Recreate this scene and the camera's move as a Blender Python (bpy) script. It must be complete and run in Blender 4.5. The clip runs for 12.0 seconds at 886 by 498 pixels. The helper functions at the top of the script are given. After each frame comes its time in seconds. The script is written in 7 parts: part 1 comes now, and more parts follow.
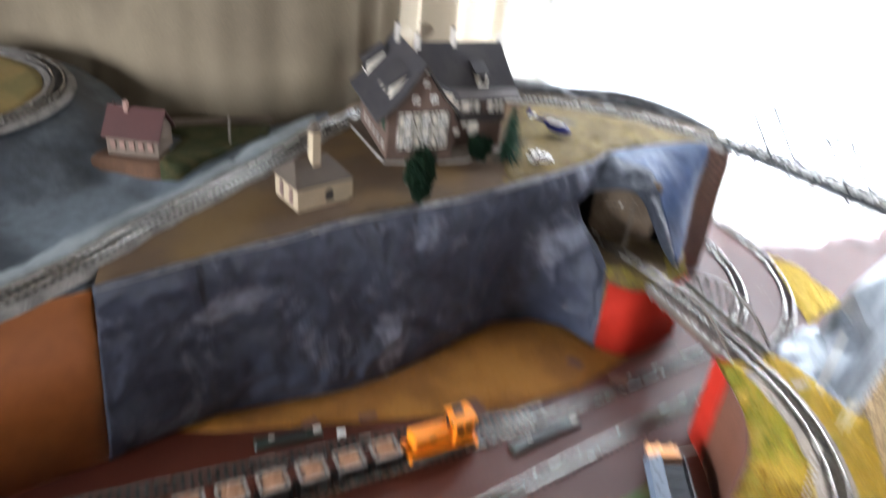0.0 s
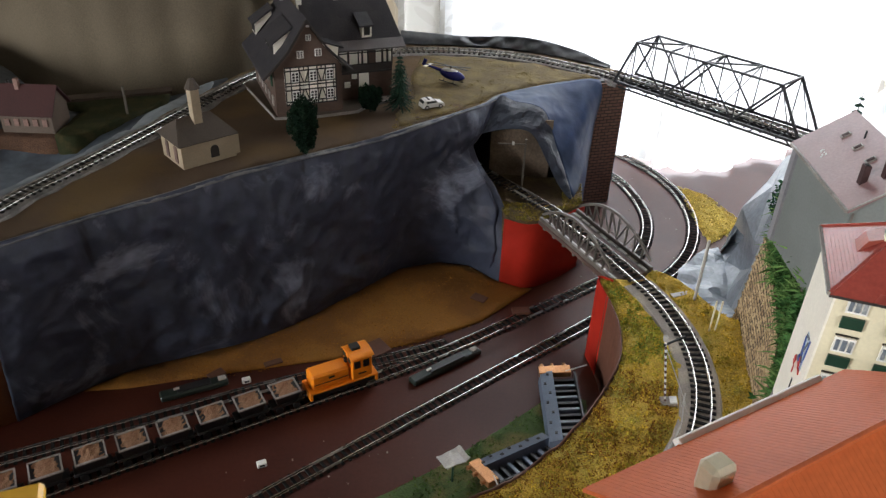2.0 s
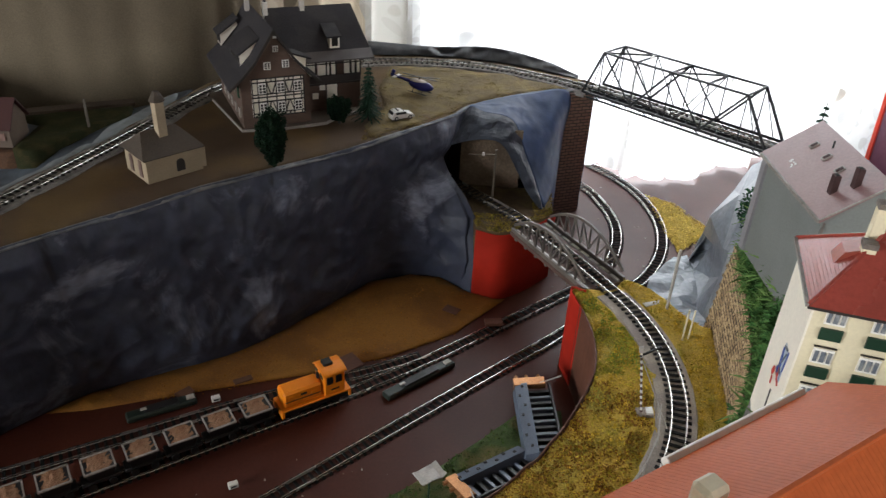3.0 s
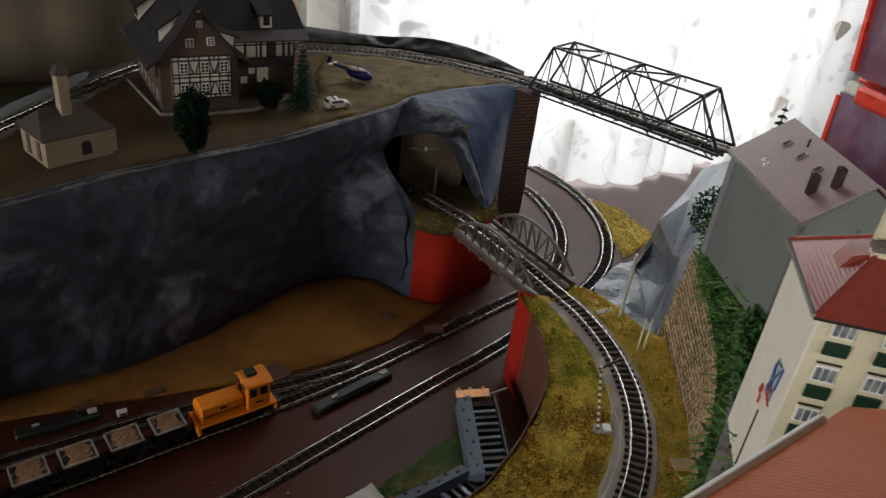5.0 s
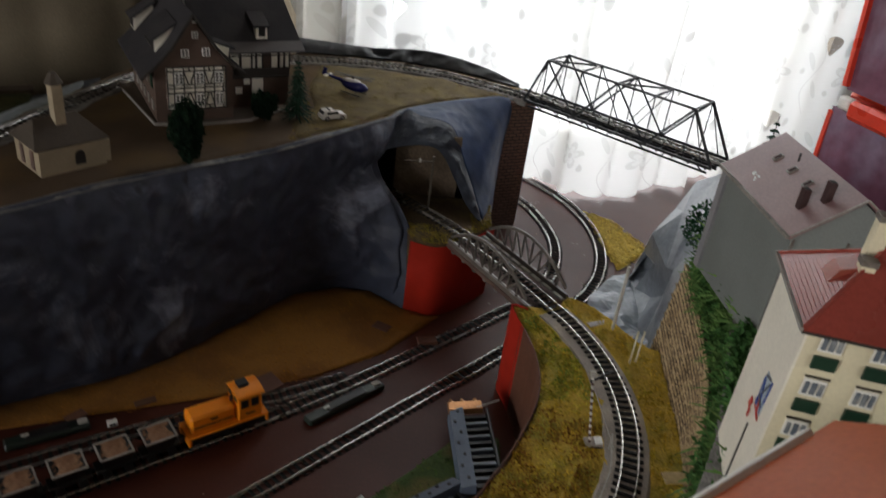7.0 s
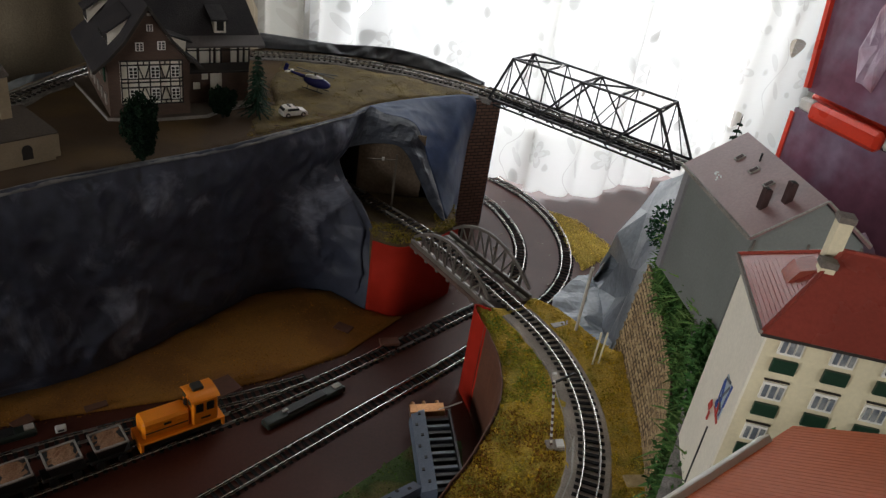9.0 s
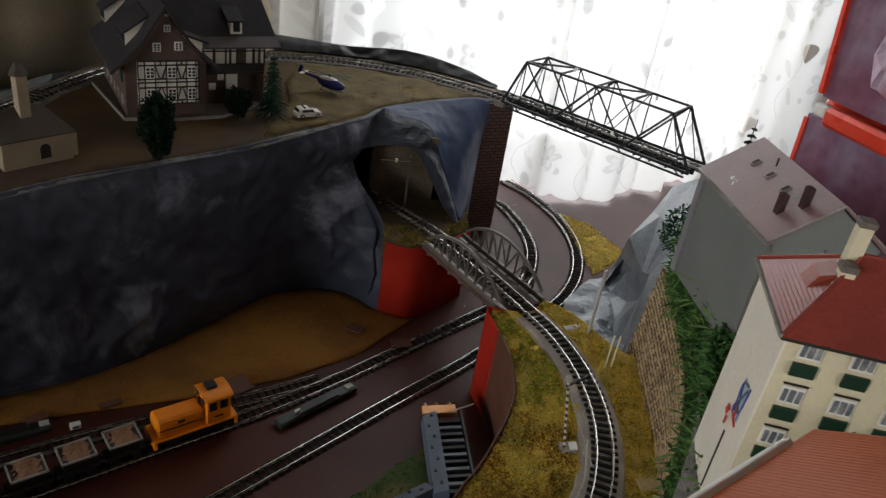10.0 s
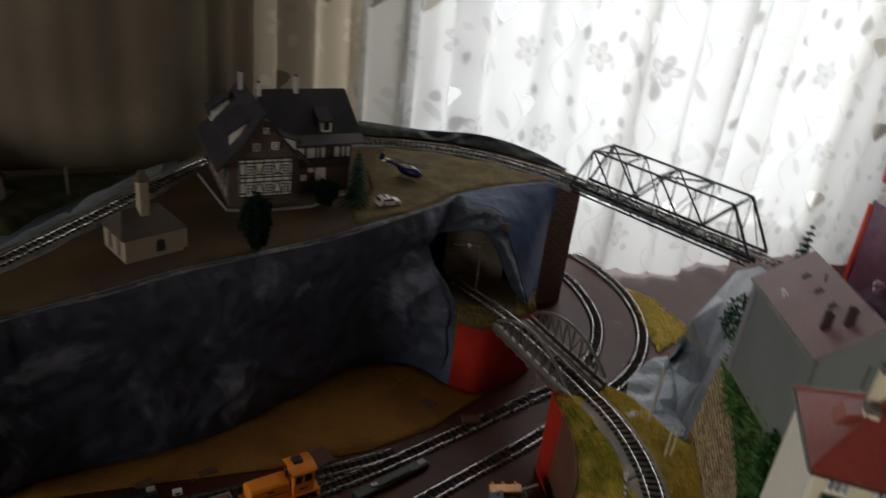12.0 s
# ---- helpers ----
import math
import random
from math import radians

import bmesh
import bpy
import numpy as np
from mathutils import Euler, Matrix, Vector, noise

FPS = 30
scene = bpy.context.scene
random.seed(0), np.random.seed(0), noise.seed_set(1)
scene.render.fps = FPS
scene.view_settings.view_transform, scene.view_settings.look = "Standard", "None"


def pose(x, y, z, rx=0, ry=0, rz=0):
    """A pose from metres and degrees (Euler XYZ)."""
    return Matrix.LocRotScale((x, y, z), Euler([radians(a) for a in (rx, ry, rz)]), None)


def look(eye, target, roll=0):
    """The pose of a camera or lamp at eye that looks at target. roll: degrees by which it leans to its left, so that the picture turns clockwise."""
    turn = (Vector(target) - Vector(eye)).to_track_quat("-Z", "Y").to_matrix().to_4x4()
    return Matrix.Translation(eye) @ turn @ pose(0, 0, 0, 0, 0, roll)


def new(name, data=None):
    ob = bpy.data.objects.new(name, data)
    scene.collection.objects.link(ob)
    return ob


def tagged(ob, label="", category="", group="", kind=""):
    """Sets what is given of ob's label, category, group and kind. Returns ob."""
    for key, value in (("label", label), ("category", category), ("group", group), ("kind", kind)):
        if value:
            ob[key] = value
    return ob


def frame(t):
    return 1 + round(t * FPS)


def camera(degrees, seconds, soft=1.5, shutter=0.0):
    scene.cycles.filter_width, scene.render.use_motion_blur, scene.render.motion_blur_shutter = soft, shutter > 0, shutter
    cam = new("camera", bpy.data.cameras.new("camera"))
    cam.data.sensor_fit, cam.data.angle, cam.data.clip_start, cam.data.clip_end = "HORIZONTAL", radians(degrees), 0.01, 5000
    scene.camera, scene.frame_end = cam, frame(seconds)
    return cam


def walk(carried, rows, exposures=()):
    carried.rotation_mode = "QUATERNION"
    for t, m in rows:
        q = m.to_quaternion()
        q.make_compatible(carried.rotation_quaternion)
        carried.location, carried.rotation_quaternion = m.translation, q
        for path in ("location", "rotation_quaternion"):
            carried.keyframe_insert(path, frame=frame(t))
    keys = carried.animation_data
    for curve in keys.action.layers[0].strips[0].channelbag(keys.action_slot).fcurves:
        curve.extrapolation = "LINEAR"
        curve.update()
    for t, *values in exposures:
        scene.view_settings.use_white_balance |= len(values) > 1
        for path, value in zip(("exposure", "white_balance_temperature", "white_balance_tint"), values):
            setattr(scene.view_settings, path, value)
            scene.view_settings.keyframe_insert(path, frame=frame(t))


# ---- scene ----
cam = camera(60.0, 12.0, soft=1.35, shutter=0.9)
PATH = [
    (0, (0.3342, 0.2373, 0.5841), (0.1421, 1.9497, -0.4313), 6.19),
    (0.3, (0.3596, 0.156, 0.6117), (0.2161, 1.8053, -0.5104), 4.27),
    (0.5, (0.3825, 0.0952, 0.6184), (0.1817, 1.8224, -0.3698), 2.06),
    (0.8, (0.4017, 0.116, 0.5884), (0.2565, 1.8474, -0.4022), 3.95),
    (1, (0.4078, 0.1625, 0.5779), (0.2976, 1.9132, -0.3827), 4.24),
    (1.5, (0.4363, 0.2037, 0.5681), (0.3148, 1.899, -0.4861), 2.99),
    (2, (0.4404, 0.2056, 0.569), (0.3042, 1.8973, -0.4891), 2.34),
    (2.5, (0.4315, 0.2131, 0.5678), (0.3424, 1.9178, -0.4744), 3.05),
    (3, (0.4334, 0.2135, 0.5686), (0.3827, 1.9235, -0.4674), 3.12),
    (4.8, (0.4161, 0.265, 0.5306), (0.5343, 1.9856, -0.4822), 7.07),
    (5, (0.4224, 0.268, 0.5295), (0.5538, 1.9888, -0.4811), 7.29),
    (5.5, (0.426, 0.2686, 0.5326), (0.5641, 1.9931, -0.4709), 7.10),
    (6, (0.4285, 0.2689, 0.5368), (0.5714, 2.0011, -0.4526), 6.40),
    (6.5, (0.4291, 0.2683, 0.5366), (0.5629, 2.0098, -0.4376), 6.54),
    (7, (0.4254, 0.2676, 0.5302), (0.5637, 2.0033, -0.4538), 7.73),
    (7.2, (0.4264, 0.2736, 0.5232), (0.5987, 1.9983, -0.4748), 8.73),
    (9, (0.4339, 0.2785, 0.5254), (0.6506, 2.011, -0.45), 9.09),
    (9.5, (0.4306, 0.2771, 0.5244), (0.6329, 2.0123, -0.4493), 9.27),
    (10, (0.4277, 0.2765, 0.5246), (0.6251, 2.0135, -0.4468), 9.35),
    (10.5, (0.4206, 0.2733, 0.5251), (0.5807, 2.0129, -0.4488), 9.04),
    (11, (0.4211, 0.258, 0.5413), (0.4919, 2.0037, -0.432), 6.03),
    (11.5, (0.4366, 0.2439, 0.572), (0.471, 2.0178, -0.3511), 4.79),
    (12, (0.4178, 0.2454, 0.5961), (0.4208, 2.0321, -0.3025), 7.26),
]
EXPOSURES = [(0, 2.28, 5850, 10), (0.5, 2.04, 5850, 10), (1.0, 1.45, 5950, 10), (1.6, 1.05, 6100, 10), (2.5, 0.90, 6200, 10), (3.2, 0.74, 6250, 10), (4.8, 0.05, 6450, 10), (7.2, -0.1, 6450, 10), (9.0, -0.1, 6450, 10), (10.6, -0.12, 6450, 10), (11.2, -0.28, 6450, 10), (11.6, -0.36, 6450, 10), (12.0, -0.65, 6500, 10)]
walk(cam, [(t, look(eye, target, roll)) for t, eye, target, roll in PATH], EXPOSURES)

# ---- light: one bright window behind the lace curtain, plus two added fill lights ----
world = bpy.data.worlds.new("world")
scene.world = world
world.use_nodes = True
sky = world.node_tree.nodes.new("ShaderNodeTexSky")
sky.sky_type, sky.sun_disc = 'NISHITA', False
sky.sun_elevation, sky.sun_rotation = radians(45), radians(60)
world.node_tree.links.new(sky.outputs[0], world.node_tree.nodes["Background"].inputs[0])
world.node_tree.nodes["Background"].inputs[1].default_value = 0.12
lamp = bpy.data.lights.new("window_light", 'AREA')
lamp.shape, lamp.size, lamp.size_y = 'RECTANGLE', 0.90, 1.10
lamp.energy, lamp.color = 18.5, (0.95, 0.98, 1.0)
window_light = new("window_light", lamp)
window_light.matrix_world = look((0.76, 1.80, 0.57), (0.78, 0.6, 0.40))

# added fill from the east for the house fronts, no source seen there
lamp2 = bpy.data.lights.new("side_fill_light", 'AREA')
lamp2.shape, lamp2.size, lamp2.size_y = 'RECTANGLE', 0.66, 0.66
lamp2.energy, lamp2.color = 5.0, (1.0, 0.97, 0.92)
side_fill_light = new("side_fill_light", lamp2)
side_fill_light.matrix_world = look((1.43, -0.35, 0.60), (0.6, 0.5, 0.2))

# added fill from behind the camera, brightens the rock face and drape
lamp3 = bpy.data.lights.new("west_fill_light", 'AREA')
lamp3.shape, lamp3.size, lamp3.size_y = 'RECTANGLE', 0.8, 0.7
lamp3.energy, lamp3.color = 33.0, (1.0, 0.98, 0.95)
west_fill_light = new("west_fill_light", lamp3)
west_fill_light.matrix_world = look((-1.68, -0.72, 0.45), (0.7, 0.7, 0.25))

# ---- materials ----
def mat(name, color, rough=0.6, metal=0.0, var=0.25, fine=400.0, coarse=25.0, bump=0.15, second=None, spec=0.5, mixat=(0.45, 0.62), coat=0.0):
    """Plain surface with variation at two sizes and fine relief. second: a colour that the coarse pattern mixes in."""
    m = bpy.data.materials.new(name)
    m.use_nodes = True
    t, n = m.node_tree, m.node_tree.nodes
    b = n["Principled BSDF"]
    co = n.new("ShaderNodeTexCoord")
    n1, n2 = n.new("ShaderNodeTexNoise"), n.new("ShaderNodeTexNoise")
    n1.inputs["Scale"].default_value, n2.inputs["Scale"].default_value = coarse, fine
    n1.inputs["Detail"].default_value, n2.inputs["Detail"].default_value = 5, 3
    for k in (n1, n2):
        t.links.new(co.outputs["Object"], k.inputs["Vector"])
    ramp = n.new("ShaderNodeMapRange")
    ramp.inputs[1].default_value, ramp.inputs[2].default_value = mixat
    t.links.new(n1.outputs["Fac"], ramp.inputs[0])
    mix = n.new("ShaderNodeMix")
    mix.data_type = 'RGBA'
    c2 = second or tuple(c * (1 - var) for c in color)
    mix.inputs[6].default_value, mix.inputs[7].default_value = (*color, 1), (*c2, 1)
    t.links.new(ramp.outputs[0], mix.inputs[0])
    mul = n.new("ShaderNodeMix")
    mul.data_type, mul.blend_type = 'RGBA', 'MULTIPLY'
    mul.inputs[0].default_value = 1.0
    r2 = n.new("ShaderNodeMapRange")
    r2.inputs[1].default_value, r2.inputs[2].default_value, r2.inputs[3].default_value, r2.inputs[4].default_value = 0.3, 0.7, 1 - var, 1 + var * 0.6
    t.links.new(n2.outputs["Fac"], r2.inputs[0])
    t.links.new(mix.outputs[2], mul.inputs[6])
    t.links.new(r2.outputs[0], mul.inputs[7])
    t.links.new(mul.outputs[2], b.inputs["Base Color"])
    r3 = n.new("ShaderNodeMapRange")
    r3.inputs[3].default_value, r3.inputs[4].default_value = max(rough - 0.12, 0.03), min(rough + 0.12, 1)
    t.links.new(n1.outputs["Fac"], r3.inputs[0])
    t.links.new(r3.outputs[0], b.inputs["Roughness"])
    b.inputs["Metallic"].default_value = metal
    b.inputs["Specular IOR Level"].default_value = spec
    b.inputs["Coat Weight"].default_value = coat
    if bump:
        bp = n.new("ShaderNodeBump")
        bp.inputs["Strength"].default_value, bp.inputs["Distance"].default_value = bump, 0.002
        t.links.new(n2.outputs["Fac"], bp.inputs["Height"])
        t.links.new(bp.outputs[0], b.inputs["Normal"])
    return m


def per_piece(m, amount=0.3):
    """Lets each piece of a repeat differ a little in tone."""
    t, n = m.node_tree, m.node_tree.nodes
    b = n["Principled BSDF"]
    old = b.inputs["Base Color"].links[0].from_socket
    info, rng, hsv = n.new("ShaderNodeObjectInfo"), n.new("ShaderNodeMapRange"), n.new("ShaderNodeHueSaturation")
    rng.inputs[3].default_value, rng.inputs[4].default_value = 1 - amount, 1 + amount
    t.links.new(info.outputs["Random"], rng.inputs[0])
    t.links.new(rng.outputs[0], hsv.inputs["Value"])
    t.links.new(old, hsv.inputs["Color"])
    t.links.new(hsv.outputs[0], b.inputs["Base Color"])
    return m


def leafy(name, a, b2):
    m = mat(name, a, 0.8, second=b2, var=0.35, fine=900, coarse=60, bump=0, spec=0.08)
    t, n = m.node_tree, m.node_tree.nodes
    b = n["Principled BSDF"]
    old = b.inputs["Base Color"].links[0].from_socket
    g, rng, hsv = n.new("ShaderNodeNewGeometry"), n.new("ShaderNodeMapRange"), n.new("ShaderNodeHueSaturation")
    rng.inputs[3].default_value, rng.inputs[4].default_value = 0.6, 1.4
    t.links.new(g.outputs["Random Per Island"], rng.inputs[0])
    t.links.new(rng.outputs[0], hsv.inputs["Value"])
    t.links.new(old, hsv.inputs["Color"])
    t.links.new(hsv.outputs[0], b.inputs["Base Color"])
    return m


def lace(name, thin, thick, front):
    """Net curtain: open mesh with closed petals and leaves woven in; thin, thick: light let through, front: the cloth's own colour."""
    m = bpy.data.materials.new(name)
    m.use_nodes = True
    t, n = m.node_tree, m.node_tree.nodes
    n.clear()
    def math_(op, a, b=None, c=None):
        k = n.new("ShaderNodeMath")
        k.operation = op
        for i, v in enumerate((a, b, c)):
            if v is None:
                continue
            if isinstance(v, (int, float)):
                k.inputs[i].default_value = v
            else:
                t.links.new(v, k.inputs[i])
        return k.outputs[0]
    def soft_under(a, b):
        k = math_('MULTIPLY_ADD', math_('SUBTRACT', b, a), 18.0, 0.5)
        return math_('MINIMUM', math_('MAXIMUM', k, 0.0), 1.0)
    uv = n.new("ShaderNodeUVMap")
    sep = n.new("ShaderNodeSeparateXYZ")
    t.links.new(uv.outputs[0], sep.inputs[0])
    cell = 0.14
    u = math_('DIVIDE', sep.outputs[0], cell)
    row = math_('FLOOR', math_('DIVIDE', sep.outputs[1], cell))
    u = math_('ADD', u, math_('MULTIPLY', row, 0.43))
    v = math_('DIVIDE', sep.outputs[1], cell)
    fu, fv = math_('SUBTRACT', math_('FRACT', u), 0.5), math_('SUBTRACT', math_('FRACT', v), 0.5)
    r = math_('SQRT', math_('ADD', math_('MULTIPLY', fu, fu), math_('MULTIPLY', fv, fv)))
    ang = math_('ARCTAN2', fv, fu)
    pet = math_('MULTIPLY_ADD', math_('ABSOLUTE', math_('COSINE', math_('MULTIPLY', ang, 2.5))), 0.115, 0.07)
    flower = math_('MULTIPLY', math_('LESS_THAN', r, pet), math_('MULTIPLY_ADD', math_('GREATER_THAN', r, math_('MULTIPLY', pet, 0.66)), 0.65, 0.35))
    heart = math_('LESS_THAN', r, 0.035)
    gu, gv = math_('SUBTRACT', math_('FRACT', math_('ADD', u, 0.5)), 0.5), fv
    stem = math_('LESS_THAN', math_('ABSOLUTE', math_('SUBTRACT', gu, math_('MULTIPLY', math_('SINE', math_('MULTIPLY', gv, 7.0)), 0.13))), 0.006)
    lu = math_('ADD', gu, math_('MULTIPLY', gv, 0.6))
    lv = math_('SUBTRACT', math_('ABSOLUTE', gv), 0.17)
    leaf = math_('MULTIPLY', math_('LESS_THAN', math_('ADD', math_('MULTIPLY', math_('MULTIPLY', lu, lu), 5.0), math_('MULTIPLY', lv, lv)), 0.012), 0.65)
    closed = math_('MAXIMUM', math_('MAXIMUM', math_('MULTIPLY', flower, 0.8), heart), math_('MAXIMUM', stem, leaf))
    # scattered woven leaves of uneven shape and open eyelets
    mp, vo, dis, add = n.new("ShaderNodeMapping"), n.new("ShaderNodeTexVoronoi"), n.new("ShaderNodeTexNoise"), n.new("ShaderNodeVectorMath")
    mp.inputs["Rotation"].default_value, mp.inputs["Scale"].default_value = (0, 0, 0.5), (1.0, 0.62, 1.0)
    dis.inputs["Scale"].default_value = 24
    scl = n.new("ShaderNodeVectorMath")
    scl.operation, scl.inputs[3].default_value = 'SCALE', 0.02
    t.links.new(uv.outputs[0], dis.inputs["Vector"])
    t.links.new(dis.outputs["Color"], scl.inputs[0])
    t.links.new(uv.outputs[0], add.inputs[0])
    t.links.new(scl.outputs[0], add.inputs[1])
    t.links.new(add.outputs[0], mp.inputs[0])
    t.links.new(mp.outputs[0], vo.inputs["Vector"])
    vo.inputs["Scale"].default_value, vo.inputs["Randomness"].default_value = 30, 0.78
    pick = n.new("ShaderNodeSeparateColor")
    t.links.new(vo.outputs["Color"], pick.inputs[0])
    patch = soft_under(vo.outputs["Distance"], math_('MULTIPLY_ADD', pick.outputs[1], 0.20, 0.10))
    woven = math_('MULTIPLY', patch, math_('GREATER_THAN', pick.outputs[0], 0.34))
    eyelet = math_('MULTIPLY', patch, math_('LESS_THAN', pick.outputs[0], 0.16))
    closed = math_('MAXIMUM', math_('MULTIPLY', closed, 0.75), math_('MULTIPLY', woven, 0.75))
    hu, hv = math_('SUBTRACT', math_('FRACT', math_('ADD', u, 0.31)), 0.5), math_('SUBTRACT', math_('FRACT', math_('ADD', v, 0.62)), 0.5)
    width = math_('MULTIPLY_ADD', hv, 0.55, 0.105)
    heartr = math_('ADD', math_('MULTIPLY', math_('DIVIDE', hu, width), math_('DIVIDE', hu, width)), math_('MULTIPLY', math_('MULTIPLY', hv, hv), 70.0))
    opening = math_('MULTIPLY', math_('LESS_THAN', heartr, 1.0), math_('GREATER_THAN', width, 0.02))
    dense = math_('SUBTRACT', math_('MULTIPLY', closed, math_('SUBTRACT', 1.0, opening)), math_('MULTIPLY', eyelet, 0.6))
    noi = n.new("ShaderNodeTexNoise")
    noi.inputs["Scale"].default_value = 14
    co = n.new("ShaderNodeTexCoord")
    t.links.new(co.outputs["Object"], noi.inputs["Vector"])
    open_ = math_('SUBTRACT', 0.16, math_('MULTIPLY', dense, 0.15))
    open_ = math_('MULTIPLY', open_, math_('MULTIPLY_ADD', noi.outputs["Fac"], 0.3, 0.85))
    open_ = math_('MAXIMUM', open_, math_('MULTIPLY', opening, 0.85))
    tr, tl, df = n.new("ShaderNodeBsdfTransparent"), n.new("ShaderNodeBsdfTranslucent"), n.new("ShaderNodeBsdfDiffuse")
    for k, c0, c1 in ((tl, thin, thick), (df, front, front)):
        weave = n.new("ShaderNodeMix")
        weave.data_type = 'RGBA'
        weave.inputs[6].default_value, weave.inputs[7].default_value = (*c0, 1), (*c1, 1)
        t.links.new(dense, weave.inputs[0])
        t.links.new(weave.outputs[2], k.inputs["Color"])
    cloth, out, all_ = n.new("ShaderNodeMixShader"), n.new("ShaderNodeOutputMaterial"), n.new("ShaderNodeMixShader")
    cloth.inputs[0].default_value = 0.38
    t.links.new(tl.outputs[0], cloth.inputs[1])
    t.links.new(df.outputs[0], cloth.inputs[2])
    t.links.new(open_, all_.inputs[0])
    t.links.new(cloth.outputs[0], all_.inputs[1])
    t.links.new(tr.outputs[0], all_.inputs[2])
    t.links.new(all_.outputs[0], out.inputs[0])
    return m


def bricks(name, c1, c2, mortar, w, h):
    m = mat(name, c1, 0.85)
    t, n = m.node_tree, m.node_tree.nodes
    b = n["Principled BSDF"]
    uv, br = n.new("ShaderNodeUVMap"), n.new("ShaderNodeTexBrick")
    br.inputs["Color1"].default_value, br.inputs["Color2"].default_value, br.inputs["Mortar"].default_value = (*c1, 1), (*c2, 1), (*mortar, 1)
    br.inputs["Scale"].default_value = 1.0
    br.inputs["Brick Width"].default_value, br.inputs["Row Height"].default_value, br.inputs["Mortar Size"].default_value = w, h, h * 0.14
    t.links.new(uv.outputs[0], br.inputs["Vector"])
    t.links.new(br.outputs["Color"], b.inputs["Base Color"])
    bp = n.new("ShaderNodeBump")
    bp.inputs["Strength"].default_value, bp.inputs["Distance"].default_value = 0.6, 0.001
    bp.invert = True
    t.links.new(br.outputs["Fac"], bp.inputs["Height"])
    t.links.new(bp.outputs[0], b.inputs["Normal"])
    return m


M_TABLE = mat("table_paint", (0.070, 0.018, 0.010), 0.45, second=(0.052, 0.013, 0.008), var=0.12, fine=300, coarse=6, bump=0.03, spec=0.22)
M_ROCK = mat("rock_paint", (0.043, 0.050, 0.078), 0.55, second=(0.180, 0.196, 0.256), var=0.3, fine=70, coarse=11.0, bump=0.55, mixat=(0.53, 0.64), spec=0.4)
for k in M_ROCK.node_tree.nodes:
    if k.type == 'TEX_NOISE' and k.inputs["Scale"].default_value < 20:
        k.inputs["Distortion"].default_value, k.inputs["Detail"].default_value, k.inputs["Roughness"].default_value = 0.8, 9, 0.62


def blue_wash(m):
    """Thin washes of blue over parts of the dark paint."""
    t, n = m.node_tree, m.node_tree.nodes
    b = n["Principled BSDF"]
    old = b.inputs["Base Color"].links[0].from_socket
    co, no, rng, mix = n.new("ShaderNodeTexCoord"), n.new("ShaderNodeTexNoise"), n.new("ShaderNodeMapRange"), n.new("ShaderNodeMix")
    no.inputs["Scale"].default_value, no.inputs["Detail"].default_value = 5.0, 4
    rng.inputs[1].default_value, rng.inputs[2].default_value, rng.inputs[4].default_value = 0.48, 0.70, 0.35
    mix.data_type = 'RGBA'
    mix.inputs[7].default_value = (0.026, 0.038, 0.075, 1)
    t.links.new(co.outputs["Object"], no.inputs["Vector"])
    t.links.new(no.outputs["Fac"], rng.inputs[0])
    t.links.new(rng.outputs[0], mix.inputs[0])
    t.links.new(old, mix.inputs[6])
    t.links.new(mix.outputs[2], b.inputs["Base Color"])


blue_wash(M_ROCK)


def cracks(m):
    """Dark upright cracks and brush strokes in the paint."""
    t, n = m.node_tree, m.node_tree.nodes
    b = n["Principled BSDF"]
    old = b.inputs["Base Color"].links[0].from_socket
    co, mp, no, rng, mul = n.new("ShaderNodeTexCoord"), n.new("ShaderNodeMapping"), n.new("ShaderNodeTexNoise"), n.new("ShaderNodeMapRange"), n.new("ShaderNodeMix")
    mp.inputs["Scale"].default_value = (1, 1, 0.22)
    no.inputs["Scale"].default_value, no.inputs["Detail"].default_value, no.inputs["Distortion"].default_value = 21, 3, 0.5
    rng.inputs[1].default_value, rng.inputs[2].default_value, rng.inputs[3].default_value, rng.inputs[4].default_value = 0.665, 0.70, 1.0, 0.35
    mul.data_type, mul.blend_type = 'RGBA', 'MULTIPLY'
    mul.inputs[0].default_value = 1.0
    t.links.new(co.outputs["Object"], mp.inputs[0])
    t.links.new(mp.outputs[0], no.inputs["Vector"])
    t.links.new(no.outputs["Fac"], rng.inputs[0])
    t.links.new(old, mul.inputs[6])
    t.links.new(rng.outputs[0], mul.inputs[7])
    t.links.new(mul.outputs[2], b.inputs["Base Color"])
    return m


cracks(M_ROCK)
M_RIDGE = mat("dark_crumpled_sheet", (0.040, 0.043, 0.048), 0.45, second=(0.075, 0.078, 0.084), var=0.2, fine=120, coarse=18, bump=0.5)
M_RIM = mat("pale_sheet_edge", (0.11, 0.115, 0.128), 0.55, second=(0.18, 0.178, 0.178), var=0.3, fine=120, coarse=30, bump=0.4)
M_ROCK_BLUE = mat("blue_paint", (0.026, 0.050, 0.125), 0.55, second=(0.038, 0.060, 0.120), var=0.2, fine=60, coarse=10, bump=0.3, spec=0.25)
M_FOIL = mat("grey_foil", (0.160, 0.182, 0.210), 0.34, second=(0.26, 0.285, 0.32), var=0.2, fine=160, coarse=14, bump=0.25)
M_VALLEY = mat("grey_blue_paint", (0.036, 0.045, 0.058), 0.6, second=(0.105, 0.128, 0.152), var=0.25, fine=90, coarse=9, bump=0.4)
M_ORANGE = mat("orange_card", (0.29, 0.090, 0.017), 0.7, second=(0.225, 0.066, 0.013), var=0.12, fine=60, coarse=8, bump=0.03)
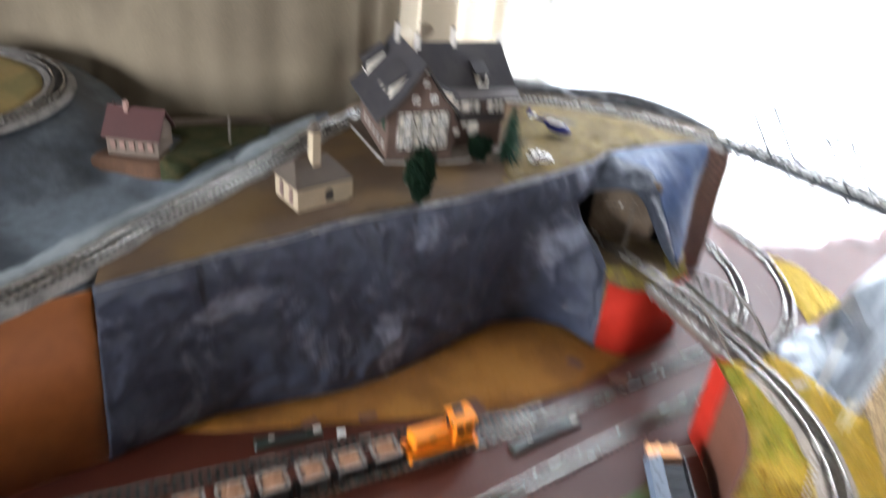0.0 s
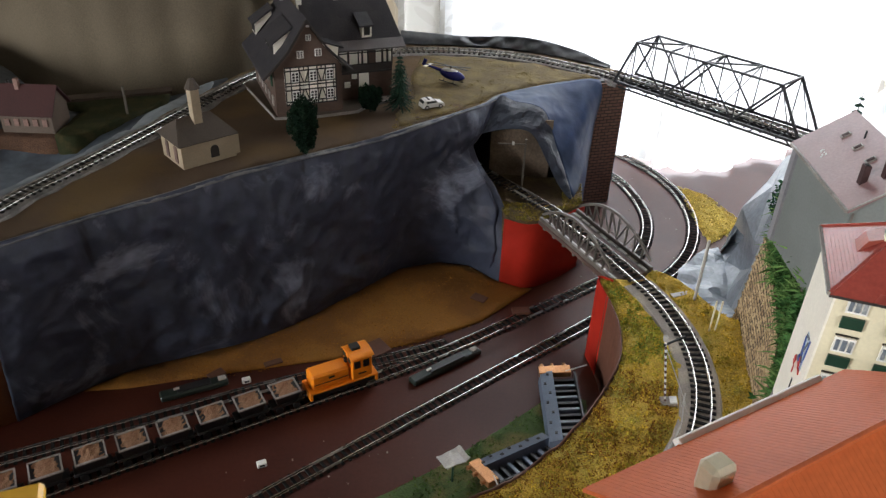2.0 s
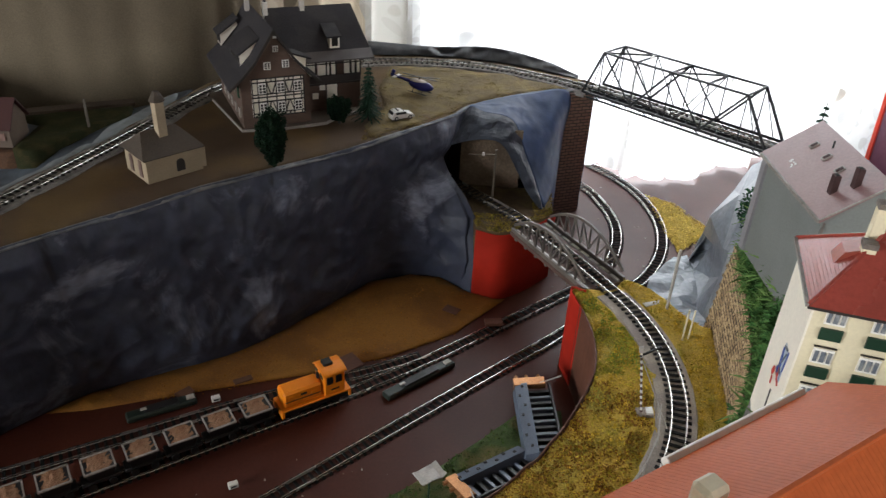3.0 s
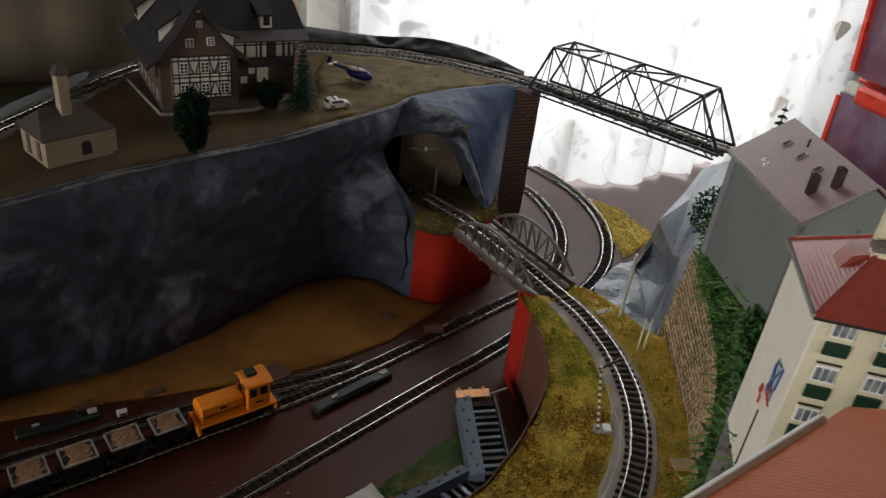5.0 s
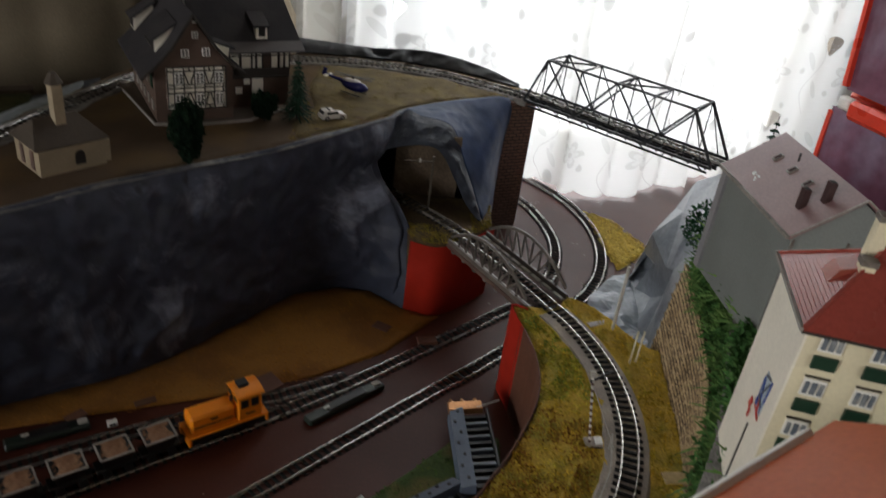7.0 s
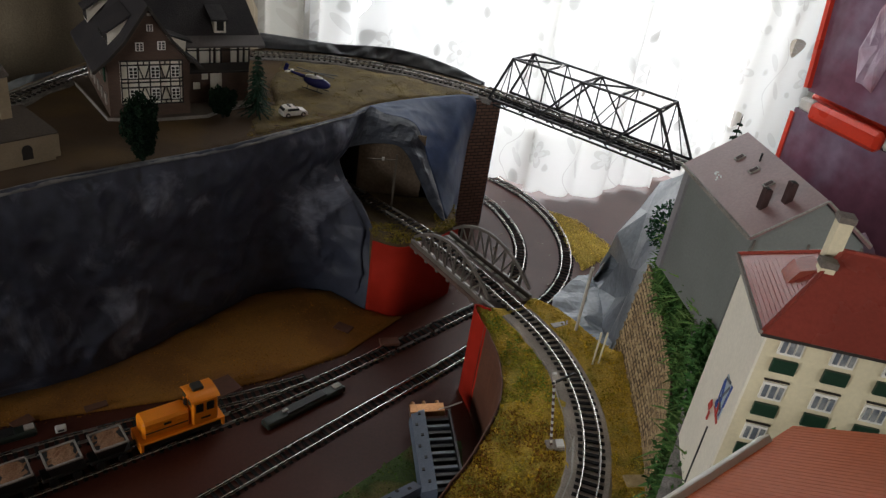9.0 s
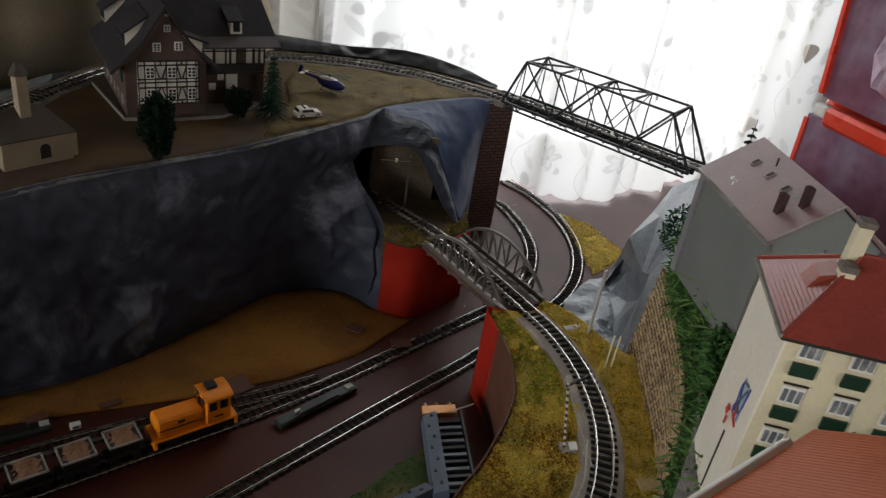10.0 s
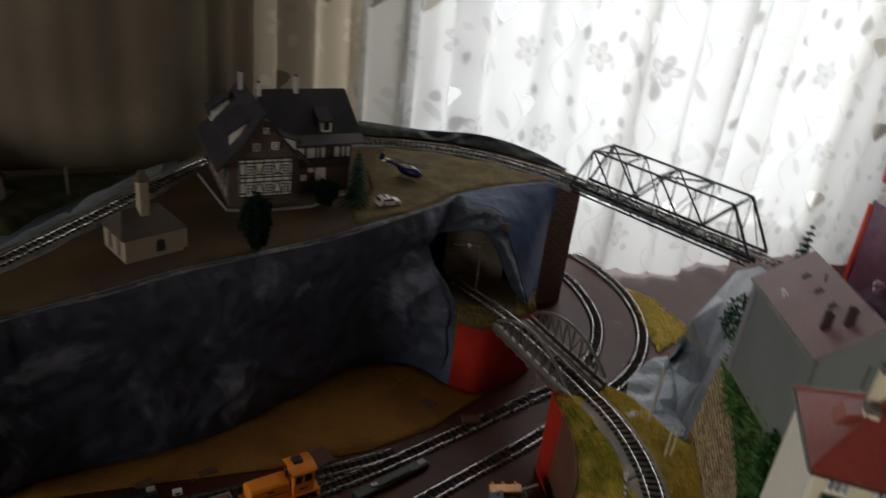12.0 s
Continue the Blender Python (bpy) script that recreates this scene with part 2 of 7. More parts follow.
M_RED = mat("red_card", (0.42, 0.024, 0.012), 0.75, var=0.10, fine=60, coarse=9, bump=0.03, spec=0.12)
M_BROWN = mat("brown_card", (0.12, 0.045, 0.024), 0.7, var=0.15, fine=200, coarse=12, bump=0.05)
M_SAND = mat("ochre_felt", (0.275, 0.118, 0.012), 0.95, second=(0.20, 0.080, 0.010), var=0.22, fine=700, coarse=14, bump=0.4)
M_EARTH = mat("brown_turf", (0.068, 0.038, 0.015), 0.95, second=(0.108, 0.063, 0.017), var=0.30, fine=900, coarse=11, bump=0.35)
M_TURF = mat("ochre_turf", (0.58, 0.385, 0.048), 0.95, second=(0.36, 0.30, 0.04), var=0.45, fine=650, coarse=26, bump=0.9)
M_BLADES = leafy("turf_flock", (0.68, 0.46, 0.05), (0.52, 0.44, 0.06))
M_RUST = leafy("brown_flock", (0.32, 0.16, 0.035), (0.42, 0.24, 0.045))
M_GREENFLOCK = leafy("olive_flock", (0.33, 0.39, 0.07), (0.48, 0.44, 0.06))
M_IVY = leafy("ivy_green", (0.06, 0.15, 0.045), (0.10, 0.20, 0.06))
M_FIR = leafy("fir_green", (0.016, 0.038, 0.024), (0.03, 0.055, 0.036))
M_BUSH = leafy("bush_green", (0.007, 0.018, 0.010), (0.012, 0.026, 0.013))
M_RAIL = mat("rail_steel", (0.56, 0.53, 0.49), 0.26, metal=0.85, var=0.2, fine=900, bump=0)
M_TIE = per_piece(mat("black_plastic_tie", (0.012, 0.011, 0.011), 0.8, var=0.2, fine=900, bump=0.1, spec=0.15), 0.3)
M_BED = mat("grey_track_bed", (0.33, 0.285, 0.25), 0.9, second=(0.42, 0.36, 0.30), var=0.25, fine=700, coarse=40, bump=0.3)
M_IRON = mat("dark_iron", (0.014, 0.015, 0.017), 0.5, var=0.2, fine=700, bump=0.1, spec=0.3)
M_GIRDER = mat("grey_girder", (0.165, 0.14, 0.12), 0.5, var=0.25, fine=700, bump=0.15)
M_DECK = mat("brown_deck", (0.13, 0.075, 0.06), 0.6, var=0.3, fine=600, bump=0.3)
M_PALE = mat("pale_plastic", (0.50, 0.47, 0.43), 0.5, var=0.15, fine=600, bump=0.05)
M_RIMGREY = mat("worn_grey_rim", (0.32, 0.29, 0.26), 0.6, var=0.3, fine=700, bump=0.1)
M_WHITE = mat("white_plastic", (0.72, 0.70, 0.66), 0.4, var=0.08, fine=500, bump=0.03)
M_CREAM = mat("cream_render", (0.72, 0.645, 0.455), 0.6, var=0.06, fine=500, coarse=20, bump=0.05)
M_CHAPEL = mat("beige_chapel_render", (0.34, 0.27, 0.18), 0.7, var=0.1, fine=500, coarse=30, bump=0.08)
M_WHITEWALL = mat("white_render", (0.82, 0.77, 0.66), 0.65, var=0.06, fine=500, coarse=20, bump=0.05)
M_GREYWALL = mat("grey_render", (0.185, 0.198, 0.19), 0.6, var=0.08, fine=500, coarse=18, bump=0.06)
M_REDROOF = mat("red_brown_roof", (0.31, 0.058, 0.042), 0.26, var=0.12, fine=500, coarse=20, bump=0.08)
M_PLUMROOF = mat("plum_roof", (0.235, 0.13, 0.13), 0.36, second=(0.27, 0.155, 0.15), var=0.12, fine=500, coarse=25, bump=0.08)
M_ORROOF = mat("orange_roof", (0.62, 0.145, 0.042), 0.55, var=0.08, fine=400, coarse=14, bump=0.05, spec=0.12)
M_SLATE = mat("slate_roof", (0.021, 0.019, 0.023), 0.8, second=(0.036, 0.032, 0.034), var=0.3, fine=800, coarse=40, bump=0.5)
M_CHAPELROOF = mat("brown_grey_roof", (0.060, 0.044, 0.031), 0.8, var=0.2, fine=600, bump=0.4)
M_DARKRED = mat("dark_red_roof", (0.045, 0.011, 0.010), 0.6, var=0.15, fine=600, bump=0.15)
M_CHIMNEY = mat("dark_brown_red_chimney", (0.045, 0.018, 0.017), 0.75, var=0.15, fine=600, bump=0.1)
M_TIMBER = mat("black_timber", (0.022, 0.017, 0.014), 0.7, var=0.2, fine=900, bump=0.1)
M_SHUTTER = mat("dark_green_panel", (0.012, 0.042, 0.024), 0.4, var=0.15, fine=700, bump=0.03)
M_GLASS = mat("window_blue_grey", (0.14, 0.16, 0.19), 0.15, second=(0.32, 0.33, 0.33), var=0.2, fine=900, coarse=120, bump=0)
M_DARK = mat("dark_opening", (0.012, 0.010, 0.009), 0.8, var=0.1, bump=0)
M_LOCO = mat("orange_loco_paint", (0.92, 0.27, 0.008), 0.4, var=0.05, fine=800, bump=0.02)
M_BLACK = mat("black_plastic", (0.014, 0.014, 0.015), 0.45, var=0.2, fine=800, bump=0.03)
M_LOAD = mat("brown_gravel_load", (0.27, 0.145, 0.085), 0.95, second=(0.33, 0.19, 0.115), var=0.35, fine=900, coarse=90, bump=0.5, spec=0.1)
M_MOTOR = mat("dark_green_plastic", (0.018, 0.028, 0.022), 0.4, var=0.15, fine=800, bump=0.03)
M_HELI = mat("blue_enamel", (0.022, 0.025, 0.15), 0.25, var=0.05, bump=0)
M_STONE = per_piece(mat("ochre_stone", (0.38, 0.275, 0.15), 0.85, second=(0.27, 0.185, 0.095), var=0.3, fine=700, coarse=60, bump=0.6), 0.28)
M_MORTAR = mat("stone_joint", (0.12, 0.078, 0.04), 0.9, var=0.3, fine=600, bump=0.4)
M_BRICKWALL = bricks("brick_paper", (0.235, 0.135, 0.098), (0.175, 0.098, 0.072), (0.060, 0.042, 0.035), 0.012, 0.0050)
M_HOUSEBRICK = bricks("house_brick", (0.105, 0.062, 0.044), (0.084, 0.049, 0.036), (0.075, 0.052, 0.040), 0.005, 0.0018)
M_WALLPAPER = mat("beige_wall", (0.20, 0.16, 0.12), 0.85, var=0.05, fine=120, coarse=4, bump=0.06)
M_FLOOR = mat("floor_boards", (0.10, 0.06, 0.04), 0.5, var=0.2, fine=60, coarse=4, bump=0.05)
M_CEIL = mat("grey_ceiling", (0.26, 0.24, 0.21), 0.9, var=0.03, bump=0.02)
M_FRAME = mat("white_window_paint", (0.82, 0.80, 0.75), 0.45, var=0.04, bump=0.02)
M_LACE = lace("lace", (0.52, 0.52, 0.51), (0.17, 0.17, 0.165), (0.60, 0.57, 0.50))
# same lace twice more, tinted for the dimmer light before wall and frame
M_WALLSHADE_LACE = lace("wall_shade_lace", (0.44, 0.37, 0.27), (0.50, 0.43, 0.33), (0.46, 0.375, 0.27))
M_DIMLACE = lace("dim_lace", (0.40, 0.385, 0.35), (0.20, 0.19, 0.17), (0.42, 0.38, 0.32))
M_DRAPE = mat("beige_drape", (0.142, 0.116, 0.080), 0.9, second=(0.115, 0.093, 0.065), var=0.15, fine=500, coarse=6, bump=0.3, spec=0.1)
M_BOXRED = mat("red_plastic", (0.75, 0.05, 0.02), 0.3, var=0.05, fine=300, bump=0.02)
M_BOXDARK = mat("plum_plastic", (0.20, 0.080, 0.125), 0.22, second=(0.27, 0.19, 0.27), var=0.15, fine=60, coarse=9, bump=0.04)
M_MILKY = mat("milky_plastic", (0.42, 0.30, 0.40), 0.3, second=(0.34, 0.14, 0.19), var=0.2, fine=60, coarse=20, bump=0.06)
M_TRAY = mat("grey_tray_plastic", (0.40, 0.41, 0.40), 0.5, var=0.08, fine=500, bump=0.03)
M_YELLOW = mat("yellow_plastic", (0.80, 0.46, 0.05), 0.4, var=0.06, fine=500, bump=0.02)
M_TOYBROWN = mat("toy_brown", (0.20, 0.11, 0.085), 0.6, var=0.25, fine=500, coarse=80, bump=0.3)
M_WRECK = mat("blue_grey_shell", (0.135, 0.168, 0.225), 0.35, var=0.12, fine=500, bump=0.05)
M_COPPER = mat("copper_parts", (0.52, 0.25, 0.11), 0.35, metal=0.75, var=0.25, fine=800, bump=0.1)
M_BALLASTGREY = mat("grey_grit", (0.23, 0.215, 0.20), 0.95, var=0.4, fine=900, coarse=60, bump=0.8)
from mathutils.geometry import delaunay_2d_cdt

RNG = random.Random(7)


# ---- building helpers ----
def thing(name, m, label, category, group="", kind=""):
    ob = new(name)
    ob.empty_display_size = 0.01
    ob.matrix_world = m
    return tagged(ob, label, category, group, kind)


def part(name, bm, material, parent, label="", smooth=False):
    me = bpy.data.meshes.new(name)
    bmesh.ops.recalc_face_normals(bm, faces=bm.faces)
    bm.to_mesh(me)
    bm.free()
    me.materials.append(material)
    if smooth:
        for p in me.polygons:
            p.use_smooth = True
    ob = new(name, me)
    ob.parent = parent
    return tagged(ob, label) if label else ob


def single(name, bm, material, label, category, kind="", group="", smooth=False):
    ob = part(name, bm, material, None, "", smooth)
    return tagged(ob, label, category, group, kind)


def box(bm, c, s, turn=None, bevel=0.0):
    """A box at c of size s; turn: a Matrix about its middle."""
    m = Matrix.Translation(c) @ (turn.to_4x4() if turn is not None else Matrix()) @ Matrix.Diagonal((*s, 1))
    vs = bmesh.ops.create_cube(bm, size=1.0, matrix=m)["verts"]
    if bevel:
        es = list({e for v in vs for e in v.link_edges})
        bmesh.ops.bevel(bm, geom=es, offset=bevel, segments=1, affect='EDGES')
    return bm


def B(c, s, turn=None, bevel=0.0):
    return box(bmesh.new(), c, s, turn, bevel)


def tube(bm, a, b, r, seg=6, r2=None):
    a, b = Vector(a), Vector(b)
    d = b - a
    m = Matrix.Translation((a + b) / 2) @ d.to_track_quat('Z', 'Y').to_matrix().to_4x4()
    bmesh.ops.create_cone(bm, cap_ends=True, segments=seg, radius1=r, radius2=r if r2 is None else r2, depth=d.length, matrix=m)
    return bm


def beam(bm, a, b, w, h=None):
    """A square bar from a to b."""
    a, b = Vector(a), Vector(b)
    d = b - a
    q = d.to_track_quat('Z', 'Y').to_matrix()
    return box(bm, (a + b) / 2, (w, h or w, d.length), q)


def prism(bm, poly, z0, z1):
    """Upright prism over a plan outline."""
    lo = [bm.verts.new((x, y, z0)) for x, y in poly]
    hi = [bm.verts.new((x, y, z1)) for x, y in poly]
    bm.faces.new(hi)
    bm.faces.new(lo[::-1])
    n = len(poly)
    for i in range(n):
        bm.faces.new((lo[i], lo[(i + 1) % n], hi[(i + 1) % n], hi[i]))
    return bm


def loft(bm, rings, closed=True, caps=True):
    """Skin over rings of points."""
    vs = [[bm.verts.new(p) for p in r] for r in rings]
    n = len(rings[0])
    for a, b in zip(vs, vs[1:]):
        for i in range(n if closed else n - 1):
            j = (i + 1) % n
            bm.faces.new((a[i], a[j], b[j], b[i]))
    if caps and closed:
        bm.faces.new(vs[0][::-1])
        bm.faces.new(vs[-1])
    return bm


def spline(pts, step):
    """Evenly spaced points on a smooth line through pts, with their directions."""
    P = [np.array(p, float) for p in pts]
    P = [2 * P[0] - P[1]] + P + [2 * P[-1] - P[-2]]
    fine = []
    for i in range(1, len(P) - 2):
        for t in np.linspace(0, 1, 40, endpoint=False):
            a, b, c, d = P[i - 1:i + 3]
            fine.append(0.5 * ((2 * b) + (c - a) * t + (2 * a - 5 * b + 4 * c - d) * t**2 + (3 * b - a - 3 * c + d) * t**3))
    fine.append(P[-2])
    fine = np.array(fine)
    s = np.r_[0, np.cumsum(np.linalg.norm(np.diff(fine, axis=0), axis=1))]
    n = max(int(s[-1] / step), 2)
    q = np.linspace(0, s[-1], n + 1)
    out = np.stack([np.interp(q, s, fine[:, k]) for k in range(fine.shape[1])], 1)
    d = np.gradient(out, axis=0)
    d /= np.linalg.norm(d, axis=1)[:, None]
    return out, d


def arc(c, r, a0, a1, z0, z1, n=24):
    return [(c[0] + r * math.cos(radians(a)), c[1] + r * math.sin(radians(a)), z0 + (z1 - z0) * k / n)
            for k, a in enumerate(np.linspace(a0, a1, n + 1))]


def inside(p, poly):
    c = False
    for (x1, y1), (x2, y2) in zip(poly, poly[1:] + poly[:1]):
        if (y1 > p[1]) != (y2 > p[1]) and p[0] < (x2 - x1) * (p[1] - y1) / (y2 - y1) + x1:
            c = not c
    return c


def resample(poly, step):
    out = []
    for a, b in zip(poly, poly[1:] + poly[:1]):
        n = max(int(math.dist(a, b) / step), 1)
        out += [(a[0] + (b[0] - a[0]) * k / n, a[1] + (b[1] - a[1]) * k / n) for k in range(n)]
    return out


def slab(poly, top, z0, step=0.012):
    """Ground over a plan outline: a relief top(x, y) with sides down to z0."""
    edge = resample(poly, step)
    xs, ys = zip(*poly)
    pts = [Vector(p) for p in edge]
    for x in np.arange(min(xs), max(xs), step):
        for y in np.arange(min(ys), max(ys), step):
            p = (x + RNG.uniform(-1, 1) * step * 0.3, y + RNG.uniform(-1, 1) * step * 0.3)
            if inside(p, poly) and min(math.dist(p, e) for e in edge) > step * 0.45:
                pts.append(Vector(p))
    n = len(edge)
    vs, _, fs, *_ = delaunay_2d_cdt(pts, [(i, (i + 1) % n) for i in range(n)], [], 1, 1e-6)
    bm = bmesh.new()
    hi = [bm.verts.new((v.x, v.y, top(v.x, v.y))) for v in vs]
    for f in fs:
        bm.faces.new([hi[i] for i in f])
    lo = [bm.verts.new((*e, z0)) for e in edge]
    for i in range(n):
        j = (i + 1) % n
        try:
            bm.faces.new((lo[i], lo[j], hi[j], hi[i]))
        except ValueError:
            pass
    return bm


def nz(x, y, z=0.0, s=20.0):
    return noise.noise((x * s, y * s, z * s))


def even(pts, n):
    """n + 1 evenly spaced points on the smooth line through pts."""
    p, _ = spline(pts, 0.002)
    f = np.linspace(0, len(p) - 1, n + 1)
    return np.stack([np.interp(f, range(len(p)), p[:, k]) for k in range(p.shape[1])], 1)


def skin(lower, upper, rows, cols, rough=0.004, scale=26.0, out=(0, 0), seed=0.0, ridged=0.0):
    """A crumpled sheet between two lines of points, pushed in and out."""
    lo, up = even(lower, cols), even(upper, cols)
    bm = bmesh.new()
    grid = []
    for i in range(cols + 1):
        a, b = lo[i], up[i]
        col = []
        for j in range(rows + 1):
            k = j / rows
            p = a + (b - a) * k
            w = math.sin(math.pi * min(max(k, 0.0), 1)) * 0.85 + 0.15
            g = noise.noise(Vector(p) * scale + Vector((seed, 0, 0))) + 0.5 * noise.noise(Vector(p) * scale * 2.3 + Vector((seed, 3, 0)))
            if ridged:
                g += ridged * (0.5 - abs(noise.noise(Vector((p[0] * scale * 0.9, p[1] * scale * 0.9, p[2] * scale * 0.35 + seed)))) * 2)
            v = bm.verts.new((p[0] + out[0] * g * rough * w, p[1] + out[1] * g * rough * w, p[2] + g * rough * 0.25 * w))
            col.append(v)
        grid.append(col)
    for i in range(cols):
        for j in range(rows):
            bm.faces.new((grid[i][j], grid[i + 1][j], grid[i + 1][j + 1], grid[i][j + 1]))
    return bm


def thicken(ob, t):
    s = ob.modifiers.new("thickness", 'SOLIDIFY')
    s.thickness, s.offset = t, 0
    return ob


def uv_plane(ob, u, v):
    """UVs in metres along two directions."""
    me = ob.data
    lay = me.uv_layers.new(name="UVMap")
    u, v = Vector(u), Vector(v)
    for lp in me.loops:
        co = me.vertices[lp.vertex_index].co
        lay.data[lp.index].uv = (co.dot(u), co.dot(v))
    return ob


def tie_mesh():
    bm = B((0, 0, 0.0006), (0.0212, 0.0033, 0.0012), bevel=0.0002)
    me = bpy.data.meshes.new("sleeper")
    bm.to_mesh(me)
    bm.free()
    me.materials.append(M_TIE)
    return me


TIE = tie_mesh()


def track(pts, label, bed=None, tie_gap=0.0080, width=0.034):
    """A length of railway track along points: two rails on single sleepers, on a bed where it has one."""
    line, d = spline(pts, tie_gap)
    t = thing("railway_track", Matrix.Translation(line[0]), label, "track")
    o = line[0]
    side = np.stack([-d[:, 1], d[:, 0], 0 * d[:, 0]], 1)
    side /= np.linalg.norm(side, axis=1)[:, None]
    for s in (1, -1):
        bm = bmesh.new()
        rings = []
        for p, n in zip(line - o, side):
            c = p + n * s * 0.0064
            q = [c + n * w + np.array((0, 0, h)) for w, h in ((-0.0008, 0.0010), (0.0008, 0.0010), (0.0003, 0.0015), (0.0004, 0.0032), (0.0004, 0.0038), (-0.0004, 0.0038), (-0.0004, 0.0032), (-0.0003, 0.0015))]
            rings.append([tuple(v) for v in q])
        part("rail", loft(bm, rings), M_RAIL, t)
    for k, (p, n) in enumerate(zip(line - o, side)):
        ob = new("sleeper", TIE)
        ob.parent = t
        ob.matrix_local = Matrix.Translation(p) @ Matrix.Rotation(math.atan2(n[1], n[0]), 4, 'Z') @ Matrix.Rotation(RNG.uniform(-0.02, 0.02), 4, 'Z')
    if bed:
        bm = bmesh.new()
        rings = []
        for p, n in zip(line - o, side):
            rings.append([tuple(p + n * w + np.array((0, 0, h))) for w, h in ((-width / 2 - 0.004, -0.006), (-width / 2, -0.0002), (width / 2, -0.0002), (width / 2 + 0.004, -0.006))])
        part("track_bed", loft(bm, rings, closed=False, caps=False), bed, t, "grey gritty bed under the sleepers")
    return t, line, d


# ---- the room ----
X0, X1, Y0, Y1, ZF, ZC = -1.7, 1.45, -1.3, 1.62, -0.75, 1.75
WX0, WX1, WZ0, WZ1 = 0.325, 1.17, -0.02, 1.32
single("floor", B(((X0 + X1) / 2, (Y0 + Y1) / 2, ZF - 0.05), (X1 - X0 + 0.4, Y1 - Y0 + 0.4, 0.1)), M_FLOOR, "brown boarded floor of the room", "floor", "structure")
single("ceiling", B(((X0 + X1) / 2, (Y0 + Y1) / 2, ZC + 0.05), (X1 - X0 + 0.4, Y1 - Y0 + 0.4, 0.1)), M_CEIL, "plain white ceiling of the room", "ceiling", "structure")
single("wall_south", B(((X0 + X1) / 2, Y0 - 0.06, (ZF + ZC) / 2), (X1 - X0, 0.12, ZC - ZF)), M_WALLPAPER, "plain beige wall of the room", "wall", "structure")
bm = bmesh.new()
for y0, y1, z0, z1 in ((Y0 - 0.12, -1.14, ZF, ZC), (-0.30, Y1 + 0.12, ZF, ZC), (-1.14, -0.30, ZF, 0.08), (-1.14, -0.30, 0.82, ZC)):
    box(bm, (X0 - 0.06, (y0 + y1) / 2, (z0 + z1) / 2), (0.12, y1 - y0, z1 - z0))
single("wall_west", bm, M_WALLPAPER, "beige wall with an opening added for the west fill light", "wall", "structure")
# unseen window, made up to match the west fill
unseen_win3 = thing("unseen_window_3", Matrix.Translation((X0 - 0.07, -0.72, 0.45)), "unseen white window added round the west fill light", "window", kind="structure")
bm = bmesh.new()
for y in (-0.40, 0.40):
    box(bm, (0, y, 0), (0.05, 0.04, 0.74))
for z in (-0.35, 0.35):
    box(bm, (0, 0, z), (0.05, 0.76, 0.04))
part("window_frame", bm, M_FRAME, unseen_win3)
bm = bmesh.new()
for y0, y1, z0, z1 in ((Y0 - 0.12, -0.72, ZF, ZC), (0.02, Y1 + 0.12, ZF, ZC), (-0.72, 0.02, ZF, 0.24), (-0.72, 0.02, 0.97, ZC)):
    box(bm, (X1 + 0.06, (y0 + y1) / 2, (z0 + z1) / 2), (0.12, y1 - y0, z1 - z0))
single("wall_east", bm, M_WALLPAPER, "beige wall with an opening added for the side fill light", "wall", "structure")
# unseen window, added only to go with the east fill
unseen_win2 = thing("unseen_window_2", Matrix.Translation((X1 + 0.07, -0.35, 0.605)), "unseen white window added round the side fill light", "window", kind="structure")
bm = bmesh.new()
for y in (-0.35, 0.35):
    box(bm, (0, y, 0), (0.05, 0.04, 0.73))
for z in (-0.345, 0.345):
    box(bm, (0, 0, z), (0.05, 0.66, 0.04))
part("window_frame", bm, M_FRAME, unseen_win2)
bm = bmesh.new()
for x0, x1, z0, z1 in ((X0, WX0, ZF, ZC), (WX1, X1, ZF, ZC), (WX0, WX1, ZF, WZ0), (WX0, WX1, WZ1, ZC)):
    box(bm, ((x0 + x1) / 2, Y1 + 0.07, (z0 + z1) / 2), (x1 - x0, 0.14, z1 - z0))
single("wall_north", bm, M_WALLPAPER, "beige wall round the bright window", "wall", "structure")
win = thing("window_1", Matrix.Translation(((WX0 + WX1) / 2, Y1 + 0.08, (WZ0 + WZ1) / 2)), "wide white window behind the lace curtain", "window", kind="structure")
hw, hh = (WX1 - WX0) / 2, (WZ1 - WZ0) / 2
bm = bmesh.new()
for x in (-hw + 0.02, hw - 0.02):
    box(bm, (x, 0, 0), (0.04, 0.05, 2 * hh), bevel=0.004)
for z in (-hh + 0.02, hh - 0.02):
    box(bm, (0, 0, z), (2 * hw - 0.08, 0.05, 0.04), bevel=0.004)
part("window_frame", bm, M_FRAME, win)


sky_m = bpy.data.materials.new("bright_sky")
sky_m.use_nodes = True
sky_m.node_tree.nodes.clear()
em, eo = sky_m.node_tree.nodes.new("ShaderNodeEmission"), sky_m.node_tree.nodes.new("ShaderNodeOutputMaterial")
em.inputs[0].default_value, em.inputs[1].default_value = (0.96, 0.98, 1.0, 1), 1.6
sky_m.node_tree.links.new(em.outputs[0], eo.inputs[0])
single("backdrop", B((1.0, 2.6, 0.6), (6.0, 0.02, 6.0)), sky_m, "plain bright overcast sky outside the window", "sky", "structure")

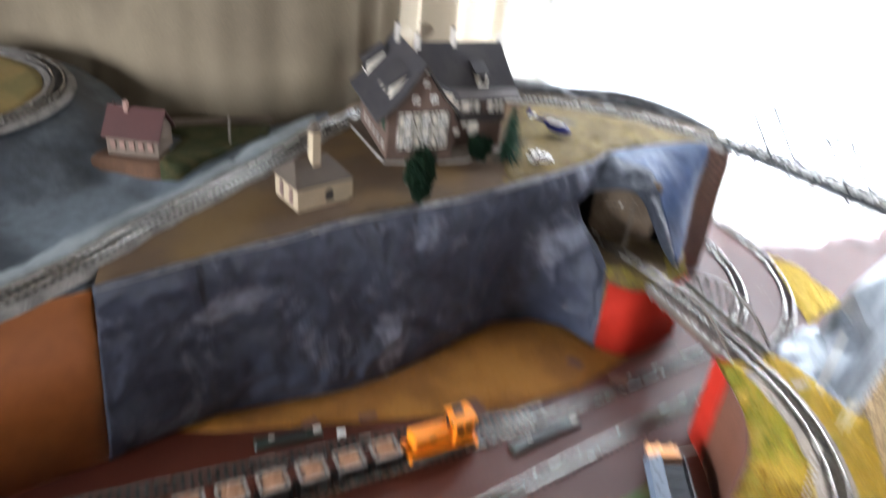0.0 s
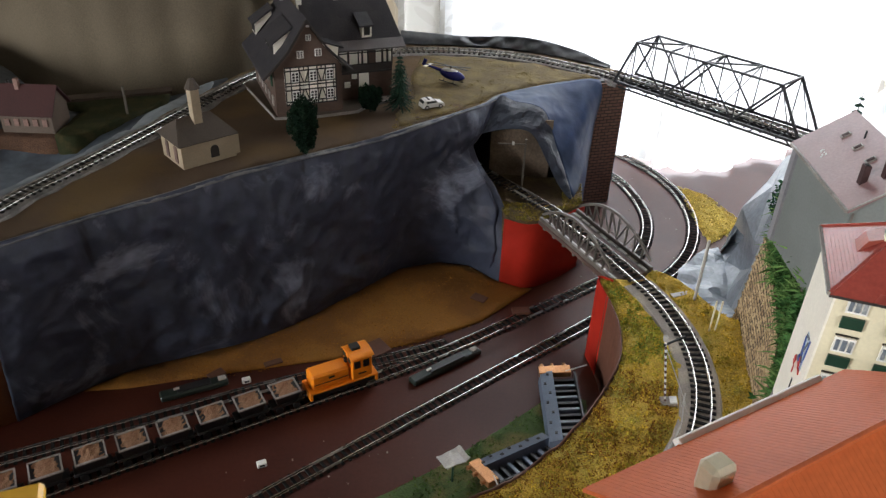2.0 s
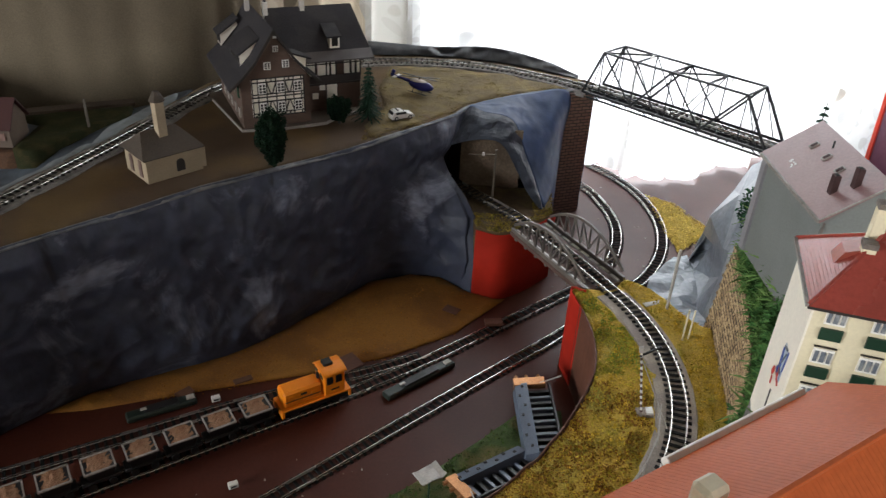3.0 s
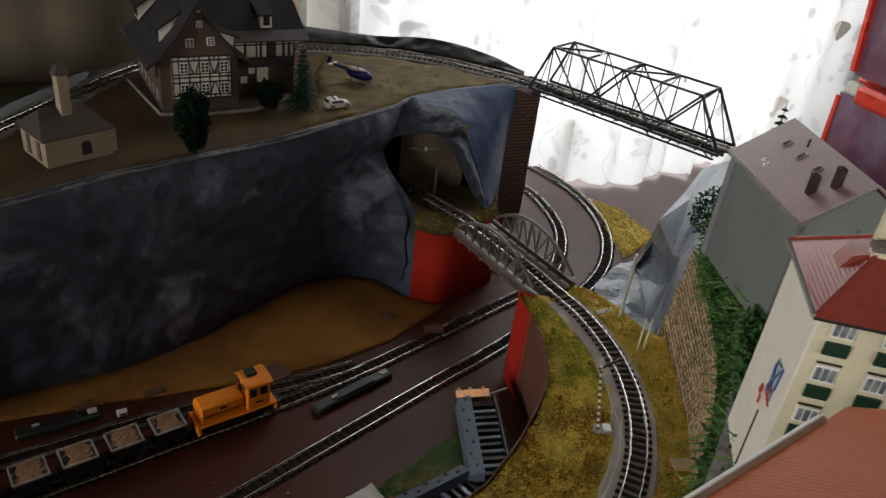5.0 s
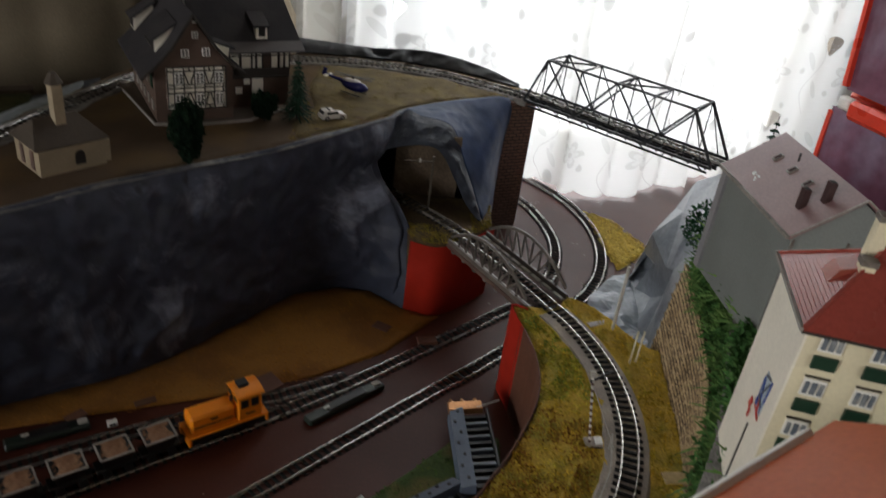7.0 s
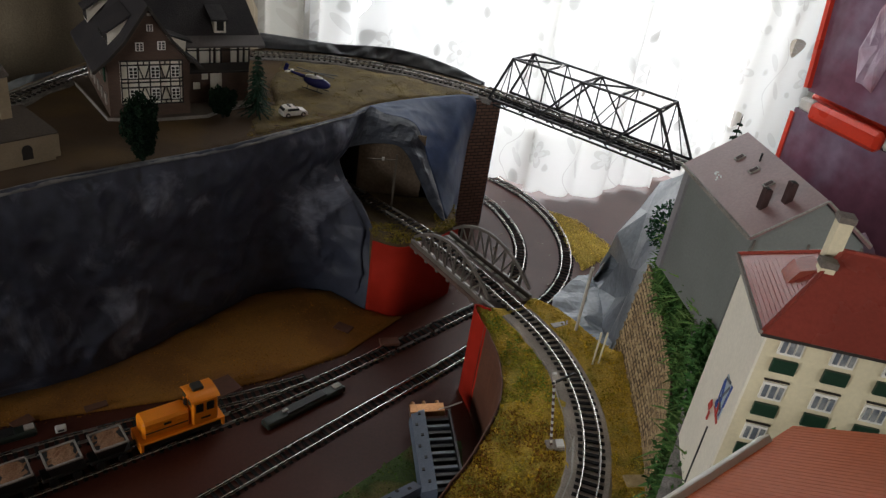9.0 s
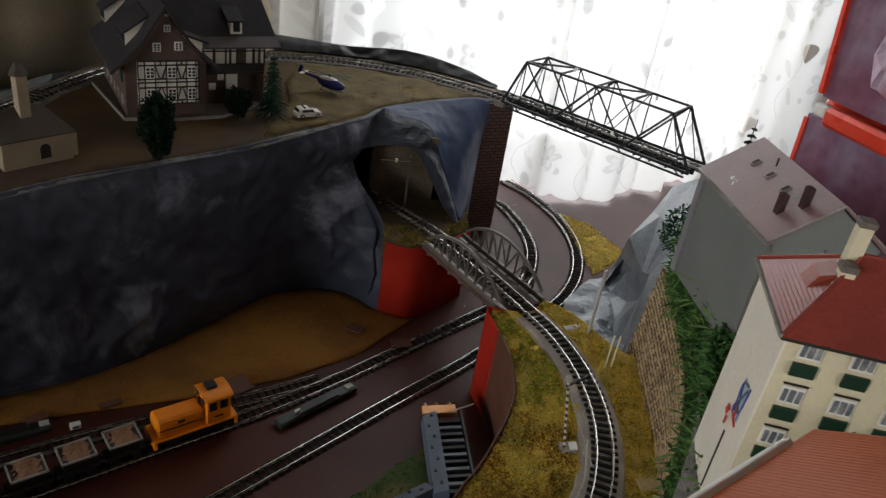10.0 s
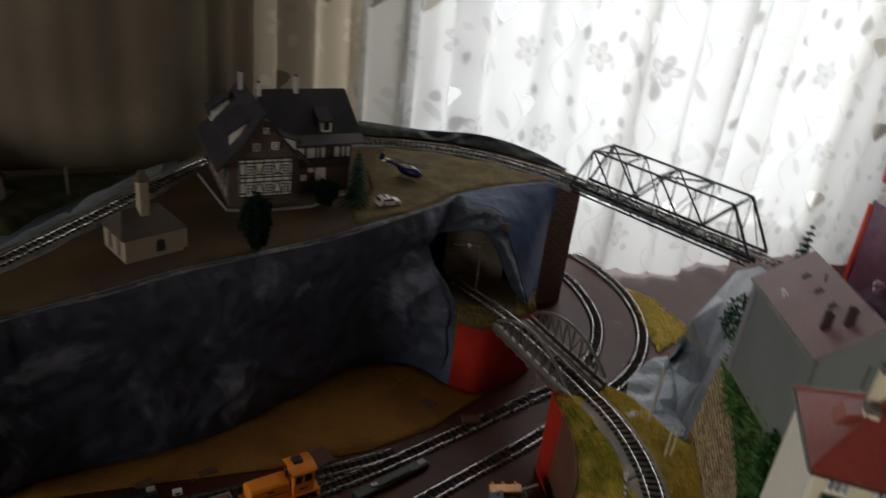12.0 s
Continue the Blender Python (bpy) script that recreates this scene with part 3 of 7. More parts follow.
# ---- curtains ----
def curtain(pts, material, label, top, lacy):
    line, _ = spline(pts, 0.006)
    bm = bmesh.new()
    lay = bm.loops.layers.uv.new("UVMap")
    zs = [0.0] + list(np.linspace(0.012, top, 34))
    cols = []
    for i, (x, y) in enumerate(line):
        s = i * 0.006
        col = []
        for z in zs:
            k = 0.5 + 0.5 * min(z / 0.5, 1)
            fold = math.sin(s * 46 + 1.6 * math.sin(s * 9) + 0.3 * z) * 0.010 + math.sin(s * 103 + 2.2 * z + 2 * math.sin(s * 5)) * 0.005
            hem = 0.001 + 0.009 * (1 - abs(math.sin(s * 62 + 1.2 + 0.8 * math.sin(s * 17)))) if lacy else 0.004
            zz = hem if z == 0.0 else z + (hem if z < 0.1 else 0)
            lap = math.sin(2 * (s * 46 + 1.6 * math.sin(s * 9) + 0.3 * z)) * (0.007 + 0.007 * math.sin(s * 13 + 1))
            fold, lap = (fold, lap) if lacy else (fold * 0.4, lap * 0.3)
            col.append((bm.verts.new((x + lap * k, y + fold * k, max(zz, 0.003))), (s * 1.2, z)))
        cols.append(col)
    for a, b in zip(cols, cols[1:]):
        for j in range(len(zs) - 1):
            f = bm.faces.new((a[j][0], b[j][0], b[j + 1][0], a[j + 1][0]))
            for lp, uv in zip(f.loops, (a[j][1], b[j][1], b[j + 1][1], a[j + 1][1])):
                lp[lay].uv = uv
    return single("curtain", bm, material, label, "curtain", smooth=True)


curtain([(0.318, 1.448), (0.40, 1.455), (0.56, 1.462), (0.673, 1.467), (0.705, 1.430), (0.753, 1.420), (0.815, 1.436), (0.867, 1.486), (0.934, 1.505), (1.0, 1.56), (1.4, 1.575)], M_LACE, "white lace net curtain with woven flowers hanging in folds", 1.5, True)
thicken(curtain([(-1.3, 1.30), (-0.55, 1.305), (-0.36, 1.287), (-0.2, 1.218), (-0.05, 1.228), (0.03, 1.252), (0.066, 1.305), (0.10, 1.375)], M_DRAPE, "heavy dull beige drape hanging beside the net curtain", 1.5, False), 0.003)

# the curtain goes on past the window, its shade put into the cloth colours
curtain([(0.240, 1.430), (0.29, 1.436), (0.338, 1.440)], M_DIMLACE, "lace net with woven flowers, greyed for the weaker light at the window's edge", 1.5, True)
curtain([(0.05, 1.412), (0.16, 1.425), (0.256, 1.432)], M_WALLSHADE_LACE, "lace net before the wall, tinted beige for the dim light there", 1.5, True)

# ---- table ----
tb = thing("table", Matrix.Translation((0.12, 0.55, 0)), "large table painted reddish brown under the model landscape", "table")
part("tabletop", B((0, 0, -0.014), (2.6, 2.10, 0.028), bevel=0.002), M_TABLE, tb)
for x in (-1.2, 1.2):
    for y in (-0.95, 0.9):
        part("leg", B((x, y, (ZF - 0.028) / 2), (0.06, 0.06, -ZF - 0.028)), M_BROWN, tb)

# ---- the hill ----
TOP = 0.198
FRONT = [(-0.014, 0.728), (0.058, 0.806), (0.104, 0.853), (0.156, 0.911), (0.222, 0.966), (0.282, 1.023), (0.33, 1.072), (0.36, 1.105), (0.385, 1.135), (0.41, 1.163), (0.43, 1.197), (0.484, 1.247), (0.528, 1.272), (0.585, 1.295), (0.605, 1.299)]
BASE = [(-0.022, 0.723), (0.012, 0.767), (0.053, 0.808), (0.10, 0.838), (0.174, 0.884), (0.22, 0.930), (0.27, 0.995), (0.315, 1.055), (0.365, 1.078), (0.405, 1.077), (0.448, 1.045)]
BACK = [(0.606, 1.335), (0.53, 1.38), (0.455, 1.405), (0.37, 1.415), (0.27, 1.40), (0.17, 1.34), (0.075, 1.25), (0.055, 1.19), (0.015, 1.03), (-0.025, 0.90), (-0.05, 0.82)]


def hill_top(x, y):
    return TOP + 0.0022 * nz(x, y, 0, 30) + 0.0012 * nz(x, y, 5, 110)


def crumple(p, seed=0.0):
    """Height of a crumpled painted sheet: broad dents, sharp creases and small wrinkles."""
    p = Vector(p) + Vector((seed, seed * 0.7, 0))
    q = p + Vector((noise.noise(p * 14), noise.noise(p * 14 + Vector((5, 0, 0))), 0)) * 0.02
    ridge = lambda v: 1 - 2 * abs(noise.noise(v))
    return 0.5 * noise.noise(p * 11) + 0.55 * ridge(Vector((q.x * 19, q.y * 19, q.z * 11))) + 0.30 * ridge(q * 37 + Vector((3, 1, 2))) + 0.08 * ridge(q * 90)


single("hill_plateau", slab(FRONT + BACK, hill_top, 0.186, 0.014), M_EARTH, "brown and ochre turf on top of the model hill", "hill", "structure", smooth=True)


def cliff():
    """The long painted sheet from the table up to the plateau's edge; its right side runs back round the tunnel bay."""
    zs = [0.0, 0.05, 0.095, 0.115, 0.132, 0.151, 0.165, 0.180, 0.2]
    rx = [0.448, 0.449, 0.446, 0.428, 0.407, 0.397, 0.406, 0.415, 0.430]
    ry = [1.045, 1.056, 1.072, 1.102, 1.124, 1.136, 1.146, 1.165, 1.197]
    cols, rows = 260, 84
    lo, up = even(BASE, cols), even(FRONT[:11], cols)
    bm, grid = bmesh.new(), []
    for i in range(cols + 1):
        f = i / cols
        a, b = lo[i], up[i]
        w = min(max((f - 0.76) / 0.24, 0.0), 1.0)
        w = w * w * (3 - 2 * w)
        col = []
        for j in range(rows + 1):
            k = j / rows
            z = 0.2 * k
            x, y = a[0] + (b[0] - a[0]) * k, a[1] + (b[1] - a[1]) * k
            ex, ey = lo[-1][0] + (up[-1][0] - lo[-1][0]) * k, lo[-1][1] + (up[-1][1] - lo[-1][1]) * k
            x += w * (np.interp(z, zs, rx) - ex)
            y += w * (np.interp(z, zs, ry) - ey)
            g = crumple((x, y, z), 1.3) * (0.011 + 0.005 * w if f < 0.97 else 0.006) * min(k * 8, (1 - k) * 9, 1.0)
            col.append(bm.verts.new((x + 0.62 * g, y - 0.72 * g, z + 0.25 * g)))
        grid.append(col)
    for i in range(cols):
        for j in range(rows):
            bm.faces.new((grid[i][j], grid[i + 1][j], grid[i + 1][j + 1], grid[i][j + 1]))
    return thicken(single("rock_face", bm, M_ROCK, "dark slate-blue painted rock face with pale smudges", "rock face", "structure", smooth=True), 0.002)


cliff()


def draped(lower, upper, rows, cols, amount, seed, material, label, name="rock_sheet", smooth=True):
    """A crumpled sheet hanging between two lines; its free edges stay in place."""
    lo, up = even(lower, cols), even(upper, cols)
    bm, grid = bmesh.new(), []
    for i in range(cols + 1):
        a, b = lo[i], up[i]
        col = []
        for j in range(rows + 1):
            k = j / rows
            p = a + (b - a) * k
            g = crumple(p * 1.7, seed) * amount * (0.25 + 0.75 * math.sin(math.pi * k))
            col.append(bm.verts.new((p[0] + 0.35 * g, p[1] - 0.8 * g, p[2] + 0.45 * g)))
        grid.append(col)
    for i in range(cols):
        for j in range(rows):
            bm.faces.new((grid[i][j], grid[i + 1][j], grid[i + 1][j + 1], grid[i][j + 1]))
    return thicken(single(name, bm, material, label, "rock sheet", "structure", smooth=smooth), 0.0015)


# rim of crumpled sheet along the plateau's edge
rim_o = [(x + 0.0018, y - 0.0025, 0.1968 + 0.0015 * math.sin(37 * x)) for x, y in FRONT]
rim_i = [(x - 0.001, y + 0.0015, 0.1998 + 0.0010 * math.sin(61 * x)) for x, y in FRONT]
ob = single("rock_rim", skin(rim_o, rim_i, 4, 220, 0.0028, 75, (0.4, -0.6), 4.0), M_RIM, "crumpled grey-blue sheet edge along the hill top", "rock rim", "structure", smooth=True)
thicken(ob, 0.0015)
# back of the hill, down to the table
bm = bmesh.new()
loft(bm, [[(x, y, 0.0), (x, y, 0.19)] for x, y in [(0.609, 1.302)] + BACK], closed=False, caps=False)
thicken(single("hill_back", bm, M_ROCK, "dark painted back of the hill", "rock face", "structure"), 0.003)

# end of the hill: brick corner, draped sheets, tunnel mouth
P_END, D_END = Vector((0.608, 1.2985, 0)), Vector((-0.92, -0.39, 0)).normalized()
N_END = Vector((0.39, -0.92, 0)).normalized()
q = Matrix((D_END, N_END, Vector((0, 0, 1)))).transposed()
ob = single("brick_corner", B(P_END + D_END * 0.024 + Vector((0, 0, 0.098)), (0.048, 0.004, 0.196), q), M_BRICKWALL, "brown brick-pattern retaining wall at the hill's corner", "wall", "structure")
uv_plane(ob, D_END, (0, 0, 1))
q = Matrix((N_END, D_END, Vector((0, 0, 1)))).transposed()
ob = single("brick_return", B(P_END - N_END * 0.042 + D_END * 0.002 + Vector((0, 0, 0.097)), (0.078, 0.004, 0.194), q), M_BRICKWALL, "brown brick-pattern wall closing the hill's end", "wall", "structure")
uv_plane(ob, N_END, (0, 0, 1))
M_PORTAL = mat("portal_board", (0.165, 0.120, 0.082), 0.8, second=(0.11, 0.08, 0.054), var=0.25, fine=300, coarse=30, bump=0.3)
M_GREYSHEET = mat("grey_painted_sheet", (0.032, 0.039, 0.056), 0.5, second=(0.080, 0.092, 0.120), var=0.25, fine=80, coarse=30, bump=0.35, mixat=(0.48, 0.66), spec=0.35)
M_POSTWOOD = mat("dull_post_wood", (0.09, 0.074, 0.056), 0.7, var=0.2, fine=700, bump=0.1)
MOUTH = [(0.397, 1.136, 0.151), (0.408, 1.144, 0.164), (0.446, 1.148, 0.173), (0.475, 1.146, 0.169), (0.497, 1.130, 0.140), (0.514, 1.115, 0.115), (0.531, 1.107, 0.098)]
CREASE = [(0.412, 1.160, 0.177), (0.429, 1.191, 0.200), (0.448, 1.186, 0.197), (0.488, 1.180, 0.189), (0.508, 1.153, 0.152), (0.529, 1.121, 0.110), (0.534, 1.110, 0.098)]
draped(MOUTH, CREASE, 8, 40, 0.008, 3.1, M_GREYSHEET, "grey-blue crumpled sheet arching over the tunnel mouth", smooth=False)
draped([(0.429, 1.191, 0.2005), (0.448, 1.186, 0.197), (0.488, 1.180, 0.189), (0.508, 1.153, 0.152), (0.529, 1.121, 0.110), (0.540, 1.112, 0.085), (0.552, 1.125, 0.0)],
       [(0.430, 1.198, 0.2005), (0.455, 1.222, 0.2005), (0.510, 1.261, 0.2), (0.570, 1.283, 0.198), (0.569, 1.279, 0.13), (0.568, 1.278, 0.06), (0.568, 1.278, 0.0)],
       26, 110, 0.0035, 7.7, M_ROCK_BLUE, "blue painted sheet draped from the hill top down to the table")
# the board behind the mouth; a dark sheet paints the tunnel's shade beside it
single("tunnel_portal", B((0.4625, 1.168, 0.138), (0.081, 0.004, 0.086)), M_PORTAL, "brown board closing the tunnel bay behind the track", "wall", "structure")
single("tunnel_back", B((0.43, 1.262, 0.10), (0.22, 0.004, 0.17)), mat("tunnel_shade", (0.035, 0.026, 0.018), 0.9, var=0.2, bump=0.2), "dark board standing for the shade inside the tunnel", "wall", "structure")
pl = thing("portal_post", Matrix.Translation((0.468, 1.126, 0.098)), "thin pale wooden post by the tunnel mouth", "post")
part("post", B((0, 0, 0.036), (0.0026, 0.0024, 0.072)), M_POSTWOOD, pl)
part("arm", B((-0.017, -0.001, 0.0645), (0.036, 0.0012, 0.0014), Matrix.Rotation(-0.05, 3, 'Y')), M_POSTWOOD, pl)
part("insulator", B((-0.016, -0.001, 0.0655), (0.003, 0.002, 0.004)), M_PALE, pl)

# embankment in the tunnel bay, held by a red card
bay = [(0.4495, 1.0475), (0.476, 1.0385), (0.499, 1.0485), (0.524, 1.072), (0.548, 1.10), (0.548, 1.166), (0.41, 1.166), (0.415, 1.13), (0.425, 1.108), (0.443, 1.075)]
# earth colour carries the shade of the sheet hanging over the bay
single("bay_embankment", slab(bay, lambda x, y: 0.098 + 0.002 * nz(x, y, 2, 60), 0.0, 0.008), mat("shaded_bay_earth", (0.085, 0.056, 0.028), 0.95, second=(0.14, 0.10, 0.04), var=0.4, fine=500, coarse=40, bump=0.7), "earth embankment with ochre turf before the tunnel, darkened for the bay's shade", "embankment", "structure", smooth=True)
bm = bmesh.new()
line, _ = spline([(0.4485, 1.0455), (0.476, 1.0358), (0.500, 1.0460), (0.526, 1.070), (0.551, 1.10)], 0.004)
loft(bm, [[(x, y, 0.0), (x, y, 0.0955)] for x, y in line], closed=False, caps=False)
thicken(single("red_retaining_card", bm, M_RED, "bright red card holding the bridge embankment", "retaining wall", "structure", smooth=True), 0.0015)

# rocky ridge behind the upper track
lo = [(0.262, 1.395, 0.199), (0.30, 1.402, 0.199), (0.37, 1.41, 0.199), (0.455, 1.402, 0.199), (0.53, 1.376, 0.199), (0.585, 1.345, 0.199)]
up = [(x, y + 0.014, 0.2135 + 0.003 * math.sin(31 * x) + 0.0015 * math.sin(83 * x)) for x, y, z in lo[:-1]] + [(0.59, 1.352, 0.201)]
ob = single("rock_ridge", skin(lo, up, 10, 120, 0.009, 30, (0.3, -0.9), 12.0, ridged=1.2), M_RIDGE, "low crumpled dark sheet ridge behind the upper track", "rock ridge", "structure", smooth=True)
thicken(ob, 0.002)
lo2 = [(x, y + 0.028, 0.15) for x, y, z in lo]
ob = single("rock_ridge", skin(lo2, up, 6, 60, 0.006, 55, (0.3, -0.9), 14.0), M_RIDGE, "back of the low dark rock ridge", "rock ridge", "structure", smooth=True)
thicken(ob, 0.002)

# ---- left valley, orange side card, round upper loop ----
bm = bmesh.new()
line, _ = spline([(-0.018, 0.7315), (-0.07, 0.678), (-0.13, 0.616), (-0.24, 0.51), (-0.45, 0.36)], 0.02)
loft(bm, [[(x, y, 0.0), (x, y, 0.193)] for x, y in line], closed=False, caps=False)
thicken(single("orange_side_card", bm, M_ORANGE, "plain orange side card of the landscape", "side panel", "structure", smooth=True), 0.003)
VAL = [(-0.02, 0.737), (-0.07, 0.682), (-0.13, 0.62), (-0.24, 0.514), (-0.45, 0.364), (-0.9, 0.4), (-0.9, 1.25), (-0.55, 1.275), (-0.36, 1.262), (-0.23, 1.178), (-0.15, 1.150), (-0.03, 1.195), (0.045, 1.215), (0.05, 1.19), (0.01, 1.03), (-0.03, 0.90), (-0.052, 0.82)]


def to_track(x, y):
    """Distance to the left-hand upper track's line."""
    best = 9.0
    pts = [(0.06, 1.2), (0.034, 1.02), (-0.002, 0.9), (-0.026, 0.833), (-0.048, 0.75), (-0.1, 0.645), (-0.25, 0.50)]
    for a, b in zip(pts, pts[1:]):
        ab, ap = (b[0] - a[0], b[1] - a[1]), (x - a[0], y - a[1])
        k = min(max((ab[0] * ap[0] + ab[1] * ap[1]) / (ab[0] ** 2 + ab[1] ** 2), 0), 1)
        best = min(best, math.hypot(ap[0] - k * ab[0], ap[1] - k * ab[1]))
    return best


LOOP_C, LOOP_R = (-0.455, 1.045), 0.178


def valley_top(x, y):
    d = to_track(x, y)
    z = 0.192 - 0.05 * min(max((d - 0.03) / 0.09, 0), 1)
    if y > 1.0:
        z = max(z, 0.168 * min((y - 1.0) / 0.05, 1) + z * (1 - min((y - 1.0) / 0.05, 1)))
    r = math.hypot(x - LOOP_C[0], y - LOOP_C[1])
    k = min(max((0.27 - r) / 0.06, 0), 1)
    z = z * (1 - k) + 0.196 * k
    return z + (0.006 * nz(x, y, 1, 16) + 0.003 * nz(x, y, 2, 50)) * min(d / 0.05, 1)


single("valley_ground", slab(VAL, valley_top, 0.0, 0.02), M_VALLEY, "grey-blue painted rocky ground of the valley", "ground", "structure", smooth=True)
ring = [(LOOP_C[0] + 0.158 * math.cos(a), LOOP_C[1] + 0.158 * math.sin(a)) for a in np.linspace(0, 2 * math.pi, 40, endpoint=False)]
single("loop_meadow", slab(ring, lambda x, y: 0.2075 + 0.002 * nz(x, y, 3, 60), 0.18, 0.012), mat("dull_ochre_turf", (0.22, 0.155, 0.045), 0.95, second=(0.15, 0.125, 0.035), var=0.4, fine=650, coarse=26, bump=0.7), "ochre meadow inside the round upper track", "meadow", "structure", smooth=True)
MEADOW = [(-0.150, 1.122), (-0.144, 1.128), (-0.029, 1.186), (-0.022, 1.155), (-0.050, 1.075), (-0.078, 1.015), (-0.105, 1.02), (-0.112, 1.10)]
single("far_meadow", slab(MEADOW, lambda x, y: 0.176 + 0.003 * nz(x, y, 3, 40), 0.1, 0.012), leafy("meadow_green", (0.032, 0.036, 0.015), (0.060, 0.052, 0.022)), "dull green meadow behind the red-roofed house", "meadow", "structure", smooth=True)
single("meadow_board", beam(bmesh.new(), (-0.152, 1.126, 0.178), (-0.027, 1.188, 0.178), 0.018, 0.004), mat("dark_brown_board", (0.055, 0.036, 0.022), 0.8, var=0.2, fine=300, bump=0.2), "brown board along the far edge of the meadow", "edging", "structure")
STRIP = [(0.018, 1.03), (-0.018, 0.905), (-0.042, 0.838), (-0.064, 0.76), (-0.115, 0.66), (-0.165, 0.70), (-0.12, 0.80), (-0.092, 0.87), (-0.060, 0.98), (-0.026, 1.10), (-0.004, 1.160), (0.034, 1.19), (0.045, 1.13)]
single("pale_slope", slab(STRIP, lambda x, y: valley_top(x, y) + 0.004, 0.12, 0.010), mat("pale_blue_grey_paint", (0.185, 0.210, 0.222), 0.6, second=(0.120, 0.140, 0.152), var=0.2, fine=120, coarse=14, bump=0.3), "pale blue-grey painted slope below the upper track", "slope", "structure", smooth=True)

# ---- tracks ----
track([(0.08, 0.50, 0.0005), (0.2, 0.614, 0.0005), (0.332, 0.744, 0.0005), (0.481, 0.891, 0.0005), (0.554, 0.962, 0.0005)]
      + [(x, y, 0.0005) for x, y, _ in arc((0.449, 1.268), 0.285, -45, 60, 0, 0, 14)], "siding track with bright rails curving round below the hill")
LOWER_MAIN = [(-0.30, 0.40), (-0.12, 0.522), (0.0, 0.606), (0.092, 0.671), (0.177, 0.732), (0.253, 0.787), (0.338, 0.848), (0.415, 0.911), (0.487, 0.978), (0.557, 1.042), (0.609, 1.092),
              (0.642, 1.145), (0.660, 1.205), (0.664, 1.262), (0.652, 1.325), (0.627, 1.383), (0.56, 1.46)]
_, LINE_B, DIR_B = track([(x, y, 0.0005) for x, y in LOWER_MAIN], "main lower track passing under the bridge into the curve")
track([(x, y, 0.0005) for x, y in ((-0.25, 0.535), (-0.05, 0.647), (0.123, 0.752), (0.199, 0.799), (0.289, 0.848), (0.34, 0.874), (0.393, 0.906))], "branch track joining the main lower track at a turnout")
E_C, E_R = (0.347, 0.772), 0.2875
ELEV = [(0.385, 1.20, 0.104), (0.415, 1.158, 0.104), (0.444, 1.127, 0.104), (0.478, 1.093, 0.104), (0.514, 1.049, 0.1045), (0.556, 0.986, 0.105)] + arc(E_C, E_R, 30, -95, 0.106, 0.132, 22)
track(ELEV, "raised track over the arch bridge along the turf embankment")
# ---- grey beds under the raised track
UP = [(0.603, 1.2926, 0.2), (0.567, 1.318, 0.2), (0.53, 1.338, 0.2), (0.463, 1.366, 0.2), (0.375, 1.376, 0.2), (0.281, 1.361, 0.2), (0.18, 1.31, 0.2), (0.11, 1.24, 0.2), (0.075, 1.17, 0.2), (0.034, 1.022, 0.2), (-0.003, 0.90, 0.2),
      (-0.026, 0.833, 0.2), (-0.048, 0.75, 0.2), (-0.101, 0.641, 0.2), (-0.25, 0.50, 0.2), (-0.45, 0.40, 0.2)]
track(UP, "upper track round the hill top on a grey bed", M_BALLASTGREY)
track(arc(LOOP_C, LOOP_R, 150, -110, 0.208, 0.208, 30), "round upper track on the far knoll", M_BALLASTGREY)


# ---- right-hand embankment ----
def inner_edge():
    return [(0.557, 0.915), (0.567, 0.869), (0.572, 0.819), (0.567, 0.774), (0.55, 0.731), (0.528, 0.687), (0.50, 0.645), (0.46, 0.60), (0.40, 0.56)]


EMB = inner_edge() + [(0.40, 0.50), (0.58, 0.50), (0.645, 0.60), (0.676, 0.69), (0.684, 0.745), (0.689, 0.80), (0.692, 0.852), (0.676, 0.866), (0.660, 0.895), (0.643, 0.926), (0.620, 0.944), (0.60, 0.918)]


def arc_z(x, y):
    """Height of the raised track's line beside a point."""
    a = math.degrees(math.atan2(y - E_C[1], x - E_C[0]))
    return 0.1055 + 0.026 * min(max((30 - a) / 125, 0), 1)


def emb_top(x, y):
    r = math.hypot(x - E_C[0], y - E_C[1])
    d = abs(r - E_R)
    z = arc_z(x, y) - 0.0012
    if d > 0.016:
        z += 0.0035 * nz(x, y, 1, 45) + 0.0016 * nz(x, y, 3, 120) - 0.10 * max(0, d - 0.03) * (1 if r < E_R else 0.4)
    return z


single("turf_embankment", slab(EMB, emb_top, 0.0, 0.009), M_TURF, "turf embankment in ochre and olive under the raised track", "embankment", "structure", smooth=True)
bm = bmesh.new()
line, _ = spline([(0.572, 0.908, 0.0)] + [(x - 0.001, y, 0.0) for x, y in inner_edge()], 0.006)
loft(bm, [[(p[0] - 0.002, p[1], 0.0), (p[0] - 0.002, p[1], emb_top(p[0], p[1]) + 0.002)] for p in line if p[1] > 0.874], closed=False, caps=False)
thicken(single("red_retaining_card", bm, M_RED, "bright red card holding the turf embankment's end", "retaining wall", "structure", smooth=True), 0.0015)
bm = bmesh.new()
loft(bm, [[(p[0] - 0.002, p[1], 0.0), (p[0] - 0.002, p[1], emb_top(p[0], p[1]) + 0.002)] for p in line if p[1] < 0.884], closed=False, caps=False)
thicken(single("brown_retaining_card", bm, M_BROWN, "brown card bent round the turf embankment", "retaining wall", "structure", smooth=True), 0.0015)
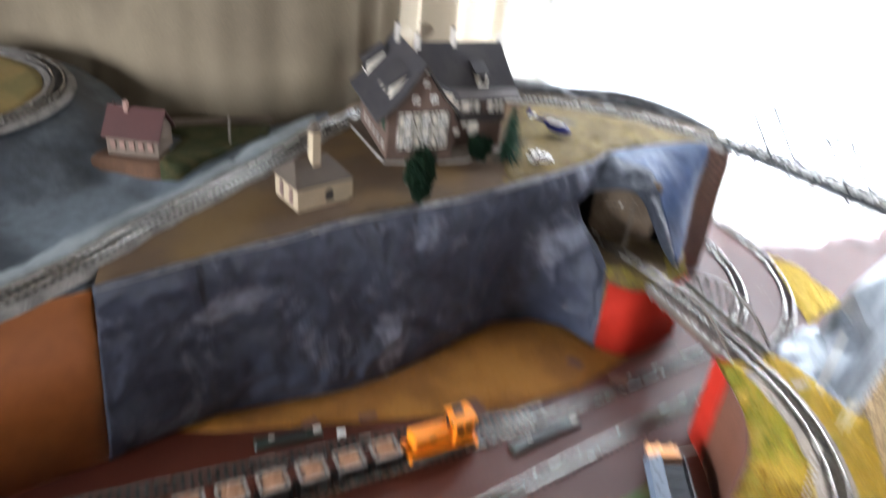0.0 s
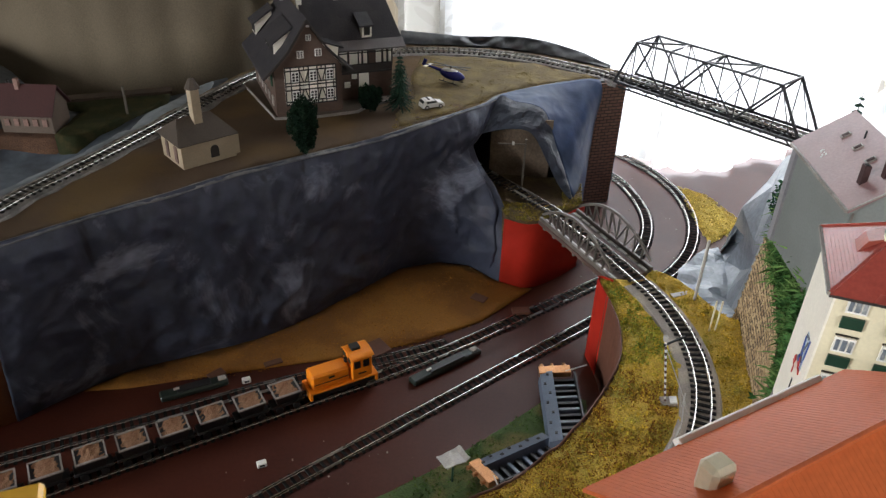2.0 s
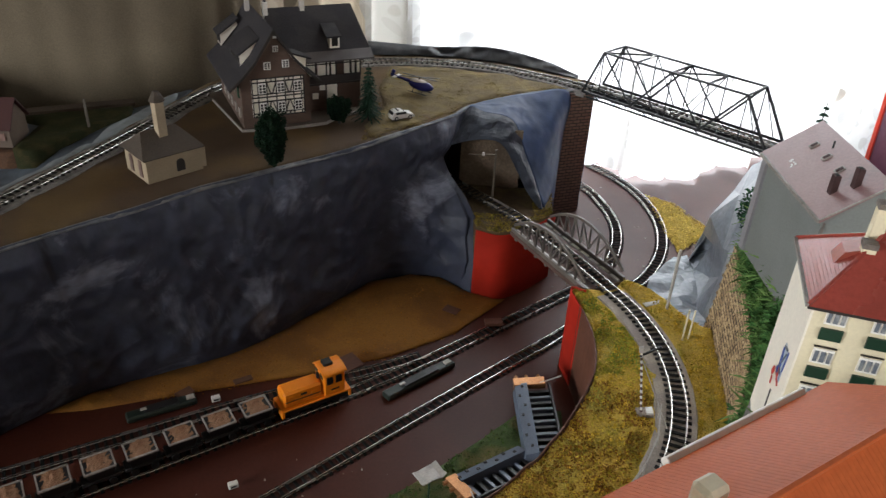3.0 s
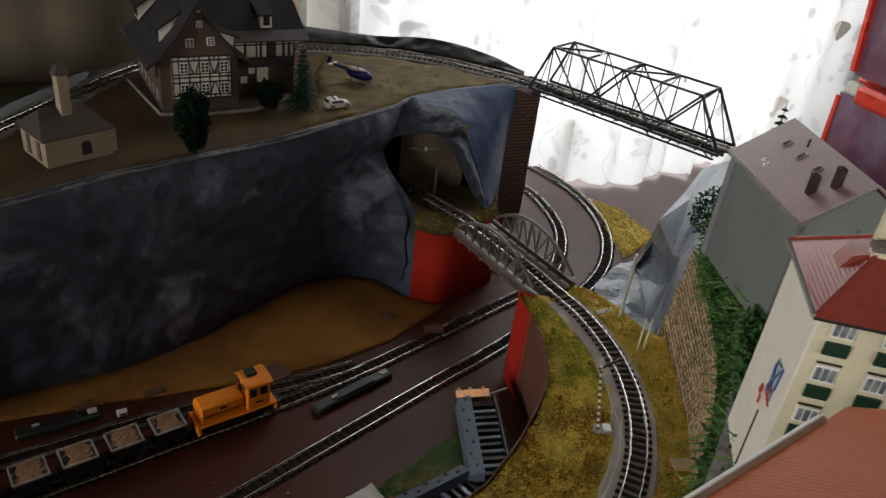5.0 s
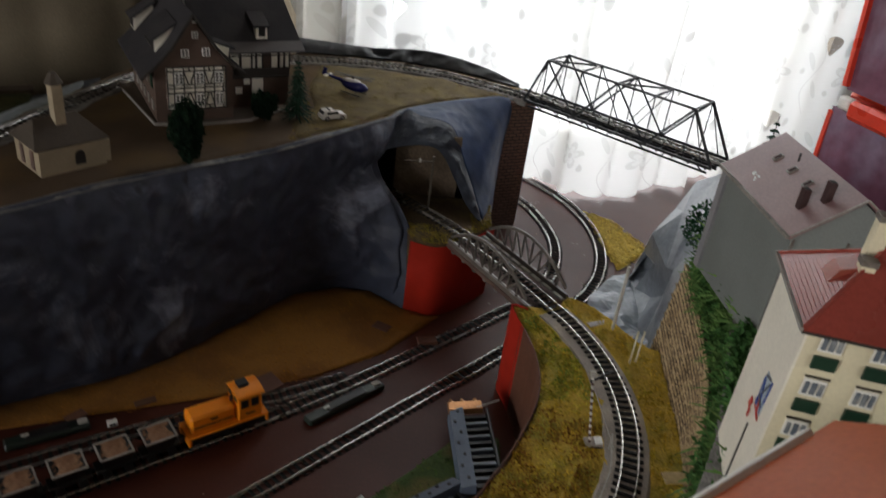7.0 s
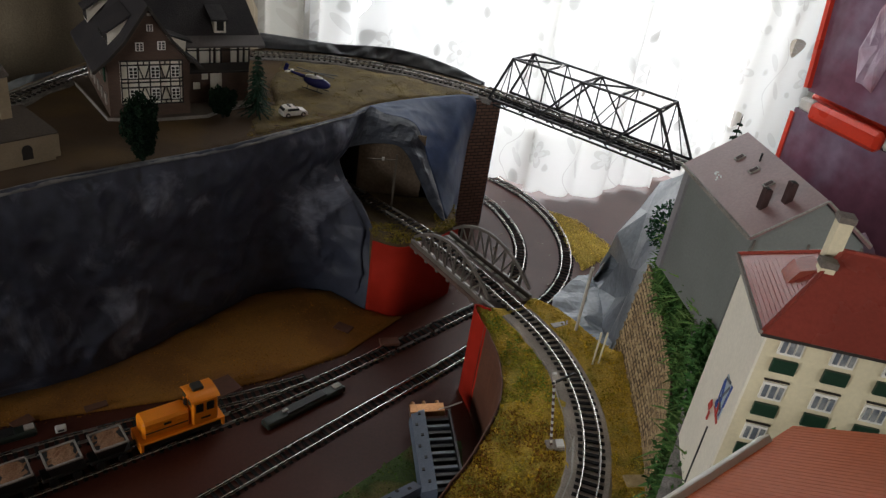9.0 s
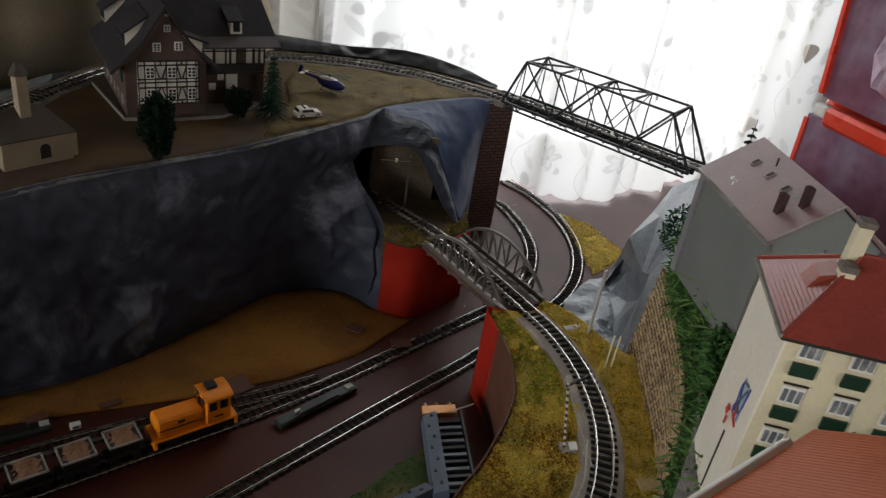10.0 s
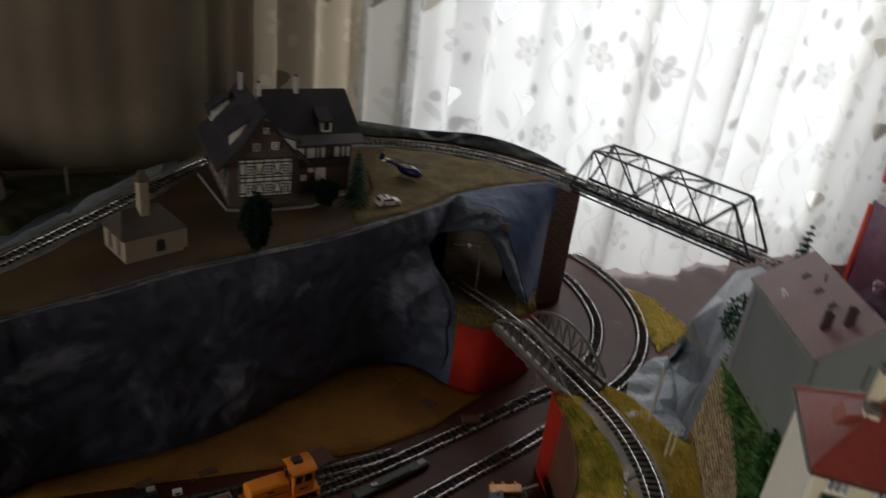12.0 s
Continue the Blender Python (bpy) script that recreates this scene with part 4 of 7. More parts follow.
# smooth grey strip under the raised track
bm = bmesh.new()
rings = []
for x, y, z in arc(E_C, 1.0, 29, -94, 0.106, 0.132, 60):
    a = math.atan2(y - E_C[1], x - E_C[0])
    c, s = math.cos(a), math.sin(a)
    rings.append([(E_C[0] + r * c, E_C[1] + r * s, z + h) for r, h in ((E_R - 0.022, -0.004), (E_R - 0.019, -0.0004), (E_R + 0.015, -0.0004), (E_R + 0.018, -0.004))])
loft(bm, rings, closed=False, caps=False)
single("track_bed", bm, M_BED, "grey-brown strip under the raised track", "track bed", "structure")


def flock(name, n, where, height, material, label, size=0.0018, spread=2.2):
    """Short fibres of scenic flock standing on a piece of ground."""
    bm = bmesh.new()
    made = 0
    while made < n:
        p = where()
        if p is None:
            continue
        x, y = p
        z = height(x, y) - 0.0006
        a, l = RNG.uniform(0, 6.28), size * RNG.uniform(0.6, 1.5)
        lean = Vector((RNG.uniform(-1, 1) * spread, RNG.uniform(-1, 1) * spread, 1.2)).normalized() * l
        w = Vector((math.cos(a), math.sin(a), 0)) * l * 0.35
        b = Vector((x, y, z))
        v = [bm.verts.new(b - w), bm.verts.new(b + w), bm.verts.new(b + w * 0.7 + lean), bm.verts.new(b - w * 0.5 + lean * 1.05)]
        bm.faces.new(v)
        made += 1
    return single(name, bm, material, label, "turf", "stuff")


def in_emb():
    x, y = RNG.uniform(0.44, 0.70), RNG.uniform(0.56, 0.975)
    r = math.hypot(x - E_C[0], y - E_C[1])
    return (x, y) if inside((x, y), EMB) and not (E_R - 0.021 < r < E_R + 0.017) else None


def in_emb_brown():
    p = in_emb()
    return p if p and p[1] < 0.76 and p[0] < 0.62 and nz(p[0], p[1], 7, 18) > -0.2 else None


flock("turf_flock", 16000, in_emb, emb_top, M_BLADES, "ochre and olive flock fibres on the embankment")
flock("turf_flock", 4500, lambda: (lambda p: p if p and p[1] > 0.77 and math.hypot(p[0] - E_C[0], p[1] - E_C[1]) < E_R and nz(p[0], p[1], 9, 22) > -0.25 else None)(in_emb()), emb_top, M_GREENFLOCK, "olive green flock fibres inside the curve")
flock("turf_flock", 10000, in_emb_brown, emb_top, M_RUST, "rusty brown flock fibres on the embankment")
PLAT = FRONT + BACK
HEATH = [(0.312, 1.072), (0.36, 1.122), (0.40, 1.166), (0.424, 1.204), (0.478, 1.254), (0.526, 1.281), (0.575, 1.299), (0.53, 1.322), (0.463, 1.348), (0.375, 1.358), (0.305, 1.348), (0.30, 1.25), (0.318, 1.17), (0.300, 1.11)]
single("hill_turf", slab(HEATH, lambda x, y: hill_top(x, y) + 0.0007, 0.19, 0.012), mat("olive_turf", (0.125, 0.088, 0.030), 0.95, second=(0.19, 0.135, 0.045), var=0.4, fine=700, coarse=34, bump=0.7), "dry olive and ochre turf on the hill top", "turf", "structure", smooth=True)
flock("turf_flock", 30000, lambda: (lambda p: p if inside(p, PLAT) and p[0] > 0.305 + 0.02 * nz(p[0], p[1], 3, 30) else None)((RNG.uniform(0.26, 0.60), RNG.uniform(1.06, 1.34))), hill_top, leafy("plateau_flock", (0.26, 0.185, 0.050), (0.185, 0.145, 0.040)), "dry ochre flock on the hill top", 0.0013)
# bay turf in a dimmer colour, for the shade under the sheet
flock("turf_flock", 3600, lambda: (lambda p: p if inside(p, bay) and (p[1] < 1.085 or p[0] > 0.522) else None)((RNG.uniform(0.41, 0.60), RNG.uniform(1.01, 1.27))), lambda x, y: 0.098, leafy("shaded_bay_flock", (0.34, 0.25, 0.045), (0.24, 0.21, 0.04)), "ochre flock before the tunnel, dimmed for the bay's shade", 0.002)

# flat ochre and green patches on the table
single("sand_patch", slab([(0.022, 0.773), (0.053, 0.806), (0.10, 0.836), (0.174, 0.882), (0.22, 0.928), (0.27, 0.993), (0.315, 1.053), (0.365, 1.076), (0.405, 1.075), (0.447, 1.043), (0.476, 1.033), (0.492, 1.035), (0.43, 0.955), (0.36, 0.905), (0.27, 0.862), (0.17, 0.825), (0.063, 0.783)],
                          lambda x, y: 0.0022 + 0.0012 * nz(x, y, 1, 40), 0.0003, 0.014), M_SAND, "ochre felt patch at the foot of the rock", "sand patch", "structure", smooth=True)
single("yellow_patch", slab([(0.735, 1.36), (0.765, 1.345), (0.808, 1.255), (0.748, 1.19), (0.742, 1.26)], lambda x, y: 0.002 + 0.001 * nz(x, y, 1, 60), 0.0003, 0.01), mat("yellow_felt", (0.50, 0.36, 0.06), 0.95, var=0.25, fine=600, coarse=30, bump=0.5), "yellow felt patch beside the outer curve", "sand patch", "structure", smooth=True)
YELLOW = [(0.728, 1.368), (0.772, 1.342), (0.815, 1.252), (0.746, 1.184), (0.736, 1.26)]
flock("turf_flock", 2600, lambda: (lambda p: p if inside(p, YELLOW) and nz(p[0], p[1], 4, 60) > -0.45 else None)((RNG.uniform(0.725, 0.82), RNG.uniform(1.18, 1.37))), lambda x, y: 0.0022, leafy("yellow_flock", (0.78, 0.60, 0.15), (0.72, 0.54, 0.13)), "yellow flock fibres beside the outer curve", 0.0022)
SAND_IN = [(0.03, 0.775), (0.10, 0.832), (0.174, 0.878), (0.27, 0.988), (0.315, 1.048), (0.365, 1.07), (0.44, 1.042), (0.485, 1.03), (0.43, 0.95), (0.36, 0.898), (0.17, 0.818)]
flock("sand_flock", 5000, lambda: (lambda p: p if inside(p, SAND_IN) else None)((RNG.uniform(0.03, 0.5), RNG.uniform(0.76, 1.08))), lambda x, y: 0.002, leafy("sand_fibres", (0.32, 0.135, 0.015), (0.22, 0.088, 0.012)), "short ochre fibres of the felt patch", 0.0016)
GREEN = [(0.33, 0.655), (0.40, 0.715), (0.46, 0.775), (0.515, 0.835), (0.55, 0.83), (0.55, 0.74), (0.50, 0.67), (0.42, 0.60), (0.33, 0.60)]
single("green_patch", slab(GREEN, lambda x, y: 0.003 + 0.002 * nz(x, y, 1, 50), 0.0003, 0.012), mat("green_felt", (0.06, 0.10, 0.025), 0.95, second=(0.14, 0.12, 0.04), var=0.35, fine=600, coarse=30, bump=0.6), "dark green turf mat beside the siding", "turf mat", "structure", smooth=True)
flock("turf_flock", 3000, lambda: (lambda p: p if inside(p, GREEN) else None)((RNG.uniform(0.33, 0.55), RNG.uniform(0.60, 0.84))), lambda x, y: 0.003, leafy("green_flock", (0.06, 0.11, 0.025), (0.11, 0.13, 0.03)), "dark green flock beside the siding", 0.0024)
# small wooden plates lying on the sand
for x, y, a, s in ((0.310, 0.880, 0.75, (0.036, 0.026, 0.002)), (0.478, 0.980, 0.2, (0.022, 0.012, 0.004)), (0.205, 0.842, 0.6, (0.02, 0.008, 0.002)), (0.425, 1.0, 1.1, (0.014, 0.020, 0.0015)), (0.15, 0.815, 0.9, (0.018, 0.012, 0.0015))):
    single("wood_chip", B((x, y, 0.004), s, Matrix.Rotation(a, 3, 'Z'), 0.0004), M_BROWN, "small brown wooden plate lying on the ochre felt", "wood plate")


# ---- arch bridge ----
def arch_bridge():
    ax = Vector((0.528, -0.849, 0))
    m = Matrix.Translation((0.5155, 1.053, 0.1035)) @ Matrix.Rotation(math.atan2(ax.y, ax.x), 4, 'Z')
    L, W, H = 0.147, 0.060, 0.032
    t = thing("arch_bridge", m, "grey model bridge with two bow girders and a brown deck", "bridge")
    part("deck", B((L / 2, 0, -0.004), (L, W, 0.005), bevel=0.0006), M_DECK, t)
    for s in (-1, 1):
        y = s * (W / 2 - 0.003)
        part("edge_beam", B((L / 2, y, 0.0005), (L, 0.0035, 0.006), bevel=0.0005), M_GIRDER, t)
        g = bmesh.new()
        n = 9
        top = [Vector((L * (0.03 + 0.94 * k / n), y, 0.003 + H * math.sin(math.pi * (0.03 + 0.94 * k / n)) ** 0.75)) for k in range(n + 1)]
        for a, b in zip(top, top[1:]):
            beam(g, a, b, 0.0026, 0.0032)
        bmesh.ops.remove_doubles(g, verts=g.verts, dist=0.0012)
        part("bow", g, M_GIRDER, t)
        for k in range(1, n):
            part("post", beam(bmesh.new(), (top[k].x, y, 0.002), top[k], 0.0016, 0.002), M_GIRDER, t)
        for k in range(1, n - 1):
            a, b = (top[k], (top[k + 1].x, y, 0.003)) if k < n / 2 else (top[k + 1], (top[k].x, y, 0.003))
            part("brace", beam(bmesh.new(), a, b, 0.0012, 0.0016), M_GIRDER, t)
        for k in range(8):
            part("walkway_plate", B((L * (k + 0.5) / 8, s * (W / 2 - 0.0085), -0.0008), (0.013, 0.0035, 0.0012)), M_PALE, t)
        part("walkway", B((L / 2, s * (W / 2 - 0.0085), -0.0018), (L, 0.0055, 0.001)), M_GIRDER, t)
    for k in range(7):
        part("cross_girder", B((L * (k + 0.5) / 7, 0, -0.0085), (0.004, W - 0.004, 0.004)), M_GIRDER, t)
    for s in (-1, 1):
        part("guard_rail", B((L / 2, s * 0.0028, -0.0002), (L, 0.0009, 0.0026)), M_BROWN, t)


arch_bridge()


# ---- truss bridge ----
def truss_bridge():
    ax = Vector((0.7453, -0.6667, 0))
    m = Matrix.Translation((0.6038, 1.2919, 0.205)) @ Matrix.Rotation(math.atan2(ax.y, ax.x), 4, 'Z')
    L, W, H, e, e2 = 0.274, 0.050, 0.0615, 0.0275, 0.0385
    t = thing("truss_bridge", m, "black iron truss bridge carrying the upper track", "bridge")
    tops = [e + (L - e - e2) * k / 4 for k in range(5)]
    for s in (-1, 1):
        y = s * W / 2
        part("bottom_chord", B((L / 2, y, 0.0), (L, 0.0026, 0.0032)), M_IRON, t)
        part("top_chord", B(((e + L - e2) / 2, y, H), (L - e - e2 + 0.002, 0.0026, 0.0026)), M_IRON, t)
        for x0, x1 in ((0.001, tops[0]), (L - 0.001, tops[-1])):
            part("end_post", beam(bmesh.new(), (x0, y, 0), (x1, y, H), 0.0028), M_IRON, t)
        for x in tops:
            part("upright", beam(bmesh.new(), (x, y, 0), (x, y, H), 0.0014), M_IRON, t)
        for x0, x1, w in ((tops[0], tops[1], 0.0018), (tops[2], tops[1], 0.0028), (tops[2], tops[3], 0.0018), (tops[4], tops[3], 0.0028)):
            part("diagonal", beam(bmesh.new(), (x0, y, H), (x1, y, 0), w), M_IRON, t)
        for k in (1, 2):
            x0, x1 = (tops[k], tops[k + 1]) if k == 1 else (tops[k + 1], tops[k])
            part("counter_brace", beam(bmesh.new(), (x0, y, H), ((x0 + 3 * x1) / 4, y, 0), 0.0012), M_IRON, t)
        for x0, x1 in ((tops[0], 0.014), (tops[-1], L - 0.014)):
            part("hanger", beam(bmesh.new(), (x0, y, H), (x1, y, 0.001), 0.0011), M_IRON, t)
        part("lower_chord", B((L / 2, y * 0.85, -0.008), (L - 0.012, 0.0022, 0.0022)), M_IRON, t)
        for k in range(7):
            x = 0.02 + (L - 0.04) * k / 6
            part("strut", beam(bmesh.new(), (x, y, 0), (x + 0.008 * (-1) ** k, y * 0.85, -0.008), 0.0016), M_IRON, t)
        part("stringer", B((L / 2, s * 0.008, -0.003), (L, 0.003, 0.005)), M_IRON, t)
    for k, x in enumerate(tops):
        part("cross_bar", beam(bmesh.new(), (x, -W / 2, H), (x, W / 2, H), 0.0022), M_IRON, t)
    for k in (0, 2):
        part("wind_brace", beam(bmesh.new(), (tops[k], -W / 2, H), (tops[k + 1], W / 2, H), 0.0022), M_IRON, t)
    for k in range(13):
        x = 0.008 + (L - 0.016) * k / 12
        part("floor_beam", B((x, 0, -0.0025), (0.0022, W, 0.003)), M_IRON, t)
    for x in (tops[1] + 0.004, tops[3] + 0.016):
        part("tape_strip", B((x, 0.004, H + 0.002), (0.003, 0.02, 0.0005), Matrix.Rotation(0.35, 3, 'Z')), M_PALE, t, "pale strip of tape")
    return m, L


TRUSS_M, TRUSS_L = truss_bridge()
track([tuple(TRUSS_M @ Vector((x, 0, 0.0005))) for x in (-0.022, 0.06, 0.14, 0.22, TRUSS_L + 0.03)], "track on the truss bridge with dark sleepers")

# ---- foil rock and stone wall on the right ----
def sheet(name, lower, upper, material, label, rough=0.014, scale=22, seed=0.0, out=(-0.6, -0.7), rows=22, cols=70):
    bm = skin(lower, upper, rows, cols, rough, scale, out, seed, ridged=1.3)
    r = random.Random(int(seed))
    for v in bm.verts:
        if not v.is_boundary:
            g = r.uniform(-0.014, 0.016)
            v.co += Vector((out[0] * g + r.uniform(-0.008, 0.008), out[1] * g + r.uniform(-0.008, 0.008), r.uniform(-0.014, 0.014)))
    bmesh.ops.triangulate(bm, faces=bm.faces[:], quad_method='SHORT_EDGE')
    # small wrinkles inside the large folds
    bmesh.ops.subdivide_edges(bm, edges=bm.edges[:], cuts=1, use_grid_fill=True)
    for v in bm.verts:
        v.co += Vector((out[0], out[1], 0.3)) * r.uniform(-0.0016, 0.0016)
    return thicken(single(name, bm, material, label, "rock", "structure"), 0.0008)


sheet("foil_rock", [(0.757, 1.165, 0.0), (0.751, 1.101, 0.002), (0.737, 1.02, 0.006), (0.722, 0.955, 0.03), (0.704, 0.905, 0.075), (0.706, 0.888, 0.11), (0.716, 0.886, 0.165), (0.722, 0.886, 0.205)],
      [(0.772, 1.195, 0.01), (0.785, 1.187, 0.055), (0.797, 1.172, 0.112), (0.803, 1.146, 0.165), (0.812, 1.098, 0.198), (0.80, 1.02, 0.214), (0.77, 0.95, 0.225), (0.745, 0.90, 0.228)], M_FOIL, "crumpled grey foil rock under the bridge's far end", 0.020, 17, 27.0, rows=4, cols=8)
sheet("foil_rock", [(0.757, 1.165, 0.0), (0.785, 1.205, 0.0), (0.88, 1.25, 0.0), (1.0, 1.26, 0.0)], [(0.797, 1.172, 0.11), (0.810, 1.11, 0.192), (0.88, 1.15, 0.15), (1.0, 1.16, 0.14)], M_FOIL, "crumpled grey foil rock facing the window", 0.012, 18, 31.0, (-0.3, 0.6), rows=4, cols=9)
single("foil_patch", slab([(0.672, 1.03), (0.69, 1.105), (0.735, 1.165), (0.755, 1.17), (0.76, 1.05), (0.735, 0.985), (0.71, 0.93), (0.685, 0.93)], lambda x, y: 0.006 + 0.006 * nz(x, y, 4, 45) + 0.05 * max(0, 1.03 - y) / 0.1, 0.0005, 0.008), M_FOIL, "crumpled grey foil lying on the table", "rock", "structure")
# town ground
TOWN = [(0.735, 0.93), (0.712, 0.87), (0.698, 0.78), (0.675, 0.70), (0.64, 0.625), (0.60, 0.555), (0.52, 0.45), (0.36, 0.38), (0.25, 0.30), (0.25, 0.05), (0.97, 0.05), (0.97, 0.70), (0.80, 0.86), (0.75, 0.93)]
single("town_ground", slab(TOWN, lambda x, y: 0.2 + 0.029 * min(max((x - 0.5) / 0.12, 0), 1) + 0.0015 * nz(x, y, 1, 30), 0.15, 0.02), M_BALLASTGREY, "grey ground of the model town", "ground", "structure", smooth=True)
WALL_L = [(0.696, 0.884), (0.691, 0.853), (0.684, 0.803), (0.679, 0.759), (0.671, 0.71), (0.648, 0.62), (0.60, 0.54)]
WALL_T = [(0.7045, 0.884), (0.702, 0.862), (0.691, 0.80), (0.681, 0.75), (0.669, 0.705), (0.642, 0.64), (0.60, 0.56)]


def stone_wall():
    t = thing("stone_wall", Matrix(), "ochre rubble stone retaining wall beside the embankment", "wall", kind="structure")
    lo, d = spline([(x, y, 0.085) for x, y in WALL_L], 0.0065)
    hi, _ = spline([(x, y, 0.19) for x, y in WALL_T], 0.0065)
    hi = hi[np.linspace(0, len(hi) - 1, len(lo)).round().astype(int)]
    bm = bmesh.new()
    loft(bm, [[tuple(a), tuple(b)] for a, b in zip(lo, hi)], closed=False, caps=False)
    thicken(part("joint", bm, M_MORTAR, t, "dark recessed joints"), 0.002)
    meshes = []
    for k in range(5):
        b2 = bmesh.new()
        box(b2, (0, 0, 0), (0.0068, 0.0032, 0.0046), bevel=0.0011)
        for v in b2.verts:
            v.co += Vector([RNG.uniform(-1, 1) * 0.0005 for _ in range(3)])
        me = bpy.data.meshes.new("stone")
        b2.to_mesh(me)
        b2.free()
        me.materials.append(M_STONE)
        meshes.append(me)
    rows = 19
    near = [i for i in range(len(lo)) if lo[i][1] > 0.62]
    rest = bmesh.new()
    for r in range(rows):
        for i in range(len(lo) - 1):
            k = (r + 0.5) / rows
            f = 0.5 * (r % 2)
            j = min(i + 1, len(lo) - 1)
            p = (lo[i] * (1 - f) + lo[j] * f) * (1 - k) + (hi[i] * (1 - f) + hi[j] * f) * k
            a = math.atan2(d[i][1], d[i][0])
            mm = Matrix.Translation(p) @ Matrix.Rotation(a, 4, 'Z') @ Matrix.Rotation(RNG.uniform(-0.12, 0.12), 4, 'Y') @ Matrix.Diagonal((RNG.uniform(0.75, 1.0), RNG.uniform(0.8, 1.3), RNG.uniform(0.85, 1.08), 1))
            if i in near and i % 2 == 0 and (r + i) % 2 == 0 and r > 3:
                ob = new("stone", meshes[RNG.randrange(5)])
                ob.parent = t
                ob.matrix_local = mm
            else:
                tmp = meshes[RNG.randrange(5)]
                vs = [rest.verts.new(mm @ v.co) for v in tmp.vertices]
                for pg in tmp.polygons:
                    rest.faces.new([vs[q] for q in pg.vertices])
    ob = part("stones", rest, M_STONE, t)
    tagged(ob, kind="stuff")


stone_wall()


def leaves(name, n, where, material, label, size=0.006, category="plant", long=2.2):
    """A mass of small bent leaves over a surface given by where() -> point, outward direction."""
    bm = bmesh.new()
    for _ in range(n):
        p, o = where()
        p, o = Vector(p), Vector(o).normalized()
        a = Vector((RNG.gauss(0, 1), RNG.gauss(0, 1), RNG.gauss(0, 1))).normalized()
        d = (o * 0.9 + a).normalized()
        s = d.cross(Vector((RNG.gauss(0, 1), RNG.gauss(0, 1), RNG.gauss(0, 1)))).normalized()
        l = size * RNG.uniform(0.5, 1.3)
        w = l / long
        b0, b1, b2 = p, p + d * l * 0.5, p + d * l + Vector((0, 0, -l * 0.15))
        v = [bm.verts.new(q) for q in (b0, b1 - s * w * 0.5, b2, b1 + s * w * 0.5)]
        bm.faces.new(v)
    return single(name, bm, material, label, category, "stuff")


def on_bank():
    """A point on the steep bank between the wall's top and the buildings."""
    k = RNG.random()
    y = RNG.uniform(0.57, 0.872)
    x0 = np.interp(y, [0.56, 0.64, 0.705, 0.75, 0.80, 0.872, 0.915], [0.600, 0.642, 0.669, 0.681, 0.691, 0.703, 0.708])
    x1 = np.interp(y, [0.56, 0.60, 0.65, 0.70, 0.816, 0.9], [0.622, 0.637, 0.668, 0.690, 0.688, 0.722])
    return (x0 + (x1 - x0) * k + 0.003 * RNG.random() + 0.002, y, 0.186 + 0.046 * k + 0.006 * RNG.random() + 0.006 * nz(y, 0, 0, 40)), (-0.7, -0.3, 0.6)


leaves("ivy_hedge", 8000, on_bank, leafy("ivy_shade", (0.060, 0.145, 0.042), (0.115, 0.215, 0.060)), "dark green ivy-like foliage along the wall top", 0.0075, long=3.2)
leaves("ivy_hedge", 1800, lambda: (lambda k: ((0.648 + 0.038 * k + RNG.uniform(-0.008, 0.006), 0.625 + 0.09 * k, 0.230 + 0.010 * RNG.random()), (-0.5, -0.4, 0.7)))(RNG.random()), M_IVY, "loose green foliage between the wall and the white house", 0.0075, long=3.0)
leaves("ivy_twigs", 750, on_bank, leafy("ivy_stem", (0.11, 0.21, 0.06), (0.18, 0.28, 0.09)), "thin light green shoots sticking out of the ivy", 0.019, long=13)


def on_foil():
    a, r = RNG.uniform(0, 6.28), RNG.random() ** 0.5
    return (0.772 + 0.018 * r * math.cos(a), 1.01 + 0.045 * r * math.sin(a), 0.168 + 0.006 * RNG.random() + 0.022 * r * math.cos(a)), (-0.6, -0.5, 0.5)


leaves("ivy_patch", 1300, on_foil, leafy("ivy_dark", (0.018, 0.065, 0.032), (0.035, 0.09, 0.04)), "dark green leaves caught on the foil rock", 0.0055)
leaves("green_bush", 2200, lambda: ((0.634 + RNG.gauss(0, 0.008), 0.583 + RNG.gauss(0, 0.010), 0.20 + abs(RNG.gauss(0, 0.012))), (-0.3, -0.3, 0.8)), M_IVY, "bright green bush below the white house", 0.006, "bush")
leaves("green_bush", 1800, lambda: ((0.664 + RNG.gauss(0, 0.011), 0.503 + RNG.gauss(0, 0.007), RNG.uniform(0.231, 0.318)), (0, -0.3, 0.8)), M_IVY, "bright green bush beside the orange-roofed house", 0.006, "bush")


# crumbs and flakes lying on the table
bm = bmesh.new()
for _ in range(90):
    a, r = RNG.uniform(0, 6.28), RNG.uniform(0.0, 0.33)
    x, y = (0.62 + r * math.cos(a) * 0.8, 1.2 + r * math.sin(a) * 0.6) if RNG.random() < 0.6 else (RNG.uniform(0.2, 0.5), 0.62 + RNG.uniform(0, 0.12))
    s = RNG.uniform(0.0005, 0.0016)
    box(bm, (x, y, 0.0003 + s * 0.3), (s * RNG.uniform(0.8, 2.2), s, s * 0.6), Matrix.Rotation(RNG.uniform(0, 3), 3, 'Z'))
single("crumbs", bm, mat("brown_crumb", (0.16, 0.10, 0.07), 0.9, second=(0.35, 0.31, 0.27), var=0.4, coarse=90), "small brown and pale crumbs on the table", "crumbs", "stuff")


# ---- buildings on the right ----
def frame2(o, u):
    """Pose with local x along u, at o."""
    return Matrix.Translation(o) @ Matrix.Rotation(math.atan2(u[1], u[0]), 4, 'Z')


